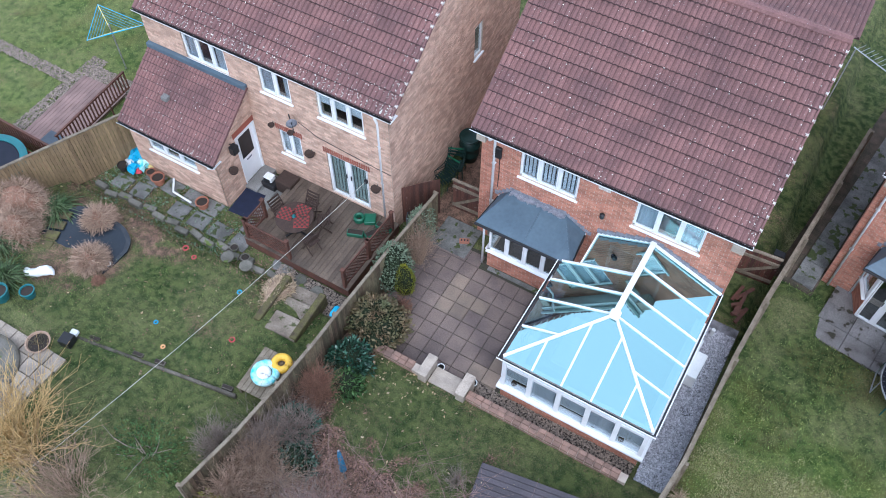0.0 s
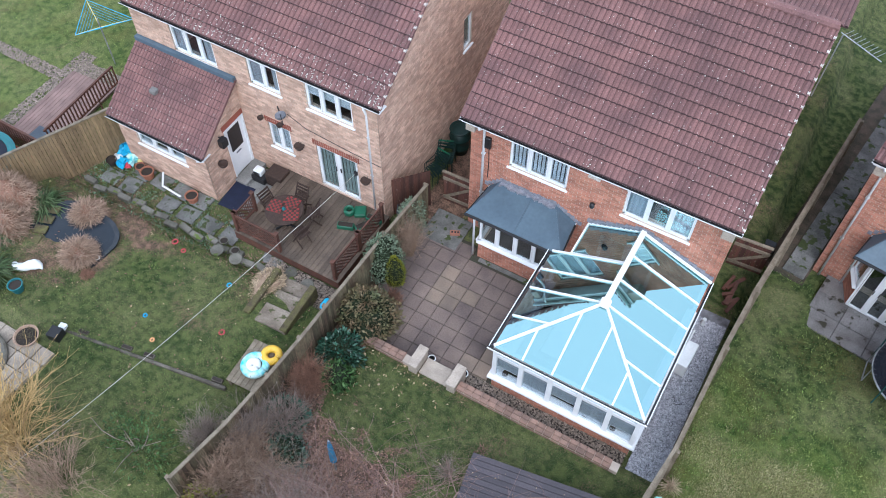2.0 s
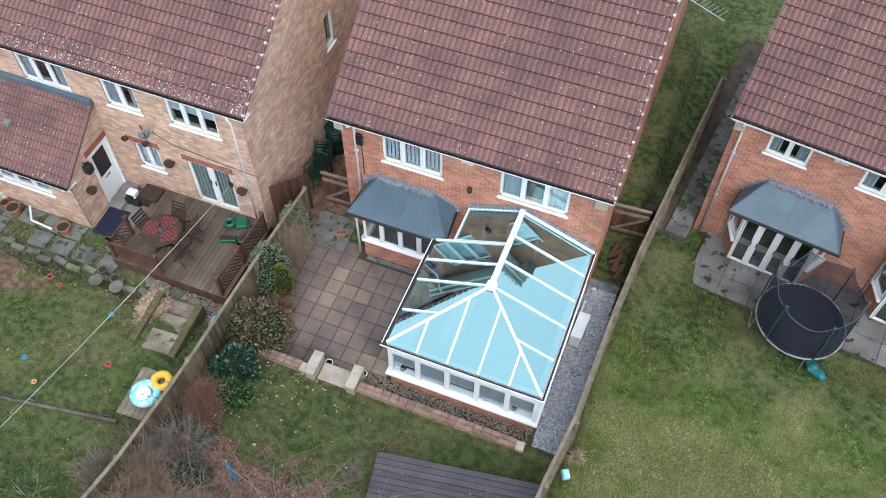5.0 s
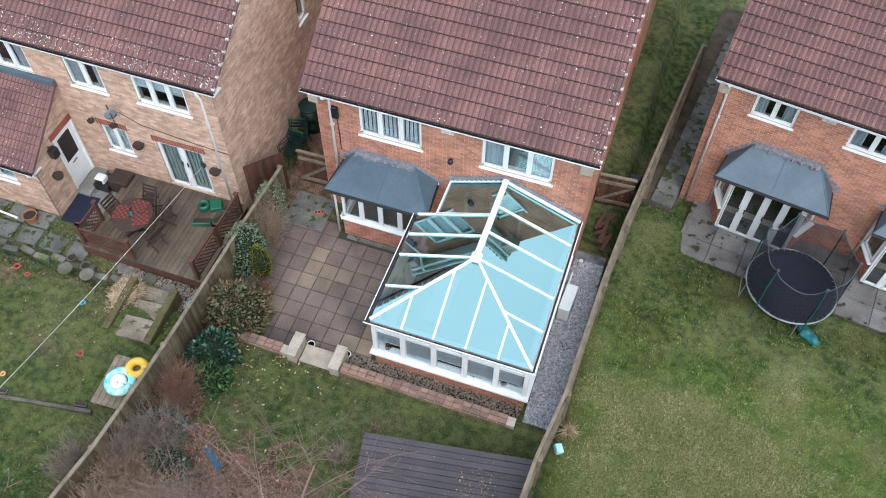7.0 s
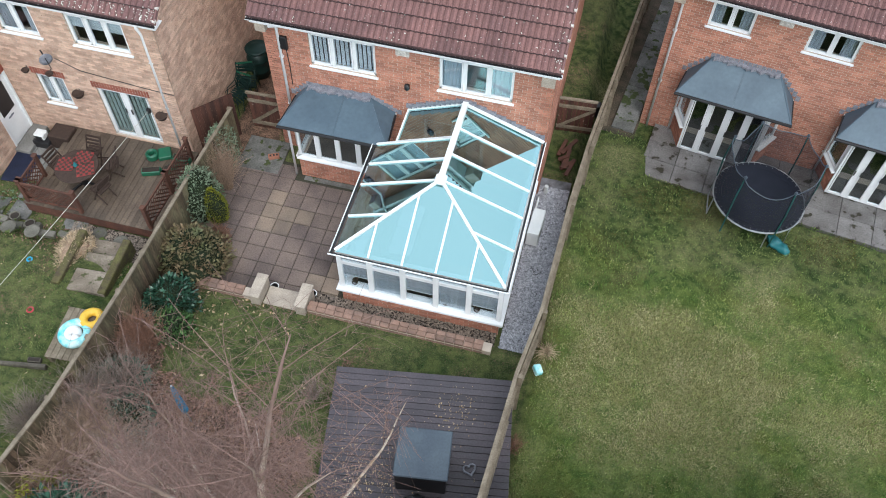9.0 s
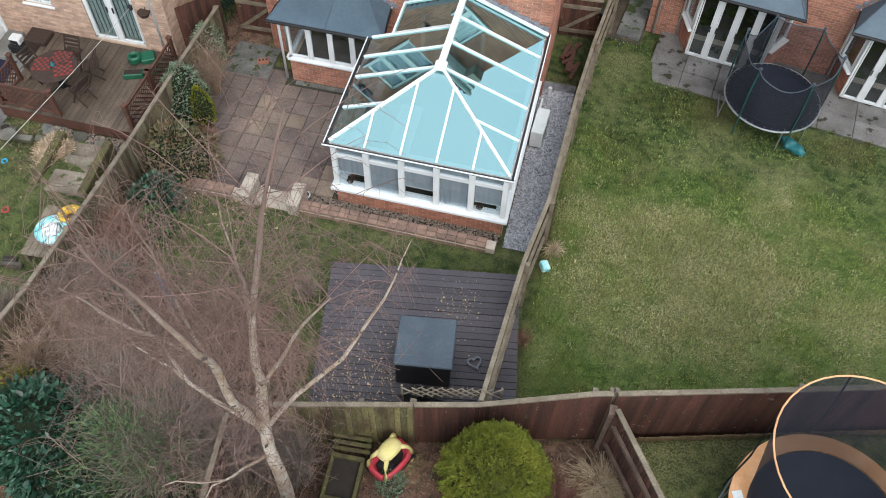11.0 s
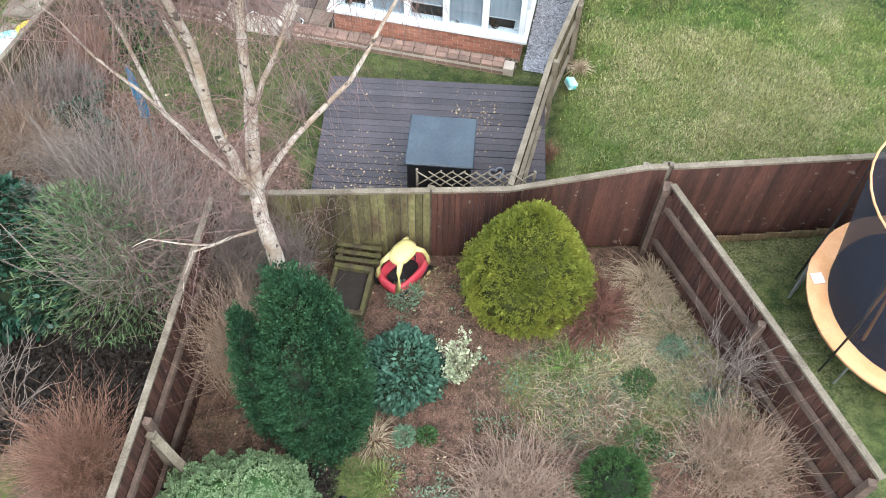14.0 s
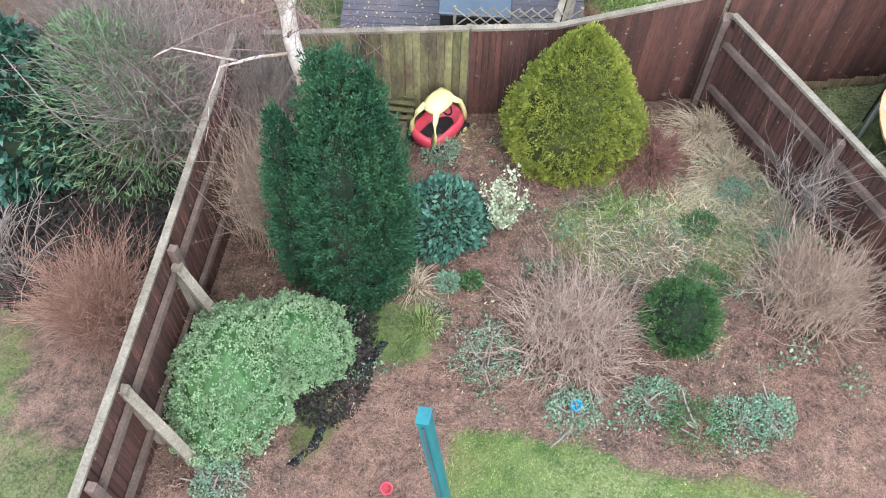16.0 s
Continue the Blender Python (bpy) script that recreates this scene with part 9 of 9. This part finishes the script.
pebbles(1800, 1.1, 3.4, 3.3, 4.0, -0.01, 0.035, T["pebble"], fg, 32)
pebbles(1500, -3.5, 0.8, 2.8, 3.25, -0.01, 0.035, T["pebble"], fg, 33)
bal = thing("balustrade", pose(-13.55, -4.3, 0.0, 0, 0, 93), "dark red-brown deck balustrade along the fence", "balustrade")
part("top_rail", box(0, 3.2, -0.03, 0.03, 1.22, 1.28), M["trellis"], bal)
part("bottom_rail", box(0, 3.2, -0.02, 0.02, 0.55, 0.6), M["trellis"], bal)
for k in range(24):
    part("baluster", box(0.05 + k * 0.135, 0.09 + k * 0.135, -0.018, 0.018, 0.0 if k % 8 == 0 else 0.55, 1.24), M["trellis"], bal)
bal2 = thing("balustrade", pose(-16.4, -4.5, 0.0, 0, 0, -1), "dark red-brown deck balustrade with red panel", "balustrade")
part("top_rail", box(0, 2.8, -0.03, 0.03, 0.95, 1.0), M["trellis"], bal2)
for k in range(20):
    part("baluster", box(0.05 + k * 0.14, 0.09 + k * 0.14, -0.018, 0.018, 0.0, 0.97), M["trellis"], bal2)
part("panel", box(0, 2.8, -0.45, -0.42, 0.0, 0.85), mat("red_painted_board", (0.30, 0.045, 0.03), None, 0.7, 3, 30, 0.15), bal2)
tr3 = trampoline(-14.75, -6.1, 0.25, 1.2, 0.75, False, "trampoline with teal padding beyond the tan fence", 3, 1.0, 0)
part("teal_pad", annulus(1.0, 1.24, 0.755, 0.05), T["teal"], tr3, "teal padded edge")
dry = thing("rotary_dryer", pose(-15.0, -0.1, -0.02), "folding rotary clothes dryer with blue lines", "clothes dryer")
part("pole", tube([(0, 0, 0), (0, 0, 1.95)], 0.025, 8), T["steel"], dry)
arms = [(-1.0, 0.55), (1.05, 0.6), (-0.05, -0.95), ]
for x, y in arms:
    part("arm", tube([(0, 0, 1.6), (x, y, 1.95)], 0.014, 6), T["yellow"], dry)
for s in (1.0, 0.88, 0.76, 0.64, 0.52, 0.4):
    for (x0, y0), (x1, y1) in zip(arms, arms[1:] + arms[:1]):
        part("line", tube([(x0 * s, y0 * s, 1.6 + 0.35 * s), (x1 * s, y1 * s, 1.6 + 0.35 * s)], 0.012 if s == 1.0 else 0.005, 5), T["sky"], dry)
scatter("grass", P["blade"], "far lawn grass", spots_in(16000, 191, -21, -12, -1.2, 8), 0.06, 191, False, 6, "grass")

# television aerial on the gable, and the front garage roof beyond the ridge
aer = part("television_aerial", tube([(0, 0, -0.9), (0.05, 0, 1.0)], 0.018, 6), T["steel"], house_b, "thin grey television aerial")
aer.location = (7.35, 3.3, 6.9)
part("boom", tube([(0.0, 0.1, 0.95), (1.0, -0.35, 0.9)], 0.012, 6), T["steel"], aer)
for k in range(9):
    s = 0.1 + k * 0.1
    part("element", bar((s - 0.03, 0.1 - 0.45 * s, 0.95), (s + 0.12, 0.1 - 0.45 * s + 0.25, 0.95), 0.008), T["steel"], aer)
gar = thing("garage", pose(6.3, 12.9, 0, 0, 0, 180), "front garage with a grey-brown tiled roof", "garage")
part("wall", box(0.2, 3.6, 0.2, 4.6, 0, 2.9), M["red"], gar)
roof_slope(gar, -0.1, 4.3, -0.1, 3.1, 5.0, 4.75, 0)

# inside the conservatory
sofa = thing("sofa", pose(2.6, -3.2, 0.02), "dark brown rattan sofa in the conservatory", "sofa")
part("seat", box(0, 0.8, 0, 1.7, 0.1, 0.42, 0.05), T["wicker"], sofa)
part("backrest", box(0, 0.2, 0, 1.7, 0.42, 0.85, 0.05), T["wicker"], sofa)
for y in (0.05, 0.85):
    part("cushion", box(0.2, 0.78, y, y + 0.78, 0.42, 0.55, 0.05), M["blind"], sofa)
tb = thing("dining_table", pose(4.2, -3.9, 0.02), "small wooden table by the conservatory windows", "table")
part("top", box(0, 1.1, 0, 0.65, 0.70, 0.74, 0.01), M["fence_tan"], tb)
for x in (0.04, 1.0):
    for y in (0.04, 0.56):
        part("leg", box(x, x + 0.06, y, y + 0.06, 0, 0.7), M["fence_tan"], tb)
for k, lo in ((0, 1.05), (1, 0.62), (2, 1.0), (3, 0.62), (4, 0.95)):
    bl = thing("roller_blind", pose(2.03 + k * 0.784 + 0.07, -4.36, lo), "pale grey roller blind in the conservatory window", "blind", "conservatory blinds")
    part("cloth", box(0, 0.645, 0, 0.006, 0, 1.97 - lo), M["curtain"], bl)
    part("bottom_bar", box(0, 0.645, -0.006, 0.012, -0.02, 0.0), M["upvc"], bl)
for x, lab in ((2.35, "sculpture"), (4.6, "jug"), (5.35, "ornament")):
    o = thing("windowsill_ornament", pose(x, -4.30, 0.605), "small dark ornament on the conservatory sill", "ornament", "sill ornaments")
    part("body", lathe([(0.05, 0), (0.08, 0.06), (0.04, 0.14), (0.05, 0.2)], 12), T["wicker"], o)
